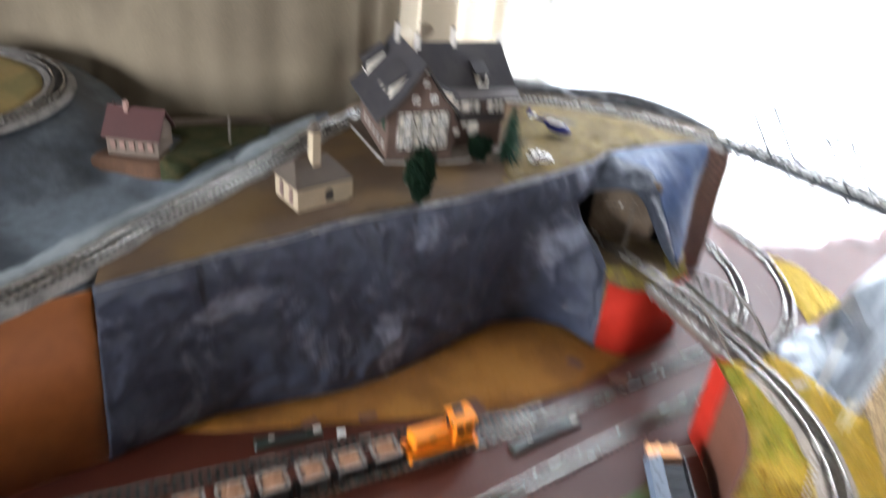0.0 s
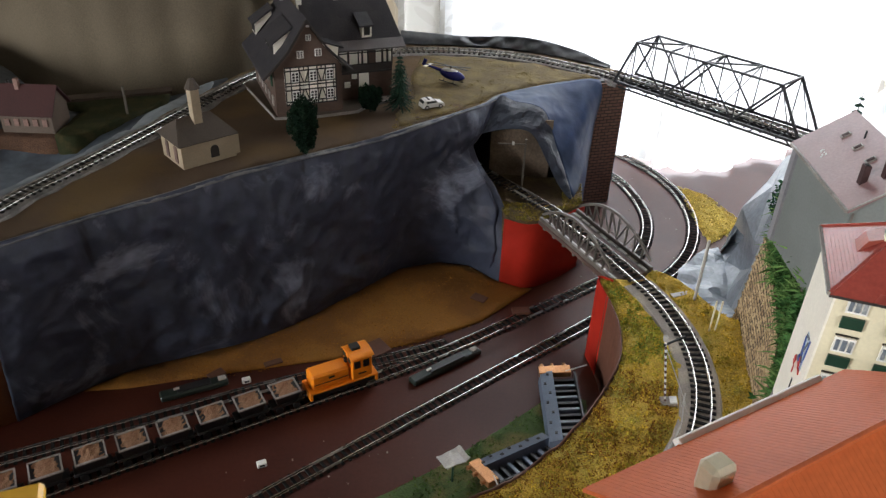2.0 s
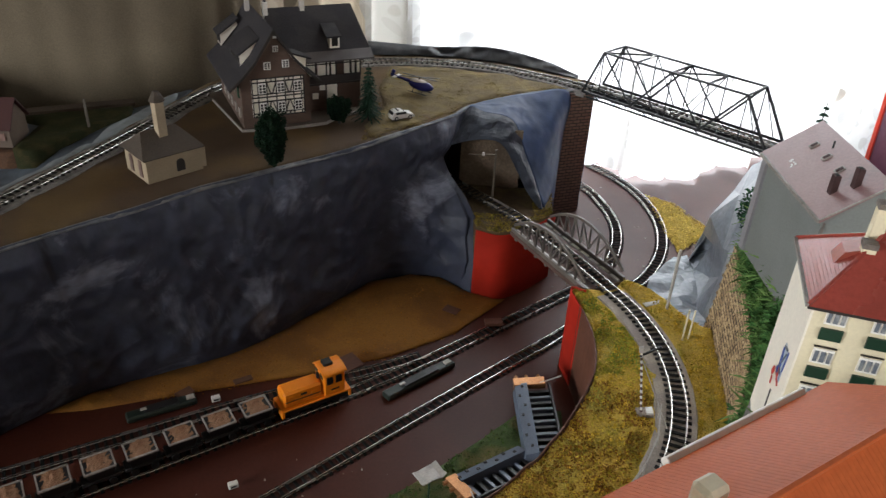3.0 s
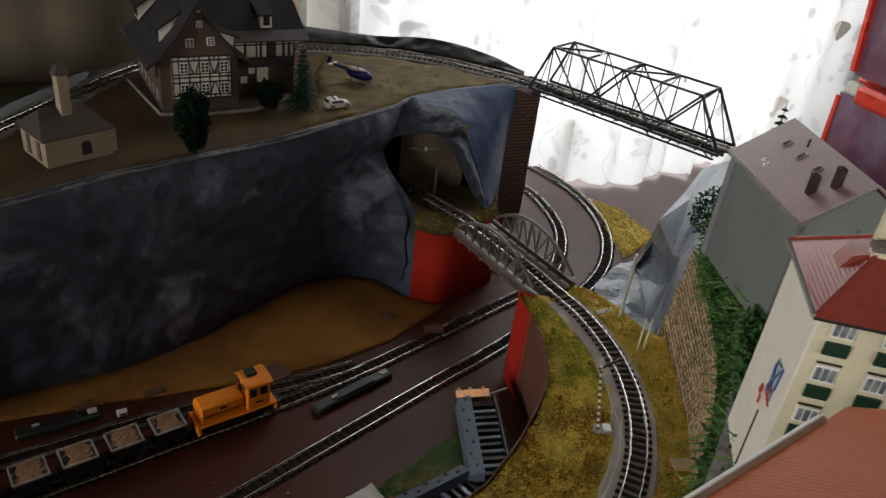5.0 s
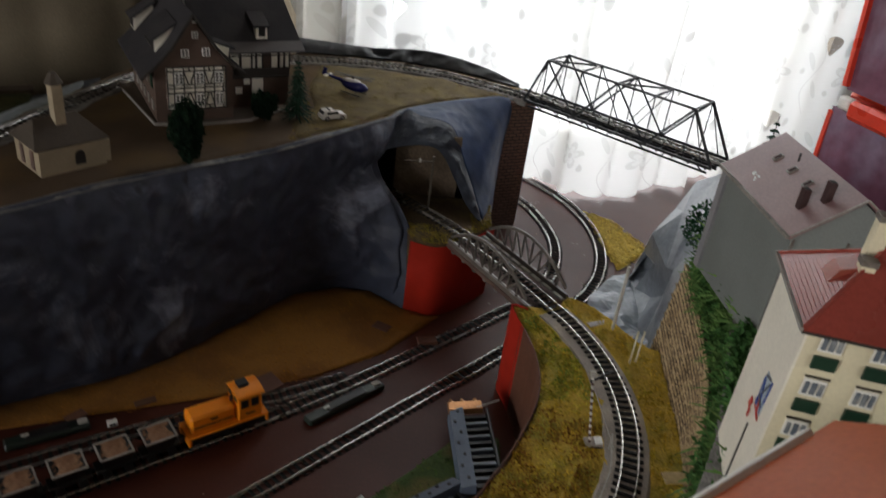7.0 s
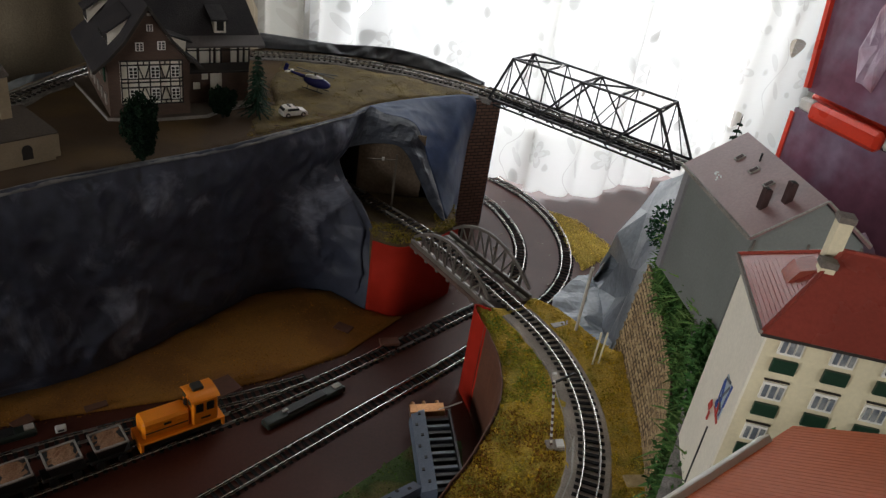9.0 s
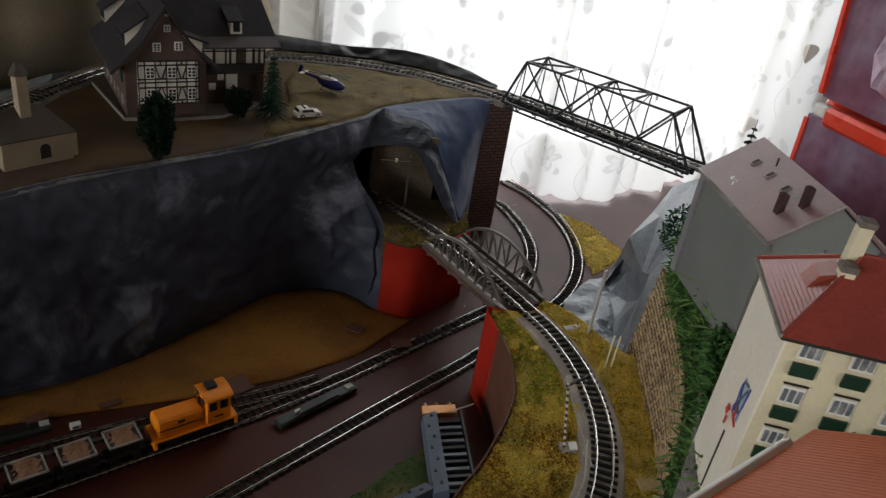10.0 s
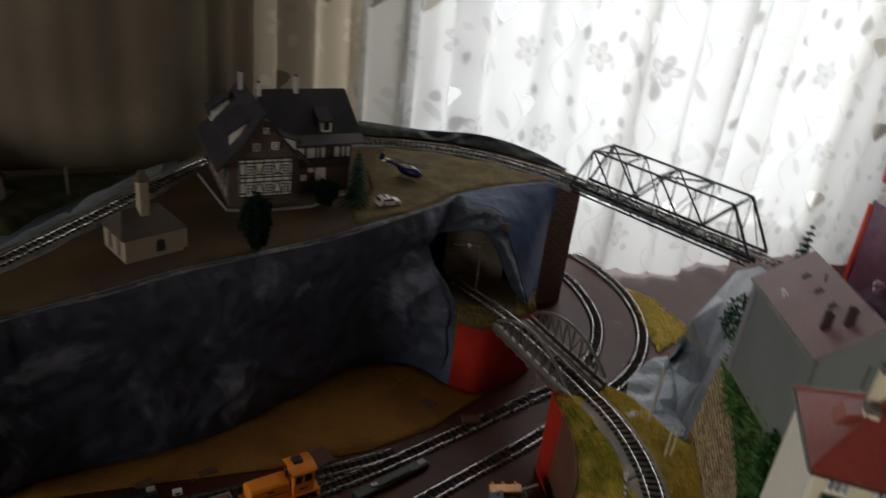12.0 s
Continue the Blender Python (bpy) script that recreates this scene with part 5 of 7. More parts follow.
def gable_house(m, L, W, h, rise, name, label, wall, roof, over=0.003, category="building"):
    """Walls with gables at both ends of the local x axis; the ridge runs along x at the middle of W."""
    t = thing(name, m, label, category)
    bm = bmesh.new()
    sec = [(0, 0), (W, 0), (W, h), (W / 2, h + rise), (0, h)]
    loft(bm, [[(x, y, z) for y, z in sec] for x in (0, L)])
    part("wall", bm, wall, t)
    for s in (0, 1):
        a = math.atan2(rise, W / 2)
        bm = bmesh.new()
        y0, y1 = (-over, W / 2) if s == 0 else (W + over, W / 2)
        z0, z1 = h - rise * 2 * over / W + 0.0012, h + rise + 0.0012
        dy, dz = (-math.sin(a), math.cos(a)) if s == 0 else (math.sin(a), math.cos(a))
        th = 0.002
        q = [(y0, z0), (y1, z1), (y1, z1 + th), (y0 + dy * th, z0 + dz * th)]
        loft(bm, [[(x, y, z) for y, z in q] for x in (-over, L + over)])
        part("roof", bm, roof, t)
    return t


# grey block with plum roof
o = Vector((0.687, 0.706, 0.228))
HG = 0.088
u = Vector((-0.006, 0.112, 0)).normalized()
gw = gable_house(frame2(o, u) @ Matrix.Diagonal((1, -1, 1, 1)), 0.112, 0.080, HG, 0.0285, "grey_block", "grey rendered block of flats with a plum-coloured roof", M_GREYWALL, M_PLUMROOF)
# (local y runs to the right, away from the tracks)
for x, y in ((0.022, 0.0125), (0.016, 0.0245)):
    ch = part("chimney", B((x, y, HG + y * 0.73 + 0.0070), (0.0060, 0.0048, 0.019), bevel=0.0004), M_CHIMNEY, gw, "dark red chimney")
    part("flue", B((x, y, HG + y * 0.73 + 0.0167), (0.0036, 0.0028, 0.0006)), M_DARK, ch)
for x, y in ((0.087, 0.024), (0.064, 0.024), (0.041, 0.024)):
    sk = part("skylight", B((x, y, HG + y * 0.73 + 0.0036), (0.0048, 0.0074, 0.0012), Matrix.Rotation(math.atan2(0.030, 0.041), 3, 'X')), M_RIMGREY, gw, "pale-framed roof light")
    part("pane", B((x, y, HG + y * 0.73 + 0.0040), (0.0030, 0.0056, 0.0012), Matrix.Rotation(math.atan2(0.030, 0.041), 3, 'X')), M_CHIMNEY, sk)
part("aerial", B((0.072, 0.031, HG + 0.028), (0.001, 0.001, 0.007)), M_IRON, gw)
for a, b in (((-0.0034, -0.003, HG + 0.0022), (-0.0034, 0.040, HG + 0.0315)), ((-0.0034, 0.040, HG + 0.0315), (-0.0034, 0.083, HG + 0.0022))):
    part("verge", beam(bmesh.new(), a, b, 0.0008, 0.0012), M_RIMGREY, gw, "pale verge strip")
part("gutter", B((0.055, -0.0042, HG + 0.0005), (0.116, 0.0022, 0.0022)), M_RIMGREY, gw, "pale gutter")
bm = bmesh.new()
for k in range(9):
    x, y = 0.080 + RNG.uniform(-0.008, 0.008), 0.0055 + RNG.uniform(-0.003, 0.003)
    box(bm, (x, y, HG + y * 0.73 + 0.0034), (RNG.uniform(0.001, 0.003), RNG.uniform(0.0006, 0.0016), 0.0004), Matrix.Rotation(math.atan2(0.030, 0.041), 3, 'X') @ Matrix.Rotation(RNG.uniform(-0.6, 0.6), 3, 'Z'))
part("paint_scuff", bm, M_WHITE, gw, "white scuffed paint")
part("side_pilaster", B((0.107, -0.001, HG / 2), (0.008, 0.003, HG - 0.002)), mat("grey_violet_render", (0.24, 0.235, 0.25), 0.6, var=0.1), gw)
for k in range(3):
    part("gable_seam", B((-0.0006, 0.002 + 0.039 * k, HG / 2), (0.001, 0.0012, HG - 0.004)), M_GIRDER, gw)


def flats():
    """White four-storey house with a hipped red-brown roof."""
    df = Vector((0.971, -0.239, 0)).normalized()
    o = Vector((0.6165, 0.5465, 0.226))
    W, D, h = 0.125, 0.064, 0.124
    t = thing("white_flats", frame2(o, df), "white four-storey house with green balcony panels and red-brown roof", "building")
    # local x along the front, y to the back
    part("wall", prism(bmesh.new(), [(0, 0), (W, 0), (W, D), (0, D)], 0, h), M_CREAM, t)
    part("side_wall_render", B((-0.0006, D / 2, h / 2), (0.0012, D, h)), M_WHITEWALL, t, "white rendered end wall")
    e, r = 0.0045, 0.029
    c = [(-e, -e, h), (W + e, -e, h), (W + e, D + e, h), (-e, D + e, h)]
    ra, rb = (0.028, D / 2, h + r), (W - 0.028, D / 2, h + r)
    for name, q in (("roof", (c[0], c[1], rb, ra)), ("roof", (c[1], c[2], rb)), ("roof", (c[2], c[3], ra, rb)), ("roof", (c[3], c[0], ra))):
        bm = bmesh.new()
        vs = [bm.verts.new(p) for p in q]
        bm.faces.new(vs)
        ob = part(name, bm, M_REDROOF, t)
        thicken(ob, 0.0016)
    part("eaves_board", B((W / 2, D / 2, h - 0.0005), (W + 2 * e, D + 2 * e, 0.0022)), M_TIMBER, t)
    # courses of tiles on the hipped end and the front slope
    for k in range(1, 22):
        q = k / 22
        x0 = -e + q * (0.028 + e)
        part("tile_course", beam(bmesh.new(), (x0, -e + q * (D / 2 + e), h + q * r + 0.0012), (x0, D + e - q * (D / 2 + e), h + q * r + 0.0009), 0.00022, 0.00022), M_REDROOF, t)
    for u0, u1 in ((c[0], ra), (c[3], ra), (c[1], rb), (ra, rb)):
        part("hip_tile", beam(bmesh.new(), Vector(u0) + Vector((0, 0, 0.0014)), Vector(u1) + Vector((0, 0, 0.0014)), 0.0015, 0.0014), M_REDROOF, t)
    part("eaves_gutter", B((-e - 0.0006, D / 2, h + 0.0006), (0.0016, D + 2 * e, 0.0018)), M_RIMGREY, t, "pale gutter")
    # box dormer on the hipped end
    bm = bmesh.new()
    z0 = h + r * 0.34
    loft(bm, [[(0.0065, y, z0), (0.020, y, h + r * 0.78), (0.011, y, h + r * 0.66)] for y in (D * 0.38, D * 0.58)])
    part("dormer", bm, mat("pale_red_tile", (0.36, 0.085, 0.055), 0.4, var=0.15, fine=400, bump=0.1), t, "pale red box dormer")
    for x, y, z, hh in ((0.024, 0.034, h + 0.022, 0.030), (0.021, 0.025, h + 0.015, 0.018)):
        ch = part("chimney", B((x, y, z + hh / 2 - 0.008), (0.0066, 0.0066, hh), bevel=0.0003), M_CREAM, t, "cream chimney with a grey cap")
        part("cap", B((x, y, z + hh - 0.007), (0.0074, 0.0074, 0.003)), M_GIRDER, ch)
    hatch = part("roof_light", B((0.060, 0.012, h + 0.0128), (0.010, 0.008, 0.0025), Matrix.Rotation(0.74, 3, 'X')), M_ORROOF, t, "pale framed roof light")
    part("pane", B((0.060, 0.0113, h + 0.0136), (0.006, 0.004, 0.0025), Matrix.Rotation(0.74, 3, 'X')), M_DECK, hatch)
    for fl in range(4):
        z = h - 0.006 - fl * 0.0252
        for b in range(6):
            x = 0.0112 + b * 0.0226
            w = part("window", B((x, -0.0004, z), (0.0104, 0.0012, 0.0095)), M_FRAME, t)
            for k in (-1, 0, 1):
                part("pane", B((x + k * 0.0033, -0.0012, z), (0.0023 if k == 0 else 0.0019, 0.0008, 0.0066)), M_GLASS, w)
            part("balcony_panel", B((x, -0.0009, z - 0.0108), (0.0110, 0.0016, 0.0070), bevel=0.0002), M_SHUTTER, t, "dark green balcony panel")
            part("lintel", B((x, -0.0010, z + 0.0062), (0.0112, 0.0010, 0.0006)), M_TIMBER, t)
    # painted sign on the end wall: plain shapes
    pale, blue, red, grey = [mat("sign_paint", c, 0.5, var=0.15, bump=0) for c in ((0.42, 0.50, 0.56), (0.04, 0.08, 0.30), (0.50, 0.05, 0.04), (0.10, 0.11, 0.13))]
    for k, (y, z, sy, sz, a, m2) in enumerate(((0.0185, 0.070, 0.0105, 0.021, 0, pale), (0.0135, 0.071, 0.0012, 0.021, 0.1, blue), (0.0235, 0.068, 0.0014, 0.015, -0.1, blue), (0.0185, 0.0585, 0.0110, 0.0016, 0.2, red), (0.0190, 0.0800, 0.0080, 0.0012, -0.3, grey),
                                               (0.0165, 0.0745, 0.0012, 0.011, 0.5, grey), (0.0205, 0.0725, 0.0011, 0.012, -0.4, blue), (0.0180, 0.0660, 0.0070, 0.0014, 0.4, grey), (0.0175, 0.0625, 0.0012, 0.008, -0.2, red), (0.0215, 0.0630, 0.0030, 0.0030, 0.3, blue),
                                               (0.0290, 0.0560, 0.0035, 0.0055, 0.4, red), (0.0265, 0.0510, 0.0016, 0.0050, 0, red))):
        part("sign_shape", B((-0.0014 - 0.0001 * k, y, z), (0.0006, sy, sz), Matrix.Rotation(a, 3, 'X')), m2, t)
    part("sign_bar", B((-0.0015, 0.0235, 0.026), (0.0006, 0.0010, 0.040)), M_BLACK, t)
    return t


flats()


def orange_house():
    eu = Vector((0.821, 0.570, 0)).normalized()
    o = Vector((0.482, 0.404, 0.2))
    L, W, h, rise = 0.147, 0.088, 0.143, 0.031
    t = thing("orange_roofed_house", frame2(o, eu) @ Matrix.Diagonal((1, -1, 1, 1)), "cream house with a ribbed orange roof and cream chimneys", "building")
    sec = [(0.003, 0), (W - 0.003, 0), (W - 0.003, h), (W / 2, h + rise - 0.002), (0.003, h)]
    part("wall", loft(bmesh.new(), [[(x, y, z) for y, z in sec] for x in (0.002, L - 0.002)]), M_CREAM, t)
    a = math.atan2(rise, W / 2)
    for s in (0, 1):
        y0, y1 = (-0.002, W / 2) if s == 0 else (W + 0.002, W / 2)
        q = [(y0, h), (y1, h + rise), (y1, h + rise + 0.002), (y0, h + 0.002)]
        r = part("roof", loft(bmesh.new(), [[(x, y, z) for y, z in q] for x in (-0.001, L + 0.001)]), M_ORROOF, t)
        for k in range(62):
            x = L * (k + 0.5) / 62
            part("roof_rib", beam(bmesh.new(), (x, y0, h + 0.0019), (x, y1, h + rise + 0.0019), 0.0008, 0.0003), M_ORROOF, r)
        part("gutter", B((L * 0.61, y0 - (0.0012 if s == 0 else -0.0012), h + 0.0012), (L * 0.58, 0.0046, 0.0040), Matrix.Rotation((a + 0.3) * (1 if s == 0 else -1), 3, 'X'), 0.0005), M_FRAME, t, "cream gutter")
    part("ridge", B((L / 2, W / 2, h + rise + 0.0024), (L, 0.0025, 0.0016), bevel=0.0004), M_ORROOF, t)
    for x, y in ((0.026, 0.030), (0.026, 0.058)):
        zc = h + rise * (1 - abs(y - W / 2) / (W / 2))
        part("chimney", B((x, y, zc + 0.006), (0.011, 0.009, 0.014), bevel=0.0018), M_CREAM, t, "cream chimney block")
    for z in (0.04, 0.085, 0.12):
        for y in (0.022, 0.058):
            w = part("window", B((0.0012, y, z), (0.0016, 0.010, 0.012)), M_FRAME, t)
            part("pane", B((0.0006, y, z), (0.0012, 0.007, 0.009)), M_GLASS, w)
    part("attic_window", B((0.0012, W / 2, h + 0.004), (0.0016, 0.008, 0.010)), M_DECK, t)
    for k in range(5):
        part("yellow_panel", B((0.02 + 0.026 * k, W - 0.0022, 0.112), (0.014, 0.0016, 0.012)), M_YELLOW, t)


orange_house()
# low white flat-roofed houses beside it
for x, y, sx, sy, h in ((0.450, 0.385, 0.046, 0.05, 0.095), (0.424, 0.372, 0.016, 0.026, 0.10), (0.404, 0.360, 0.022, 0.026, 0.085)):
    t = thing("white_house", Matrix.Translation((x, y, 0.2)) @ Matrix.Rotation(0.53, 4, 'Z'), "low white flat-roofed house", "building", "low white houses")
    part("wall", B((0, 0, h / 2 - 0.002), (sx - 0.004, sy - 0.004, h - 0.004)), M_CREAM, t)
    part("roof", B((0, 0, h - 0.002), (sx, sy, 0.004), bevel=0.0006), M_WHITE, t)

# ---- half-timbered house on the hill ----
def timber_house():
    d = Vector((0.883, 0.469, 0)).normalized()
    o = Vector((0.161, 1.066, 0.199))
    t = thing("timbered_house", frame2(o, d), "half-timbered brick inn with dark steep roofs and white dormers", "house")
    W, D, h, apex = 0.083, 0.135, 0.066, 0.121
    plate = [(-0.003, -0.003), (0.045, -0.0125), (0.099, -0.0105), (0.119, 0.004), (0.166, 0.020), (0.166, 0.138), (-0.020, 0.138), (-0.017, 0.112)]
    part("base_plate", prism(bmesh.new(), plate, 0, 0.0024), mat("pale_base_plate", (0.11, 0.085, 0.062), 0.8, var=0.2, fine=500), t)
    for p, q in zip(plate[-1:] + plate[:4], plate[:5]):
        part("plate_edge", beam(bmesh.new(), (p[0], p[1], 0.0016), (q[0], q[1], 0.0016), 0.0016, 0.0034), M_RIMGREY, t, "pale edge of the base plate")
    bm = bmesh.new()
    sec = [(0, 0), (W, 0), (W, h - 0.005), (W - 0.0175, 0.0805), (W / 2, apex - 0.006), (0.0175, 0.0805), (0, h - 0.005)]
    loft(bm, [[(x, y, z) for x, z in sec] for y in (0, D)])
    uv_plane(part("wall", bm, M_HOUSEBRICK, t), (1, 1, 0), (0, 0, 1))
    # main roof, ridge to the back; bell-cast eaves
    for s in (-1, 1):
        c = W / 2
        prof = [(c, apex), (c + s * 0.024, apex - 0.036), (c + s * 0.040, h + 0.002), (c + s * 0.056, h - 0.012)]
        bm = bmesh.new()
        loft(bm, [[(x, y, z) for x, z in prof] + [(x, y, z - 0.003) for x, z in prof[::-1]] for y in (-0.005, D + 0.004)])
        part("roof", bm, M_SLATE, t)
        for a, b in zip(prof, prof[1:]):
            part("barge_board", beam(bmesh.new(), (a[0], -0.0058, a[1] - 0.002), (b[0], -0.0058, b[1] - 0.002), 0.0016, 0.0028), M_TIMBER, t)
    # timber panel on the gable
    pn = part("timber_panel", B((0.0437, -0.0006, 0.0395), (0.0635, 0.0012, 0.047)), M_WHITEWALL, t, "white infill of the timber frame")
    x0, x1, z0, z1 = 0.012, 0.0755, 0.016, 0.063
    for z in (z1, 0.0585, 0.0437, 0.0400, 0.0345, 0.0200, z0):
        part("rail_timber", B((0.0437, -0.0018, z), (0.0635, 0.0014, 0.0013)), M_TIMBER, pn)
    for x in (0.0126, 0.0193, 0.0297, 0.0412, 0.0517, 0.0622, 0.0717, 0.0749):
        part("post_timber", B((x, -0.0020, (z0 + z1) / 2), (0.0012, 0.0014, z1 - z0)), M_TIMBER, pn)
    for xa, xb in ((0.0297, 0.0412), (0.0517, 0.0622)):
        xc = (xa + xb) / 2
        for x in (xa, xb):
            part("brace_timber", beam(bmesh.new(), (x, -0.0023, 0.0585), (xc + (x - xc) * 0.15, -0.0023, 0.0437), 0.0013, 0.0012), M_TIMBER, pn)
            part("brace_timber", beam(bmesh.new(), (xc + (x - xc) * 0.15, -0.0023, 0.0345), (x, -0.0023, 0.0200), 0.0013, 0.0012), M_TIMBER, pn)
        for z in (0.061, 0.018):
            part("short_post", B((xc, -0.0020, z), (0.0012, 0.0014, 0.0045)), M_TIMBER, pn)
    for x in (0.0245, 0.0465, 0.0670):
        for zc in (0.0272, 0.0511):
            w = part("window", B((x, -0.0027, zc), (0.0088, 0.0014, 0.0125)), M_FRAME, t)
            for i in (-1, 1):
                for j in (-1, 0, 1):
                    part("pane", B((x + i * 0.0021, -0.0033, zc + j * 0.0037), (0.0030, 0.0008, 0.0027)), M_DARK, w)
    for x, z, s in ((0.0325, 0.0775, 0.008), (0.0545, 0.0785, 0.008), (0.0435, 0.097, 0.0062)):
        w = part("window", B((x, -0.0008, z), (s, 0.0014, s * 1.1)), M_FRAME, t)
        for i in (-1, 1):
            for j in (-1, 0, 1):
                part("pane", B((x + i * s * 0.22, -0.0015, z + j * s * 0.32), (s * 0.3, 0.0008, s * 0.24)), M_DARK, w)
    part("gable_sign", B((0.0435, -0.0008, 0.1105), (0.004, 0.0012, 0.0024)), M_WHITE, t)
    # left-hand dormers: white cheeks under flat slate roofs
    for y0, y1, sh in ((0.022, 0.076, 0.0), (0.114, 0.137, -0.005)):
        bm = bmesh.new()
        loft(bm, [[(x + sh, y, z) for x, z in ((0.0060, 0.0710), (0.0060, 0.0860), (0.0275, 0.1010), (0.0290, 0.0960))] for y in (y0, y1)])
        dm = part("dormer", bm, M_WHITEWALL, t, "white dormer cheeks")
        part("dormer_roof", beam(bmesh.new(), (0.0020 + sh, (y0 + y1) / 2, 0.0850), (0.0300 + sh, (y0 + y1) / 2, 0.1040), y1 - y0 + 0.005, 0.0024), M_SLATE, dm)
        n = round((y1 - y0) / 0.0085)
        for k in range(n):
            part("dormer_window", B((0.0058 + sh, y0 + (y1 - y0) * (k + 0.5) / n, 0.0785), (0.001, 0.0052, 0.0095)), M_DARK, dm)
    # dormer on the right slope
    bm = bmesh.new()
    tri = [(0.080, 0.062), (0.058, 0.088), (0.082, 0.080)]
    loft(bm, [[(x, yy, z) for x, z in tri] for yy in (0.008, 0.026)])
    dm = part("dormer", bm, M_WHITEWALL, t, "white dormer cheeks")
    part("dormer_roof", beam(bmesh.new(), (0.054, 0.017, 0.091), (0.088, 0.017, 0.079), 0.022, 0.002), M_SLATE, dm)
    # side wing with its ridge across
    u0, u1, v0, v1 = 0.075, 0.158, 0.030, 0.10
    bm = bmesh.new()
    loft(bm, [[(x, y, 0) for x, y in ((u0, v0), (u1, v0), (u1, v1), (u0, v1))], [(x, y, 0.074) for x, y in ((u0, v0), (u1, v0), (u1, v1), (u0, v1))]])
    uv_plane(part("wing_wall", bm, M_HOUSEBRICK, t), (1, 1, 0), (0, 0, 1))
    ra, rb, zr, ze = (0.045, 0.064), (0.1565, 0.064), 0.126, 0.073
    for q in (((u0 - 0.02, 0.020, ze), (0.170, 0.020, ze), (*rb, zr), (*ra, zr)), ((u0 - 0.02, 0.108, ze), (0.170, 0.108, ze), (*rb, zr), (*ra, zr)), ((0.170, 0.020, ze), (0.170, 0.108, ze), (*rb, zr))):
        bm = bmesh.new()
        bm.faces.new([bm.verts.new(p) for p in q])
        thicken(part("wing_roof", bm, M_SLATE, t), 0.003)
    part("porch_roof", B((0.120, 0.018, 0.0765), (0.100, 0.018, 0.0025), Matrix.Rotation(0.45, 3, 'X')), mat("grey_slate", (0.10, 0.09, 0.09), 0.7, var=0.2, fine=700), t)
    dm = part("dormer", B((0.123, 0.036, 0.0920), (0.0125, 0.026, 0.0150)), M_WHITEWALL, t, "white dormer window")
    part("dormer_window", B((0.123, 0.0226, 0.0922), (0.0075, 0.001, 0.0100)), M_DARK, dm)
    part("dormer_roof", B((0.1215, 0.034, 0.1035), (0.0185, 0.030, 0.0024), Matrix.Rotation(0.32, 3, 'X')), M_SLATE, dm)
    for x0, x1 in ((0.0885, 0.0980), (0.1015, 0.1118), (0.1134, 0.1165), (0.1196, 0.1243), (0.1363, 0.1432), (0.1465, 0.1500), (0.1530, 0.1565)):
        part("wing_panel", B(((x0 + x1) / 2, v0 - 0.0012, 0.0590), (x1 - x0, 0.0016, 0.0190)), M_WHITEWALL, t, "white infill panel")
        part("wing_post", B((x1 + 0.0010, v0 - 0.0022, 0.058), (0.0014, 0.0014, 0.024)), M_TIMBER, t)
    for x0, x1, z0, z1 in ((0.1036, 0.1106, 0.0302, 0.0377), (0.1132, 0.1263, 0.0190, 0.0375), (0.0940, 0.1016, 0.0192, 0.0268)):
        part("wing_window", B(((x0 + x1) / 2, v0 - 0.001, (z0 + z1) / 2), (x1 - x0, 0.0014, z1 - z0)), M_WHITEWALL, t)
    part("rail_timber", B((0.122, v0 - 0.0024, 0.0640), (0.072, 0.0014, 0.0014)), M_TIMBER, t)
    part("balcony", B((0.118, v0 - 0.008, 0.043), (0.07, 0.016, 0.002)), M_TIMBER, t)
    part("balcony_rail", B((0.118, v0 - 0.0155, 0.049), (0.07, 0.001, 0.009)), M_TIMBER, t)
    for x, y, z in ((0.036, 0.106, 0.126), (0.048, 0.06, 0.125), (0.094, 0.062, 0.132)):
        ch = part("chimney", B((x, y, z), (0.0055, 0.0055, 0.022)), M_PALE, t, "pale chimney")
        part("cap", B((x, y, z + 0.012), (0.0035, 0.0035, 0.003)), M_BLACK, ch)
    # left side wall windows
    for k in range(5):
        part("side_window", B((-0.0008, 0.016 + 0.022 * k, 0.045), (0.0014, 0.008, 0.016)), M_GIRDER if k % 2 else M_FIR, t)
        part("side_window", B((-0.0008, 0.016 + 0.022 * k, 0.018), (0.0014, 0.008, 0.012)), M_RIMGREY, t)


timber_house()


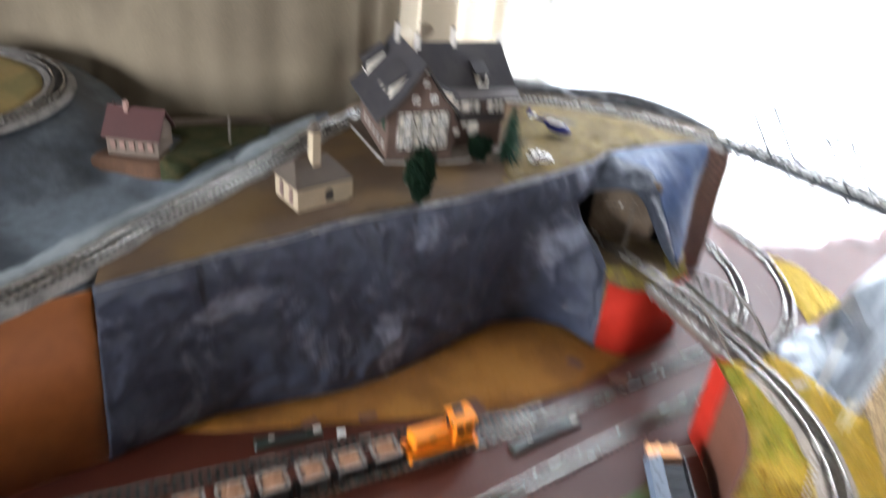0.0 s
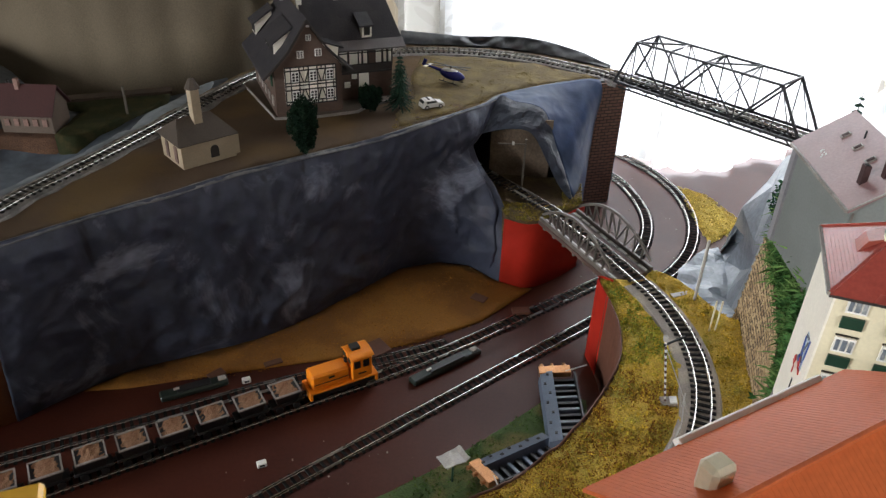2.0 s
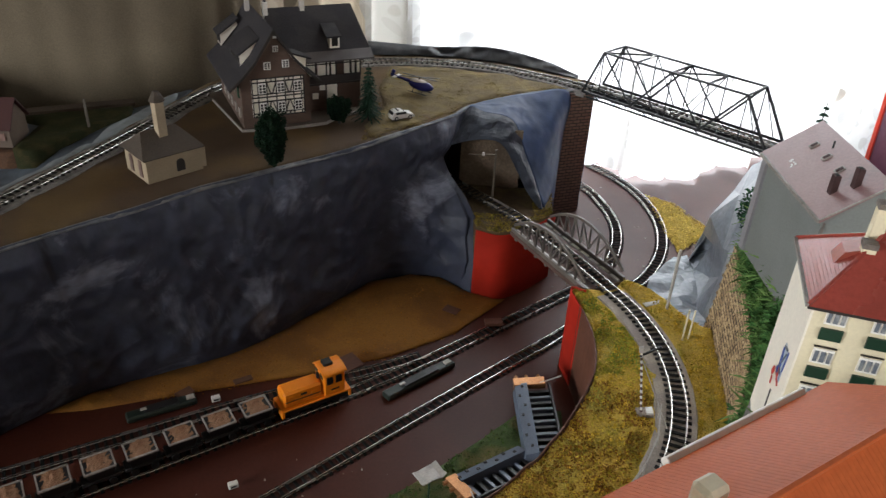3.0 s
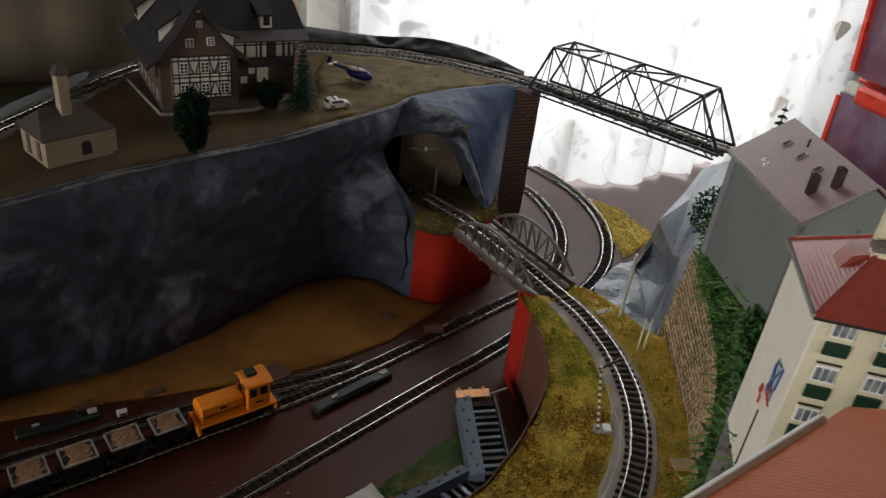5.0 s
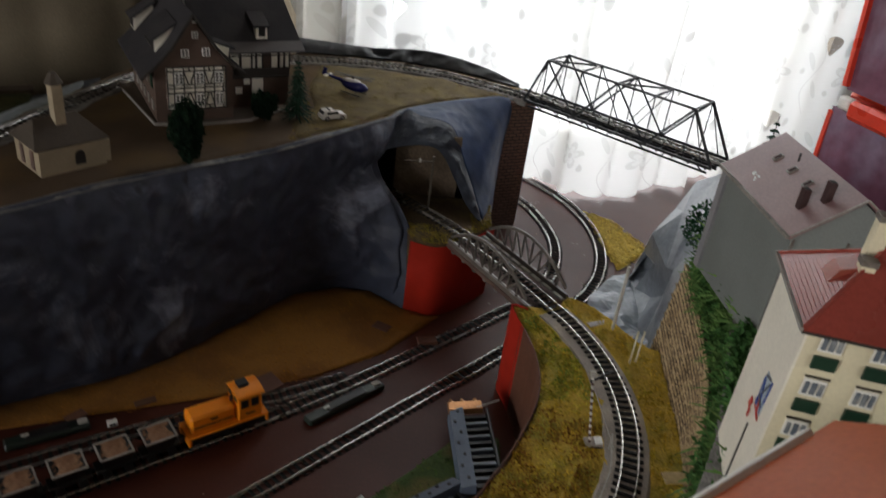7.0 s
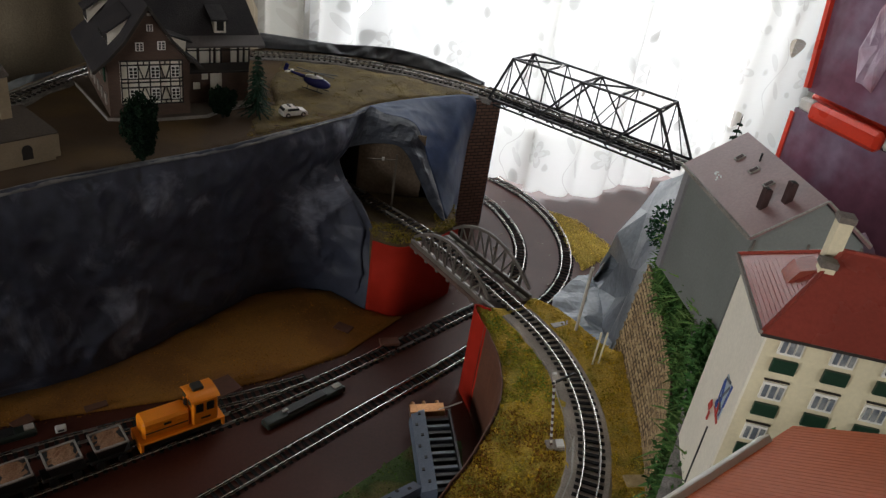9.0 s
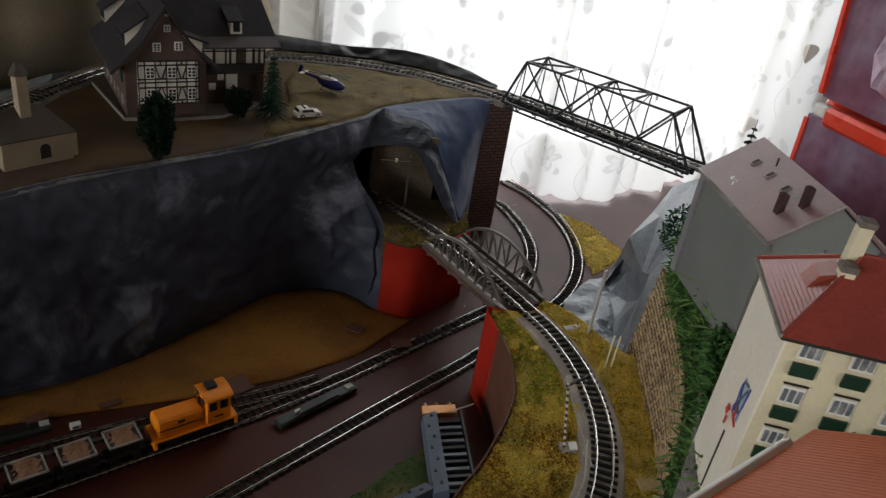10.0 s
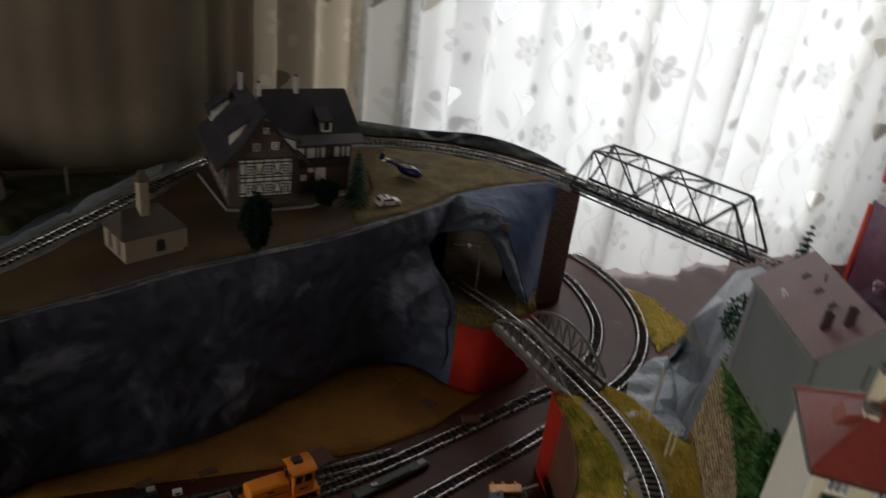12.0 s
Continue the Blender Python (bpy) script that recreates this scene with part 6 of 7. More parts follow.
def chapel():
    d = Vector((0.68, 0.73, 0)).normalized()
    o = Vector((0.104, 0.912, 0.1985))
    t = thing("chapel", frame2(o, d), "small white chapel with a brown-grey roof and turret", "chapel")
    L, W, h, r = 0.062, 0.05, 0.027, 0.020
    part("wall", loft(bmesh.new(), [[(x, y, z) for x, z in ((0, 0), (L, 0), (L, h), (0, h))] for y in (0, W)]), M_CHAPEL, t)
    e = 0.003
    c = [(-e, -e, h), (L + e, -e, h), (L + e, W + e, h), (-e, W + e, h)]
    ra, rb = (0.010, W / 2, h + r), (L - 0.014, W / 2, h + r)
    for q in ((c[0], c[1], rb, ra), (c[1], c[2], rb), (c[2], c[3], ra, rb), (c[3], c[0], ra)):
        bm = bmesh.new()
        bm.faces.new([bm.verts.new(p) for p in q])
        thicken(part("roof", bm, M_CHAPELROOF, t), 0.0016)
    part("turret", B((0.030, 0.020, h + r + 0.012), (0.010, 0.010, 0.040), bevel=0.0005), M_CHAPEL, t, "cream square turret")
    bm = bmesh.new()
    bmesh.ops.create_cone(bm, cap_ends=True, segments=8, radius1=0.0085, radius2=0.003, depth=0.010, matrix=Matrix.Translation((0.030, 0.020, h + r + 0.037)))
    part("turret_roof", bm, M_CHAPELROOF, t)
    for x, w2 in ((0.037, 0.009),):
        bm = bmesh.new()
        arch = [(x - w2 / 2, 0.006), (x + w2 / 2, 0.006)] + [(x + w2 / 2 * math.cos(a), 0.015 + w2 / 2 * math.sin(a)) for a in np.linspace(0, math.pi, 8)]
        loft(bm, [[(px, y, z) for px, z in arch] for y in (-0.0012, 0.001)])
        part("arched_window", bm, M_TIMBER, t, "dark arched window")
    for y in (0.014, 0.035):
        part("side_niche", B((-0.0004, y, 0.013), (0.001, 0.007, 0.018)), M_DECK, t)
    part("annex", B((L + 0.003, 0.012, 0.011), (0.008, 0.014, 0.022)), M_CHAPEL, t)


chapel()


def red_house():
    m = frame2((-0.177, 1.030, 0.170), Vector((0.995, 0.1, 0)))
    t = gable_house(m, 0.063, 0.046, 0.026, 0.026, "red_roofed_house", "small brown house with a dark red roof", mat("brown_house_render", (0.11, 0.078, 0.056), 0.75, var=0.15, fine=500, coarse=30, bump=0.08), M_DARKRED, 0.004, "house")
    for k in range(5):
        part("window", B((0.008 + 0.0115 * k, -0.0008, 0.014), (0.006, 0.0014, 0.009)), M_TOYBROWN, t)
    part("chimney", B((0.02, 0.02, 0.056), (0.005, 0.005, 0.014)), M_TOYBROWN, t)


red_house()
single("brown_yard", slab([(-0.192, 1.016), (-0.108, 1.020), (-0.085, 1.045), (-0.10, 1.10), (-0.20, 1.09)], lambda x, y: 0.1685 + 0.002 * nz(x, y, 1, 40), 0.13, 0.014), mat("rust_turf", (0.125, 0.060, 0.030), 0.95, var=0.35, fine=500, bump=0.6), "rusty brown yard round the red-roofed house", "ground", "structure", smooth=True)
for x, y, h in ((-0.198, 1.09, 0.05), (-0.050, 1.10, 0.048)):
    t = thing("pole", Matrix.Translation((x, y, 0.165)), "thin pole standing behind the valley", "pole")
    part("mast", tube(bmesh.new(), (0, 0, 0), (0, 0, h), 0.0016), M_TIMBER if x < -0.1 else M_POSTWOOD, t)


# ---- trees ----
def fir(x, y, z, h, r, label):
    t = thing("fir_tree", Matrix.Translation((x, y, z)), label, "tree", "fir trees")
    part("trunk", tube(bmesh.new(), (0, 0, 0), (0, 0, h), 0.0016, 6, 0.0004), M_TIMBER, t)
    bm = bmesh.new()
    tiers = 13
    for k in range(tiers):
        f = k / tiers
        zc, rr = h * (0.14 + 0.84 * f), r * (1 - f) ** 0.8 + 0.0012
        for a in np.arange(0, 6.28, 0.5):
            a2 = a + RNG.uniform(-0.2, 0.2) + 0.3 * k
            rl = rr * RNG.uniform(0.75, 1.1)
            tip = Vector((rl * math.cos(a2), rl * math.sin(a2), zc - rl * 0.35))
            base = Vector((0, 0, zc))
            s = Vector((-math.sin(a2), math.cos(a2), 0))
            for j in range(4):
                p, q = base.lerp(tip, j / 4), base.lerp(tip, (j + 1.4) / 4)
                w = 0.0028 * (1 - 0.15 * j)
                bm.faces.new([bm.verts.new(v) for v in (p, p.lerp(q, 0.5) + s * w, q + Vector((0, 0, -0.0012)), p.lerp(q, 0.5) - s * w)])
    part("crown", bm, M_FIR, t)


def bush_tree(x, y, z, h, r, label):
    t = thing("round_tree", Matrix.Translation((x, y, z)), label, "tree")
    bm = tube(bmesh.new(), (0, 0, 0), (0, 0, h * 0.55), 0.0018, 6, 0.001)
    for a in range(5):
        tube(bm, (0, 0, h * 0.35), (r * 0.6 * math.cos(a * 1.26), r * 0.6 * math.sin(a * 1.26), h * 0.7), 0.0008, 5, 0.0003)
    part("trunk", bm, M_TIMBER, t)
    bm = bmesh.new()
    for _ in range(8500):
        v = Vector((RNG.gauss(0, 1), RNG.gauss(0, 1), RNG.gauss(0, 1))).normalized() * RNG.random() ** 0.35
        w = 1 + 0.45 * noise.noise(v * 2.6 + Vector((x * 50, 0, 0)))
        taper = 0.62 + 0.38 * (v.z + 1) / 2 if v.z < 0.4 else 0.9
        p = Vector((v.x * r * w * taper, v.y * r * w * taper, h * 0.54 + v.z * h * 0.46 * w))
        a, b = Vector((RNG.gauss(0, 1), RNG.gauss(0, 1), RNG.gauss(0, 1))).normalized() * 0.0016, Vector((RNG.gauss(0, 1), RNG.gauss(0, 1), RNG.gauss(0, 1))).normalized() * 0.0013
        bm.faces.new([bm.verts.new(p - a), bm.verts.new(p + b), bm.verts.new(p + a), bm.verts.new(p - b)])
    part("crown", bm, M_BUSH, t)


bush_tree(0.219, 0.976, 0.197, 0.066, 0.019, "dark green round tree at the hill's edge")
fir(0.303, 1.128, 0.198, 0.075, 0.019, "dark green fir tree beside the inn")
bush_tree(0.268, 1.112, 0.198, 0.034, 0.017, "low dark bush before the inn")
fir(0.803, 1.0, 0.20, 0.107, 0.016, "dark fir top rising behind the grey block")


# ---- vehicles on the hill ----
def car():
    t = thing("white_car", Matrix.Translation((0.343, 1.139, 0.1995)) @ Matrix.Rotation(0.55, 4, 'Z'), "small white model car parked on the turf", "car")
    L, W = 0.031, 0.0135
    prof = [(-0.5, 0.10), (-0.5, 0.30), (-0.46, 0.36), (-0.42, 0.50), (-0.30, 0.56), (0.02, 0.55), (0.20, 0.38), (0.45, 0.31), (0.5, 0.22), (0.5, 0.10)]
    bm = loft(bmesh.new(), [[(x * L, y * W, z * 0.021) for x, z in prof] for y in (-0.5, -0.42, 0.42, 0.5)])
    part("body", bm, M_WHITE, t)
    for s in (-1, 1):
        part("side_window", B((-0.003, s * W * 0.5, 0.0092), (0.014, 0.0006, 0.0028)), M_BLACK, t)
        for x in (-0.0095, 0.0095):
            wl = part("wheel", tube(bmesh.new(), (x, s * W * 0.40, 0.0028), (x, s * W * 0.54, 0.0028), 0.0028, 12), M_BLACK, t)
            part("rim", tube(bmesh.new(), (x, s * W * 0.54, 0.0028), (x, s * W * 0.56, 0.0028), 0.0015, 10), M_PALE, wl)
    part("windscreen", B((0.0034, 0, 0.0096), (0.0048, W * 0.84, 0.0006), Matrix.Rotation(0.70, 3, 'Y')), M_BLACK, t)
    part("rear_window", B((-0.0142, 0, 0.0096), (0.0036, W * 0.8, 0.0006), Matrix.Rotation(-1.1, 3, 'Y')), M_BLACK, t)
    part("bumper", B((0.0157, 0, 0.0033), (0.001, W * 0.9, 0.0016)), M_BLACK, t)
    part("roof_bar", B((-0.006, 0, 0.0125), (0.0015, W * 0.7, 0.0012)), M_BLACK, t)


car()


def helicopter():
    t = thing("helicopter", Matrix.Translation((0.356, 1.238, 0.2005)) @ Matrix.Rotation(-0.55, 4, 'Z') @ Matrix.Diagonal((1.22, 1.15, 0.98, 1)), "small dark blue and white model helicopter standing on the turf", "helicopter")
    bm = bmesh.new()
    bmesh.ops.create_uvsphere(bm, u_segments=14, v_segments=10, radius=1.0, matrix=Matrix.Translation((0.004, 0, 0.0105)) @ Matrix.Diagonal((0.0175, 0.0068, 0.0075, 1)))
    part("fuselage", bm, M_HELI, t, "", True)
    bm = bmesh.new()
    bmesh.ops.create_uvsphere(bm, u_segments=12, v_segments=8, radius=1.0, matrix=Matrix.Translation((0.002, 0, 0.0145)) @ Matrix.Diagonal((0.013, 0.005, 0.0042, 1)))
    part("cabin_roof", bm, M_WHITE, t, "white cabin roof", True)
    part("tail_boom", tube(bmesh.new(), (-0.008, 0, 0.0125), (-0.036, 0, 0.0145), 0.0026, 8, 0.0012), M_HELI, t)
    part("tail_fin", B((-0.036, 0, 0.0175), (0.0042, 0.0012, 0.010), Matrix.Rotation(0.3, 3, 'Y')), M_HELI, t)
    part("tail_plane", B((-0.031, 0, 0.0145), (0.004, 0.014, 0.001)), M_WHITE, t)
    part("mast", tube(bmesh.new(), (0.002, 0, 0.016), (0.002, 0, 0.022), 0.0009), M_BLACK, t)
    for a in (0.05, 0.5):
        part("rotor_blade", B((0.002, 0, 0.0222), (0.046, 0.002, 0.0006), Matrix.Rotation(a, 3, 'Z')), M_BLACK, t)
    for s in (-1, 1):
        part("skid", tube(bmesh.new(), (-0.01, s * 0.006, 0.0008), (0.016, s * 0.006, 0.0008), 0.0006), M_BLACK, t)
        for x in (-0.004, 0.009):
            part("skid_strut", tube(bmesh.new(), (x, s * 0.006, 0.0008), (x, s * 0.0035, 0.006), 0.0005), M_BLACK, t)


helicopter()


# ---- train ----
def at_line(s):
    """Pose on the lower main track, s metres along it, facing its direction."""
    q = np.r_[0, np.cumsum(np.linalg.norm(np.diff(LINE_B, axis=0), axis=1))]
    p = [np.interp(s, q, LINE_B[:, k]) for k in range(3)]
    d = [np.interp(s, q, DIR_B[:, k]) for k in range(2)]
    return Matrix.Translation((p[0], p[1], p[2] + 0.0042)) @ Matrix.Rotation(math.atan2(d[1], d[0]), 4, 'Z')


def wheelset(t, xs, r, w=0.0065):
    for x in xs:
        for s in (-1, 1):
            part("wheel", tube(bmesh.new(), (x, s * (w - 0.0011), r), (x, s * (w + 0.0006), r), r, 14), M_BLACK, t)


def loco(m):
    t = thing("diesel_locomotive", m, "small bright orange shunting locomotive with a tall cab", "locomotive")
    part("chassis", B((0, 0, 0.0085), (0.066, 0.019, 0.006), bevel=0.0008), M_BLACK, t)
    wheelset(t, (-0.021, 0, 0.021), 0.0045)
    part("running_board", B((0, 0, 0.0125), (0.070, 0.0215, 0.0022), bevel=0.0005), M_LOCO, t)
    part("bonnet", B((-0.0125, 0, 0.0215), (0.038, 0.0165, 0.0165), bevel=0.002), M_LOCO, t)
    part("skirt", B((-0.0335, 0, 0.009), (0.003, 0.0215, 0.0085), bevel=0.0006), M_LOCO, t)
    part("skirt", B((0.0335, 0, 0.009), (0.003, 0.0215, 0.0085), bevel=0.0006), M_LOCO, t)
    cab = part("cab", B((0.0185, 0, 0.0255), (0.0215, 0.0205, 0.0245), bevel=0.0012), M_LOCO, t)
    bm = loft(bmesh.new(), [[(x, 0.0115 * math.sin(a), 0.0365 + 0.0035 * math.cos(a)) for a in np.linspace(-1.45, 1.45, 9)] for x in (0.0065, 0.0305)], closed=False, caps=False)
    thicken(part("cab_roof", bm, M_LOCO, cab), 0.001)
    part("exhaust_box", B((0.0165, 0.002, 0.0415), (0.009, 0.0085, 0.003), bevel=0.0005), M_BLACK, cab)
    for s in (-1, 1):
        for x in (0.0225, 0.0135):
            part("cab_window", B((x, s * 0.0103, 0.030), (0.0062, 0.0008, 0.0078)), M_BLACK, cab)
        part("front_window", B((0.0294, s * 0.0048, 0.031), (0.0008, 0.0066, 0.0062)), M_BLACK, cab)
        part("rear_window", B((0.0076, s * 0.0055, 0.0335), (0.0008, 0.0050, 0.0045)), M_BLACK, cab)
        part("grab_rail", tube(bmesh.new(), (-0.030, s * 0.0095, 0.021), (0.004, s * 0.0095, 0.021), 0.0004), M_BLACK, t)
        for k in range(4):
            part("louvre", B((-0.026 + 0.008 * k, s * 0.0084, 0.0205), (0.005, 0.0005, 0.007)), M_LOCO, t)
        part("step", B((0.029, s * 0.0105, 0.006), (0.006, 0.002, 0.001)), M_BLACK, t)
    part("stack", tube(bmesh.new(), (0.006, 0, 0.029), (0.006, 0, 0.034), 0.0016, 8), M_BLACK, t)
    part("plate_bar", B((0.0185, -0.0105, 0.0195), (0.008, 0.0004, 0.0014)), M_BLACK, t)
    part("plate_bar", B((-0.012, -0.0086, 0.0245), (0.006, 0.0004, 0.002)), M_BLACK, t)
    for s in (-1, 1):
        part("coupling", B((s * 0.037, 0, 0.0085), (0.006, 0.004, 0.0015)), M_BLACK, t)


def wagon(m):
    t = thing("tub_wagon", m, "short dark tub wagon with a pale rim and brown gravel load", "wagon", "tub wagons behind the locomotive")
    part("chassis", B((0, 0, 0.0075), (0.034, 0.012, 0.004), bevel=0.0006), M_BLACK, t)
    wheelset(t, (-0.009, 0.009), 0.0038)
    bm = loft(bmesh.new(), [[(sx * a, sy * b, z) for sx, sy in ((-1, -1), (1, -1), (1, 1), (-1, 1))] for a, b, z in ((0.0105, 0.0060, 0.0095), (0.0135, 0.0095, 0.0225))])
    part("tub", bm, M_BLACK, t)
    for sx in (-1, 1):
        part("rim", B((sx * 0.0132, 0, 0.0228), (0.0015, 0.0205, 0.0016)), M_RIMGREY, t, "pale tub rim")
        part("rim", B((0, sx * 0.0096, 0.0228), (0.0279, 0.0015, 0.0016)), M_RIMGREY, t, "pale tub rim")
    bm = bmesh.new()
    bmesh.ops.create_grid(bm, x_segments=10, y_segments=8, size=1.0, matrix=Matrix.Translation((0, 0, 0.0222)) @ Matrix.Diagonal((0.0126, 0.009, 1, 1)))
    for v in bm.verts:
        v.co.z += 0.0009 * noise.noise(v.co * 420 + Vector((m.translation.x * 90, 0, 0))) + 0.0012 * (1 - abs(v.co.x) / 0.0126)
    part("load", bm, M_LOAD, t)
    part("coupling", B((-0.0187, 0, 0.0075), (0.0034, 0.003, 0.0014)), M_BLACK, t)


q = np.r_[0, np.cumsum(np.linalg.norm(np.diff(LINE_B, axis=0), axis=1))]
S_LOCO = float(np.interp(0.288, LINE_B[:, 0][:200], q[:200]))
loco(at_line(S_LOCO) @ Matrix.Diagonal((1.1, 1.18, 1.16, 1)))
for k in range(11):
    wagon(at_line(S_LOCO - 0.061 - 0.0372 * k) @ Matrix.Diagonal((1.0, 1.15, 1.08, 1)))


# ---- turnout motors and lineside things ----
def motor(x, y, a, L=0.085):
    t = thing("turnout_motor", Matrix.Translation((x, y, 0.0004)) @ Matrix.Rotation(a, 4, 'Z'), "flat dark green turnout motor beside the track", "turnout motor")
    part("housing", B((0, 0, 0.0035), (L, 0.013, 0.007), bevel=0.0015), M_MOTOR, t)
    part("cover", B((0, 0, 0.0078), (L * 0.5, 0.010, 0.002), bevel=0.0006), M_BLACK, t)
    part("lever_plate", B((L * 0.42, 0, 0.0078), (0.008, 0.006, 0.0018)), M_PALE, t, "pale switching lever plate")
    part("lever_plate", B((-L * 0.25, 0.0, 0.0092), (0.006, 0.003, 0.0012)), M_PALE, t)


motor(0.396, 0.865, 0.76, 0.095)
motor(0.135, 0.790, 0.55, 0.07)


def small_box(x, y, z, label):
    t = thing("lineside_box", Matrix.Translation((x, y, z)) @ Matrix.Rotation(0.5, 4, 'Z'), label, "lineside box")
    part("body", B((0, 0, 0.0025), (0.009, 0.006, 0.005), bevel=0.0005), M_WHITE, t)
    part("mark", B((0, -0.0031, 0.0027), (0.005, 0.0006, 0.0018)), M_BLACK, t)


small_box(0.185, 0.810, 0.0015, "tiny white lineside box at the turnout")
small_box(0.236, 0.699, 0.0005, "tiny white lineside box by the siding")


def signal():
    t = thing("post_signal", Matrix.Translation((0.600, 0.716, arc_z(0.600, 0.716) - 0.003)) @ Matrix.Rotation(-0.17, 4, 'Y'), "black and white banded signal post beside the raised track", "signal")
    part("base", B((0.0, 0, 0.0015), (0.014, 0.012, 0.005), bevel=0.0005), M_BED, t)
    part("base_cap", B((0.004, 0, 0.0045), (0.006, 0.008, 0.002)), M_WHITE, t)
    for k in range(20):
        part("band", B((-0.003, 0, 0.005 + 0.0032 * k), (0.0017, 0.0017, 0.0032)), M_WHITE if k % 2 else M_DECK, t)
    part("arm", B((0.005, 0.004, 0.066), (0.022, 0.0012, 0.0016), Matrix.Rotation(0.5, 3, 'Z')), M_IRON, t)
    part("head", B((-0.003, 0, 0.072), (0.0036, 0.0026, 0.005)), M_PALE, t)
    part("stay", beam(bmesh.new(), (-0.002, 0, 0.06), (0.016, -0.02, 0.0), 0.0006), M_PALE, t)


signal()


def post(x, y, z, h, r, material, label):
    t = thing("post", Matrix.Translation((x, y, z)), label, "post")
    part("mast", tube(bmesh.new(), (0, 0, 0), (0, 0, h), r), material, t)
    return t


post(0.652, 0.885, 0.098, 0.082, 0.0016, M_PALE, "thin pale wooden post by the foil rock")
p1 = post(0.657, 0.832, 0.100, 0.044, 0.0009, M_CREAM, "pair of thin cream wire stakes")
part("second_mast", tube(bmesh.new(), (0.006, 0.002, 0), (0.0065, 0.002, 0.043), 0.0009), M_CREAM, p1)
part("cross_wire", tube(bmesh.new(), (0, 0, 0.002), (0.006, 0.002, 0.002), 0.0007), M_CREAM, p1)
t = thing("footbridge_plate", Matrix.Translation((0.640, 0.897, 0.1035)) @ Matrix.Rotation(0.4, 4, 'Z'), "small pale plate lying beside the raised track", "plate")
part("plate", B((0, 0, 0.001), (0.022, 0.007, 0.002), bevel=0.0004), M_PALE, t)
t = thing("footbridge_plate", Matrix.Translation((0.652, 0.672, 0.126)) @ Matrix.Rotation(0.1, 4, 'Z'), "small ochre plate lying beside the raised track", "plate")
part("plate", B((0, 0, 0.001), (0.022, 0.011, 0.002), bevel=0.0004), mat("ochre_card", (0.45, 0.33, 0.15), 0.7, var=0.2), t)
# pale wire railing inside the curve
rl = thing("wire_railing", Matrix.Translation((0, 0, 0)), "thin pale wire railing inside the raised curve", "railing")
pts = [(0.6125, 0.70, 0.128), (0.604, 0.665, 0.129), (0.588, 0.632, 0.130), (0.568, 0.602, 0.131)]
for k, (a, b) in enumerate(zip(pts, pts[1:])):
    for h in (0.006, 0.010):
        part("wire", beam(bmesh.new(), (a[0] - 0.006, a[1], a[2] + h), (b[0] - 0.006, b[1], b[2] + h), 0.0007), M_PALE, rl)
for p in pts:
    part("stake", beam(bmesh.new(), (p[0] - 0.006, p[1], p[2] - 0.004), (p[0] - 0.006, p[1], p[2] + 0.011), 0.001), M_PALE, rl)


# ---- derelict wagon shells lying by the embankment ----
def wreck(m, label, L=0.10, slats=11):
    t = thing("wagon_shell", m, label, "wagon shell", "old wagon shells")
    bm = loft(bmesh.new(), [[(x, y, z) for y, z in ((-0.019, 0.0), (-0.004, 0.004), (-0.004, 0.016), (-0.017, 0.013))] for x in (0, L)])
    part("side_panel", bm, M_WRECK, t, "blue-grey shell side")
    part("floor", B((L / 2, 0.008, 0.002), (L, 0.024, 0.003)), M_BLACK, t)
    for k in range(slats):
        part("slat", B((L * (k + 0.6) / (slats + 0.4), 0.008, 0.006), (L / slats * 0.42, 0.022, 0.005), bevel=0.0004), M_WRECK if k % 2 else M_BLACK, t)
    part("far_side", B((L / 2, 0.020, 0.008), (L, 0.002, 0.012)), M_BLACK, t)
    for k in range(7):
        part("rivet_hole", B((0.01 + L * 0.85 * k / 6, -0.0115 + 0.002 * (-1) ** k, 0.0152), (0.0028, 0.0026, 0.0012)), M_BLACK, t)
    part("end_fitting", B((L + 0.004, -0.001, 0.011), (0.012, 0.034, 0.007), bevel=0.0006), M_COPPER, t, "copper coloured end fittings")
    for s in (-0.014, -0.003, 0.010):
        part("buffer", tube(bmesh.new(), (L + 0.009, s, 0.012), (L + 0.014, s, 0.012), 0.0022, 8), M_COPPER, t)
    part("hook", tube(bmesh.new(), (L, 0.010, 0.014), (L + 0.008, 0.034, 0.015), 0.0008), M_PALE, t)


wreck(Matrix.Translation((0.526, 0.746, 0.012)) @ Matrix.Rotation(1.66, 4, 'Z') @ Matrix.Rotation(-0.10, 4, 'X') @ Matrix.Diagonal((1, -1, 1, 1)), "blue-grey wagon shell with slatted roof lying askew")
wreck(Matrix.Translation((0.512, 0.746, 0.008)) @ Matrix.Rotation(0.63 + math.pi, 4, 'Z') @ Matrix.Rotation(0.15, 4, 'X'), "blue-grey wagon shell lying behind the other", 0.075, 8)


def bench_sign(x, y):
    t = thing("notice_board", Matrix.Translation((x, y, 0.003)) @ Matrix.Rotation(0.7, 4, 'Z'), "crumpled pale notice board on a green post", "notice board")
    part("post", tube(bmesh.new(), (0, 0, 0), (0, 0, 0.03), 0.001), M_SHUTTER, t)
    bm = bmesh.new()
    bmesh.ops.create_grid(bm, x_segments=5, y_segments=4, size=1.0, matrix=Matrix.Translation((0, 0, 0.031)) @ Matrix.Diagonal((0.013, 0.009, 1, 1)))
    for v in bm.verts:
        v.co.z += 0.003 * noise.noise(v.co * 180)
    thicken(part("board", bm, M_PALE, t), 0.001)


bench_sign(0.418, 0.702)

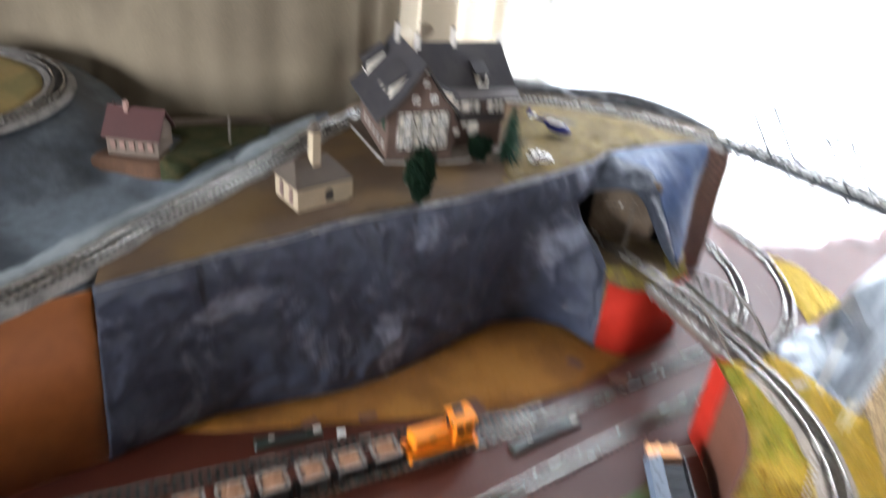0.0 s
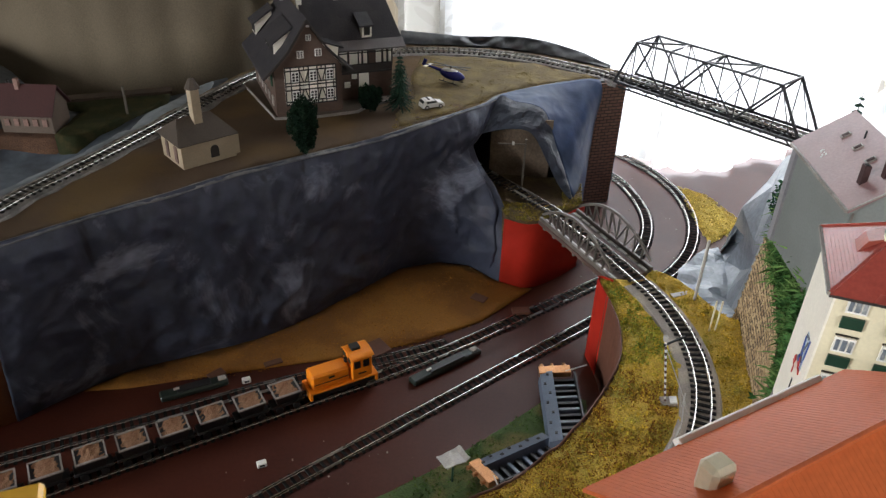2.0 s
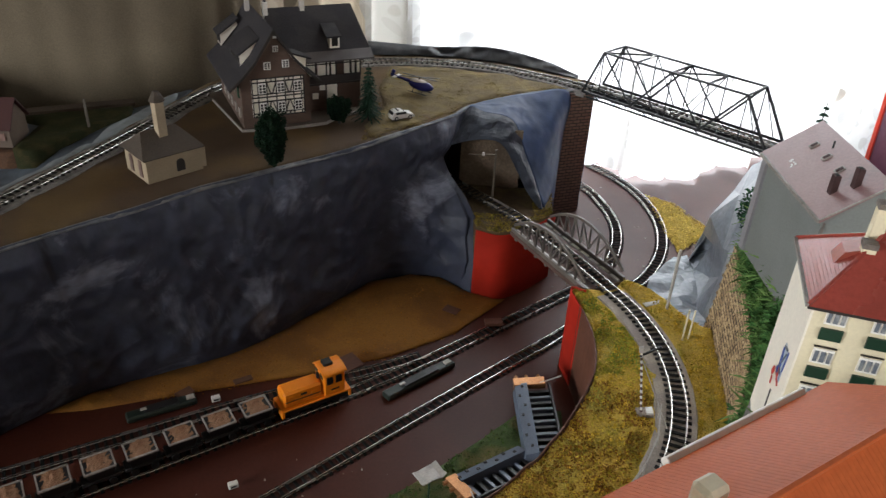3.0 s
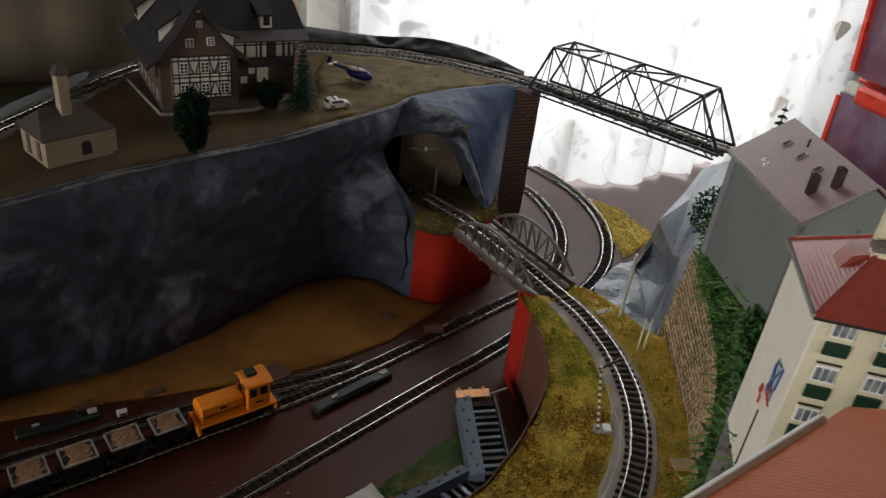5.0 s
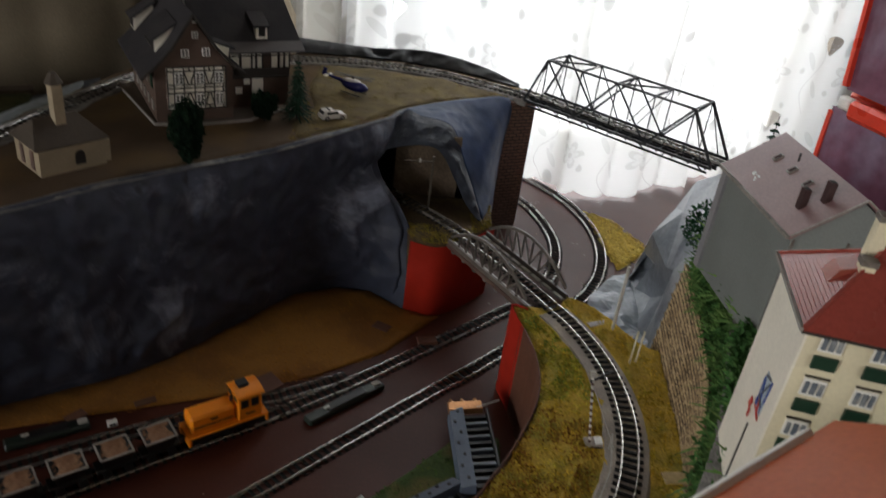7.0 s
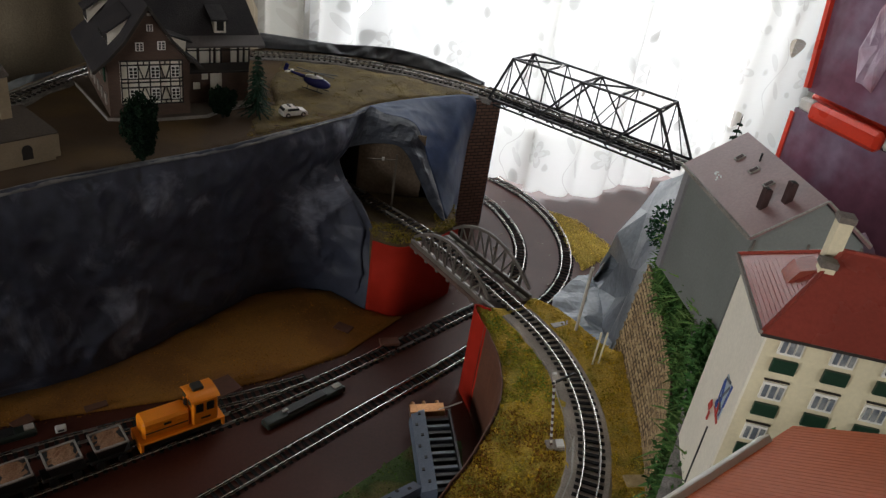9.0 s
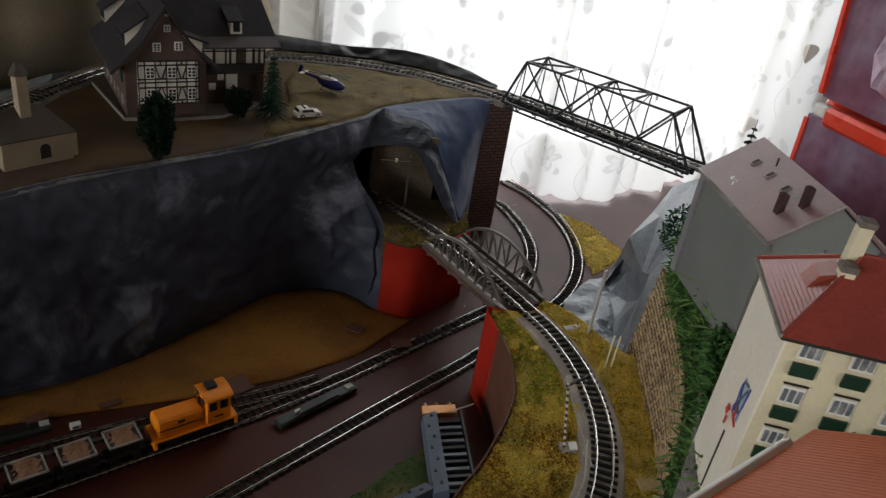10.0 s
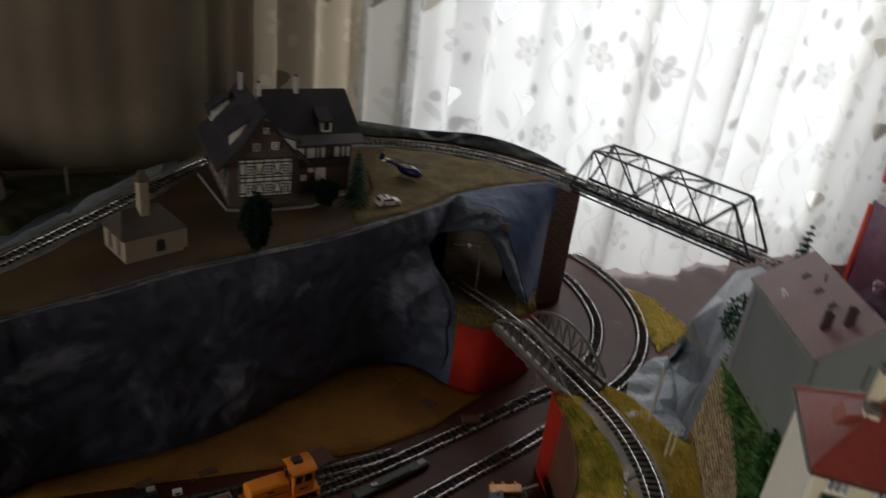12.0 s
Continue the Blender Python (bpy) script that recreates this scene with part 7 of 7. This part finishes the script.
# ---- big plastic boxes by the window ----
def storage_box(z, h, label, upper):
    t = thing("storage_box", Matrix.Translation((0.978, 1.20, z)) @ Matrix.Rotation(-1.255, 4, 'Z'), label, "plastic box", "stacked plastic boxes")
    w, d = 0.36, 0.24
    flare = 0.034 if upper else 0.010
    part("body", loft(bmesh.new(), [[(px, py, pz) for px, py in ((-k, 0), (w + k, 0), (w + k, d + k), (-k, d + k))] for k, pz in ((0.0, 0), (flare * 0.5, h / 2), (flare, h))]), M_BOXDARK, t, "plum see-through side")
    part("lid_rim", B((w / 2, d / 2 + 0.02, h + 0.012), (w + 2 * flare - 0.004, d + 0.012, 0.024), bevel=0.006), M_BOXRED, t, "bright red lid rim")
    for s in (0.014, 0.146):
        part("clip", B((s, -0.006, h + 0.012), (0.022, 0.013, 0.016), bevel=0.003), M_WHITE, t, "white clip")
    part("handle_bar", B((0.080, -0.012, h + 0.010), (0.108, 0.015, 0.024), bevel=0.005), M_BOXRED, t, "red handle bar")
    for s in (-1, 1):
        x0, x1 = (0.0, -flare) if s < 0 else (w, w + flare)
        part("corner_edge", beam(bmesh.new(), (x0, -0.001, 0.004), (x1, -0.001, h * 0.98), 0.012 if upper else 0.003, 0.006), M_BOXRED, t, "red corner edge")
    packs = ((0.075, 0.30, 0.05, 0.40), (0.125, 0.62, 0.07, 0.36), (0.045, 0.72, 0.03, 0.2)) if upper else ((0.075, 0.30, 0.085, 0.30), (0.16, 0.45, 0.08, 0.4), (0.05, 0.62, 0.02, 0.10))
    for k, (sx, sz, ww, hh) in enumerate(packs):
        bm = bmesh.new()
        r = random.Random(41 + k + 7 * upper)
        lobes = [1 + r.uniform(-0.22, 0.22) for _ in range(11)]
        loft(bm, [[(sx + ww / 2 * math.cos(a) * q * lobes[i], -0.0006 - 0.003 * p * (1 + 0.5 * math.sin(5 * a)), h * (sz + hh / 2 * math.sin(a) * q * lobes[-i])) for i, a in enumerate(np.linspace(0, 2 * math.pi, 11, endpoint=False))] for q, p in ((1.0, 0.0), (0.9, 0.5), (0.5, 1.0), (0.15, 0.6))])
        part("inner_pack", bm, M_MILKY, t, "milky crumpled packet inside")
    part("inner_toy", B((0.112, -0.001, h * (0.45 if upper else 0.12)), (0.03, 0.003, 0.05 if upper else 0.03), Matrix.Rotation(0.4, 3, 'Y'), 0.001), mat("faded_red_packet", (0.50, 0.12, 0.11) if upper else (0.70, 0.28, 0.12), 0.5, var=0.2, fine=90, coarse=40), t, "faded red packet inside")


storage_box(0.0, 0.262, "dark plum plastic box with a red rim standing by the window", False)
storage_box(0.288, 0.27, "see-through plum plastic box stacked on another", True)


# ---- toy lorry with tray in the foreground ----
def toy():
    hgt = 0.395
    base = thing("wooden_stand", Matrix.Translation((0.345, 0.235, 0.0)), "tall plain wooden stand under the toy platform", "stand")
    part("block", B((0, 0.0, hgt / 2), (0.12, 0.11, hgt), bevel=0.002), M_BROWN, base)
    t = thing("toy_platform", Matrix.Translation((0.325, 0.247, hgt)) @ Matrix.Rotation(0.42, 4, 'Z'), "grey toy platform with red railings and a yellow-roofed brown cabin", "toy")
    part("tray", B((0.0075, 0.013, 0.010), (0.056, 0.086, 0.020), bevel=0.001), M_TRAY, t, "grey tray floor")
    for x, y, sx, sy in ((-0.0195, 0.013, 0.0025, 0.086), (0.0075, 0.0548, 0.056, 0.0025)):
        part("railing", B((x, y, 0.0265), (sx, sy, 0.003)), M_BOXRED, t, "red railing")
        part("railing", B((x, y, 0.0215), (sx, sy, 0.002)), M_BOXRED, t, "red railing")
        for k in range(8):
            f = (k + 0.5) / 8 - 0.5
            part("baluster", B((x + (0 if sx < sy else f * sx), y + (f * sy if sx < sy else 0), 0.0235), (0.0022, 0.0022, 0.008)), M_BOXRED, t)
    part("cabin", B((0.0436, 0.0127, 0.028), (0.0150, 0.032, 0.055), bevel=0.001), M_TOYBROWN, t, "brown cabin")
    rf = part("cabin_roof", B((0.044, 0.0127, 0.057), (0.018, 0.0376, 0.003), Matrix.Rotation(0.05, 3, 'Z'), 0.0008), M_YELLOW, t, "yellow flat roof")
    part("roof_knob", tube(bmesh.new(), (0.0445, 0.0105, 0.0584), (0.0445, 0.0105, 0.0598), 0.0046, 14), M_WHITE, rf)
    part("knob_centre", tube(bmesh.new(), (0.0445, 0.0105, 0.0597), (0.0445, 0.0105, 0.0602), 0.0018, 10), M_TRAY, rf)
    part("hatch", B((0.0252, 0.0235, 0.0325), (0.0155, 0.017, 0.026), bevel=0.001), M_TRAY, t)
    part("hatch_mark", B((0.0252, 0.0146, 0.037), (0.011, 0.001, 0.007)), mat("coral_plastic", (0.7, 0.16, 0.12), 0.4), t, "coral red plate")
    part("white_pipe", tube(bmesh.new(), (0.008, 0.033, 0.0435), (0.033, 0.0335, 0.0475), 0.0032, 10), M_WHITE, t)
    bm = bmesh.new()
    rings = []
    for f, rr in ((-0.2, 0.001), (-0.17, 0.004), (-0.08, 0.0075), (0.1, 0.0088), (0.4, 0.0078), (0.7, 0.0062), (0.95, 0.005), (1.08, 0.003), (1.12, 0.0008)):
        rings.append([(-0.006 + 0.018 * f, 0.034 + 0.8 * rr * math.cos(a), 0.049 - 0.003 * f + 0.7 * rr * math.sin(a) + 0.0012 * math.sin(19 * f + a)) for a in np.linspace(0, 2 * math.pi, 14, endpoint=False)])
    loft(bm, rings)
    part("white_bag", bm, M_WHITE, t, "white rounded bag", True)
    for a, b in (((-0.007, 0.032, 0.047), (-0.009, 0.020, 0.0195)), ((0.004, 0.032, 0.045), (-0.004, 0.016, 0.0195))):
        part("leg", tube(bmesh.new(), a, b, 0.0016, 6), M_WHITE, t)


toy()
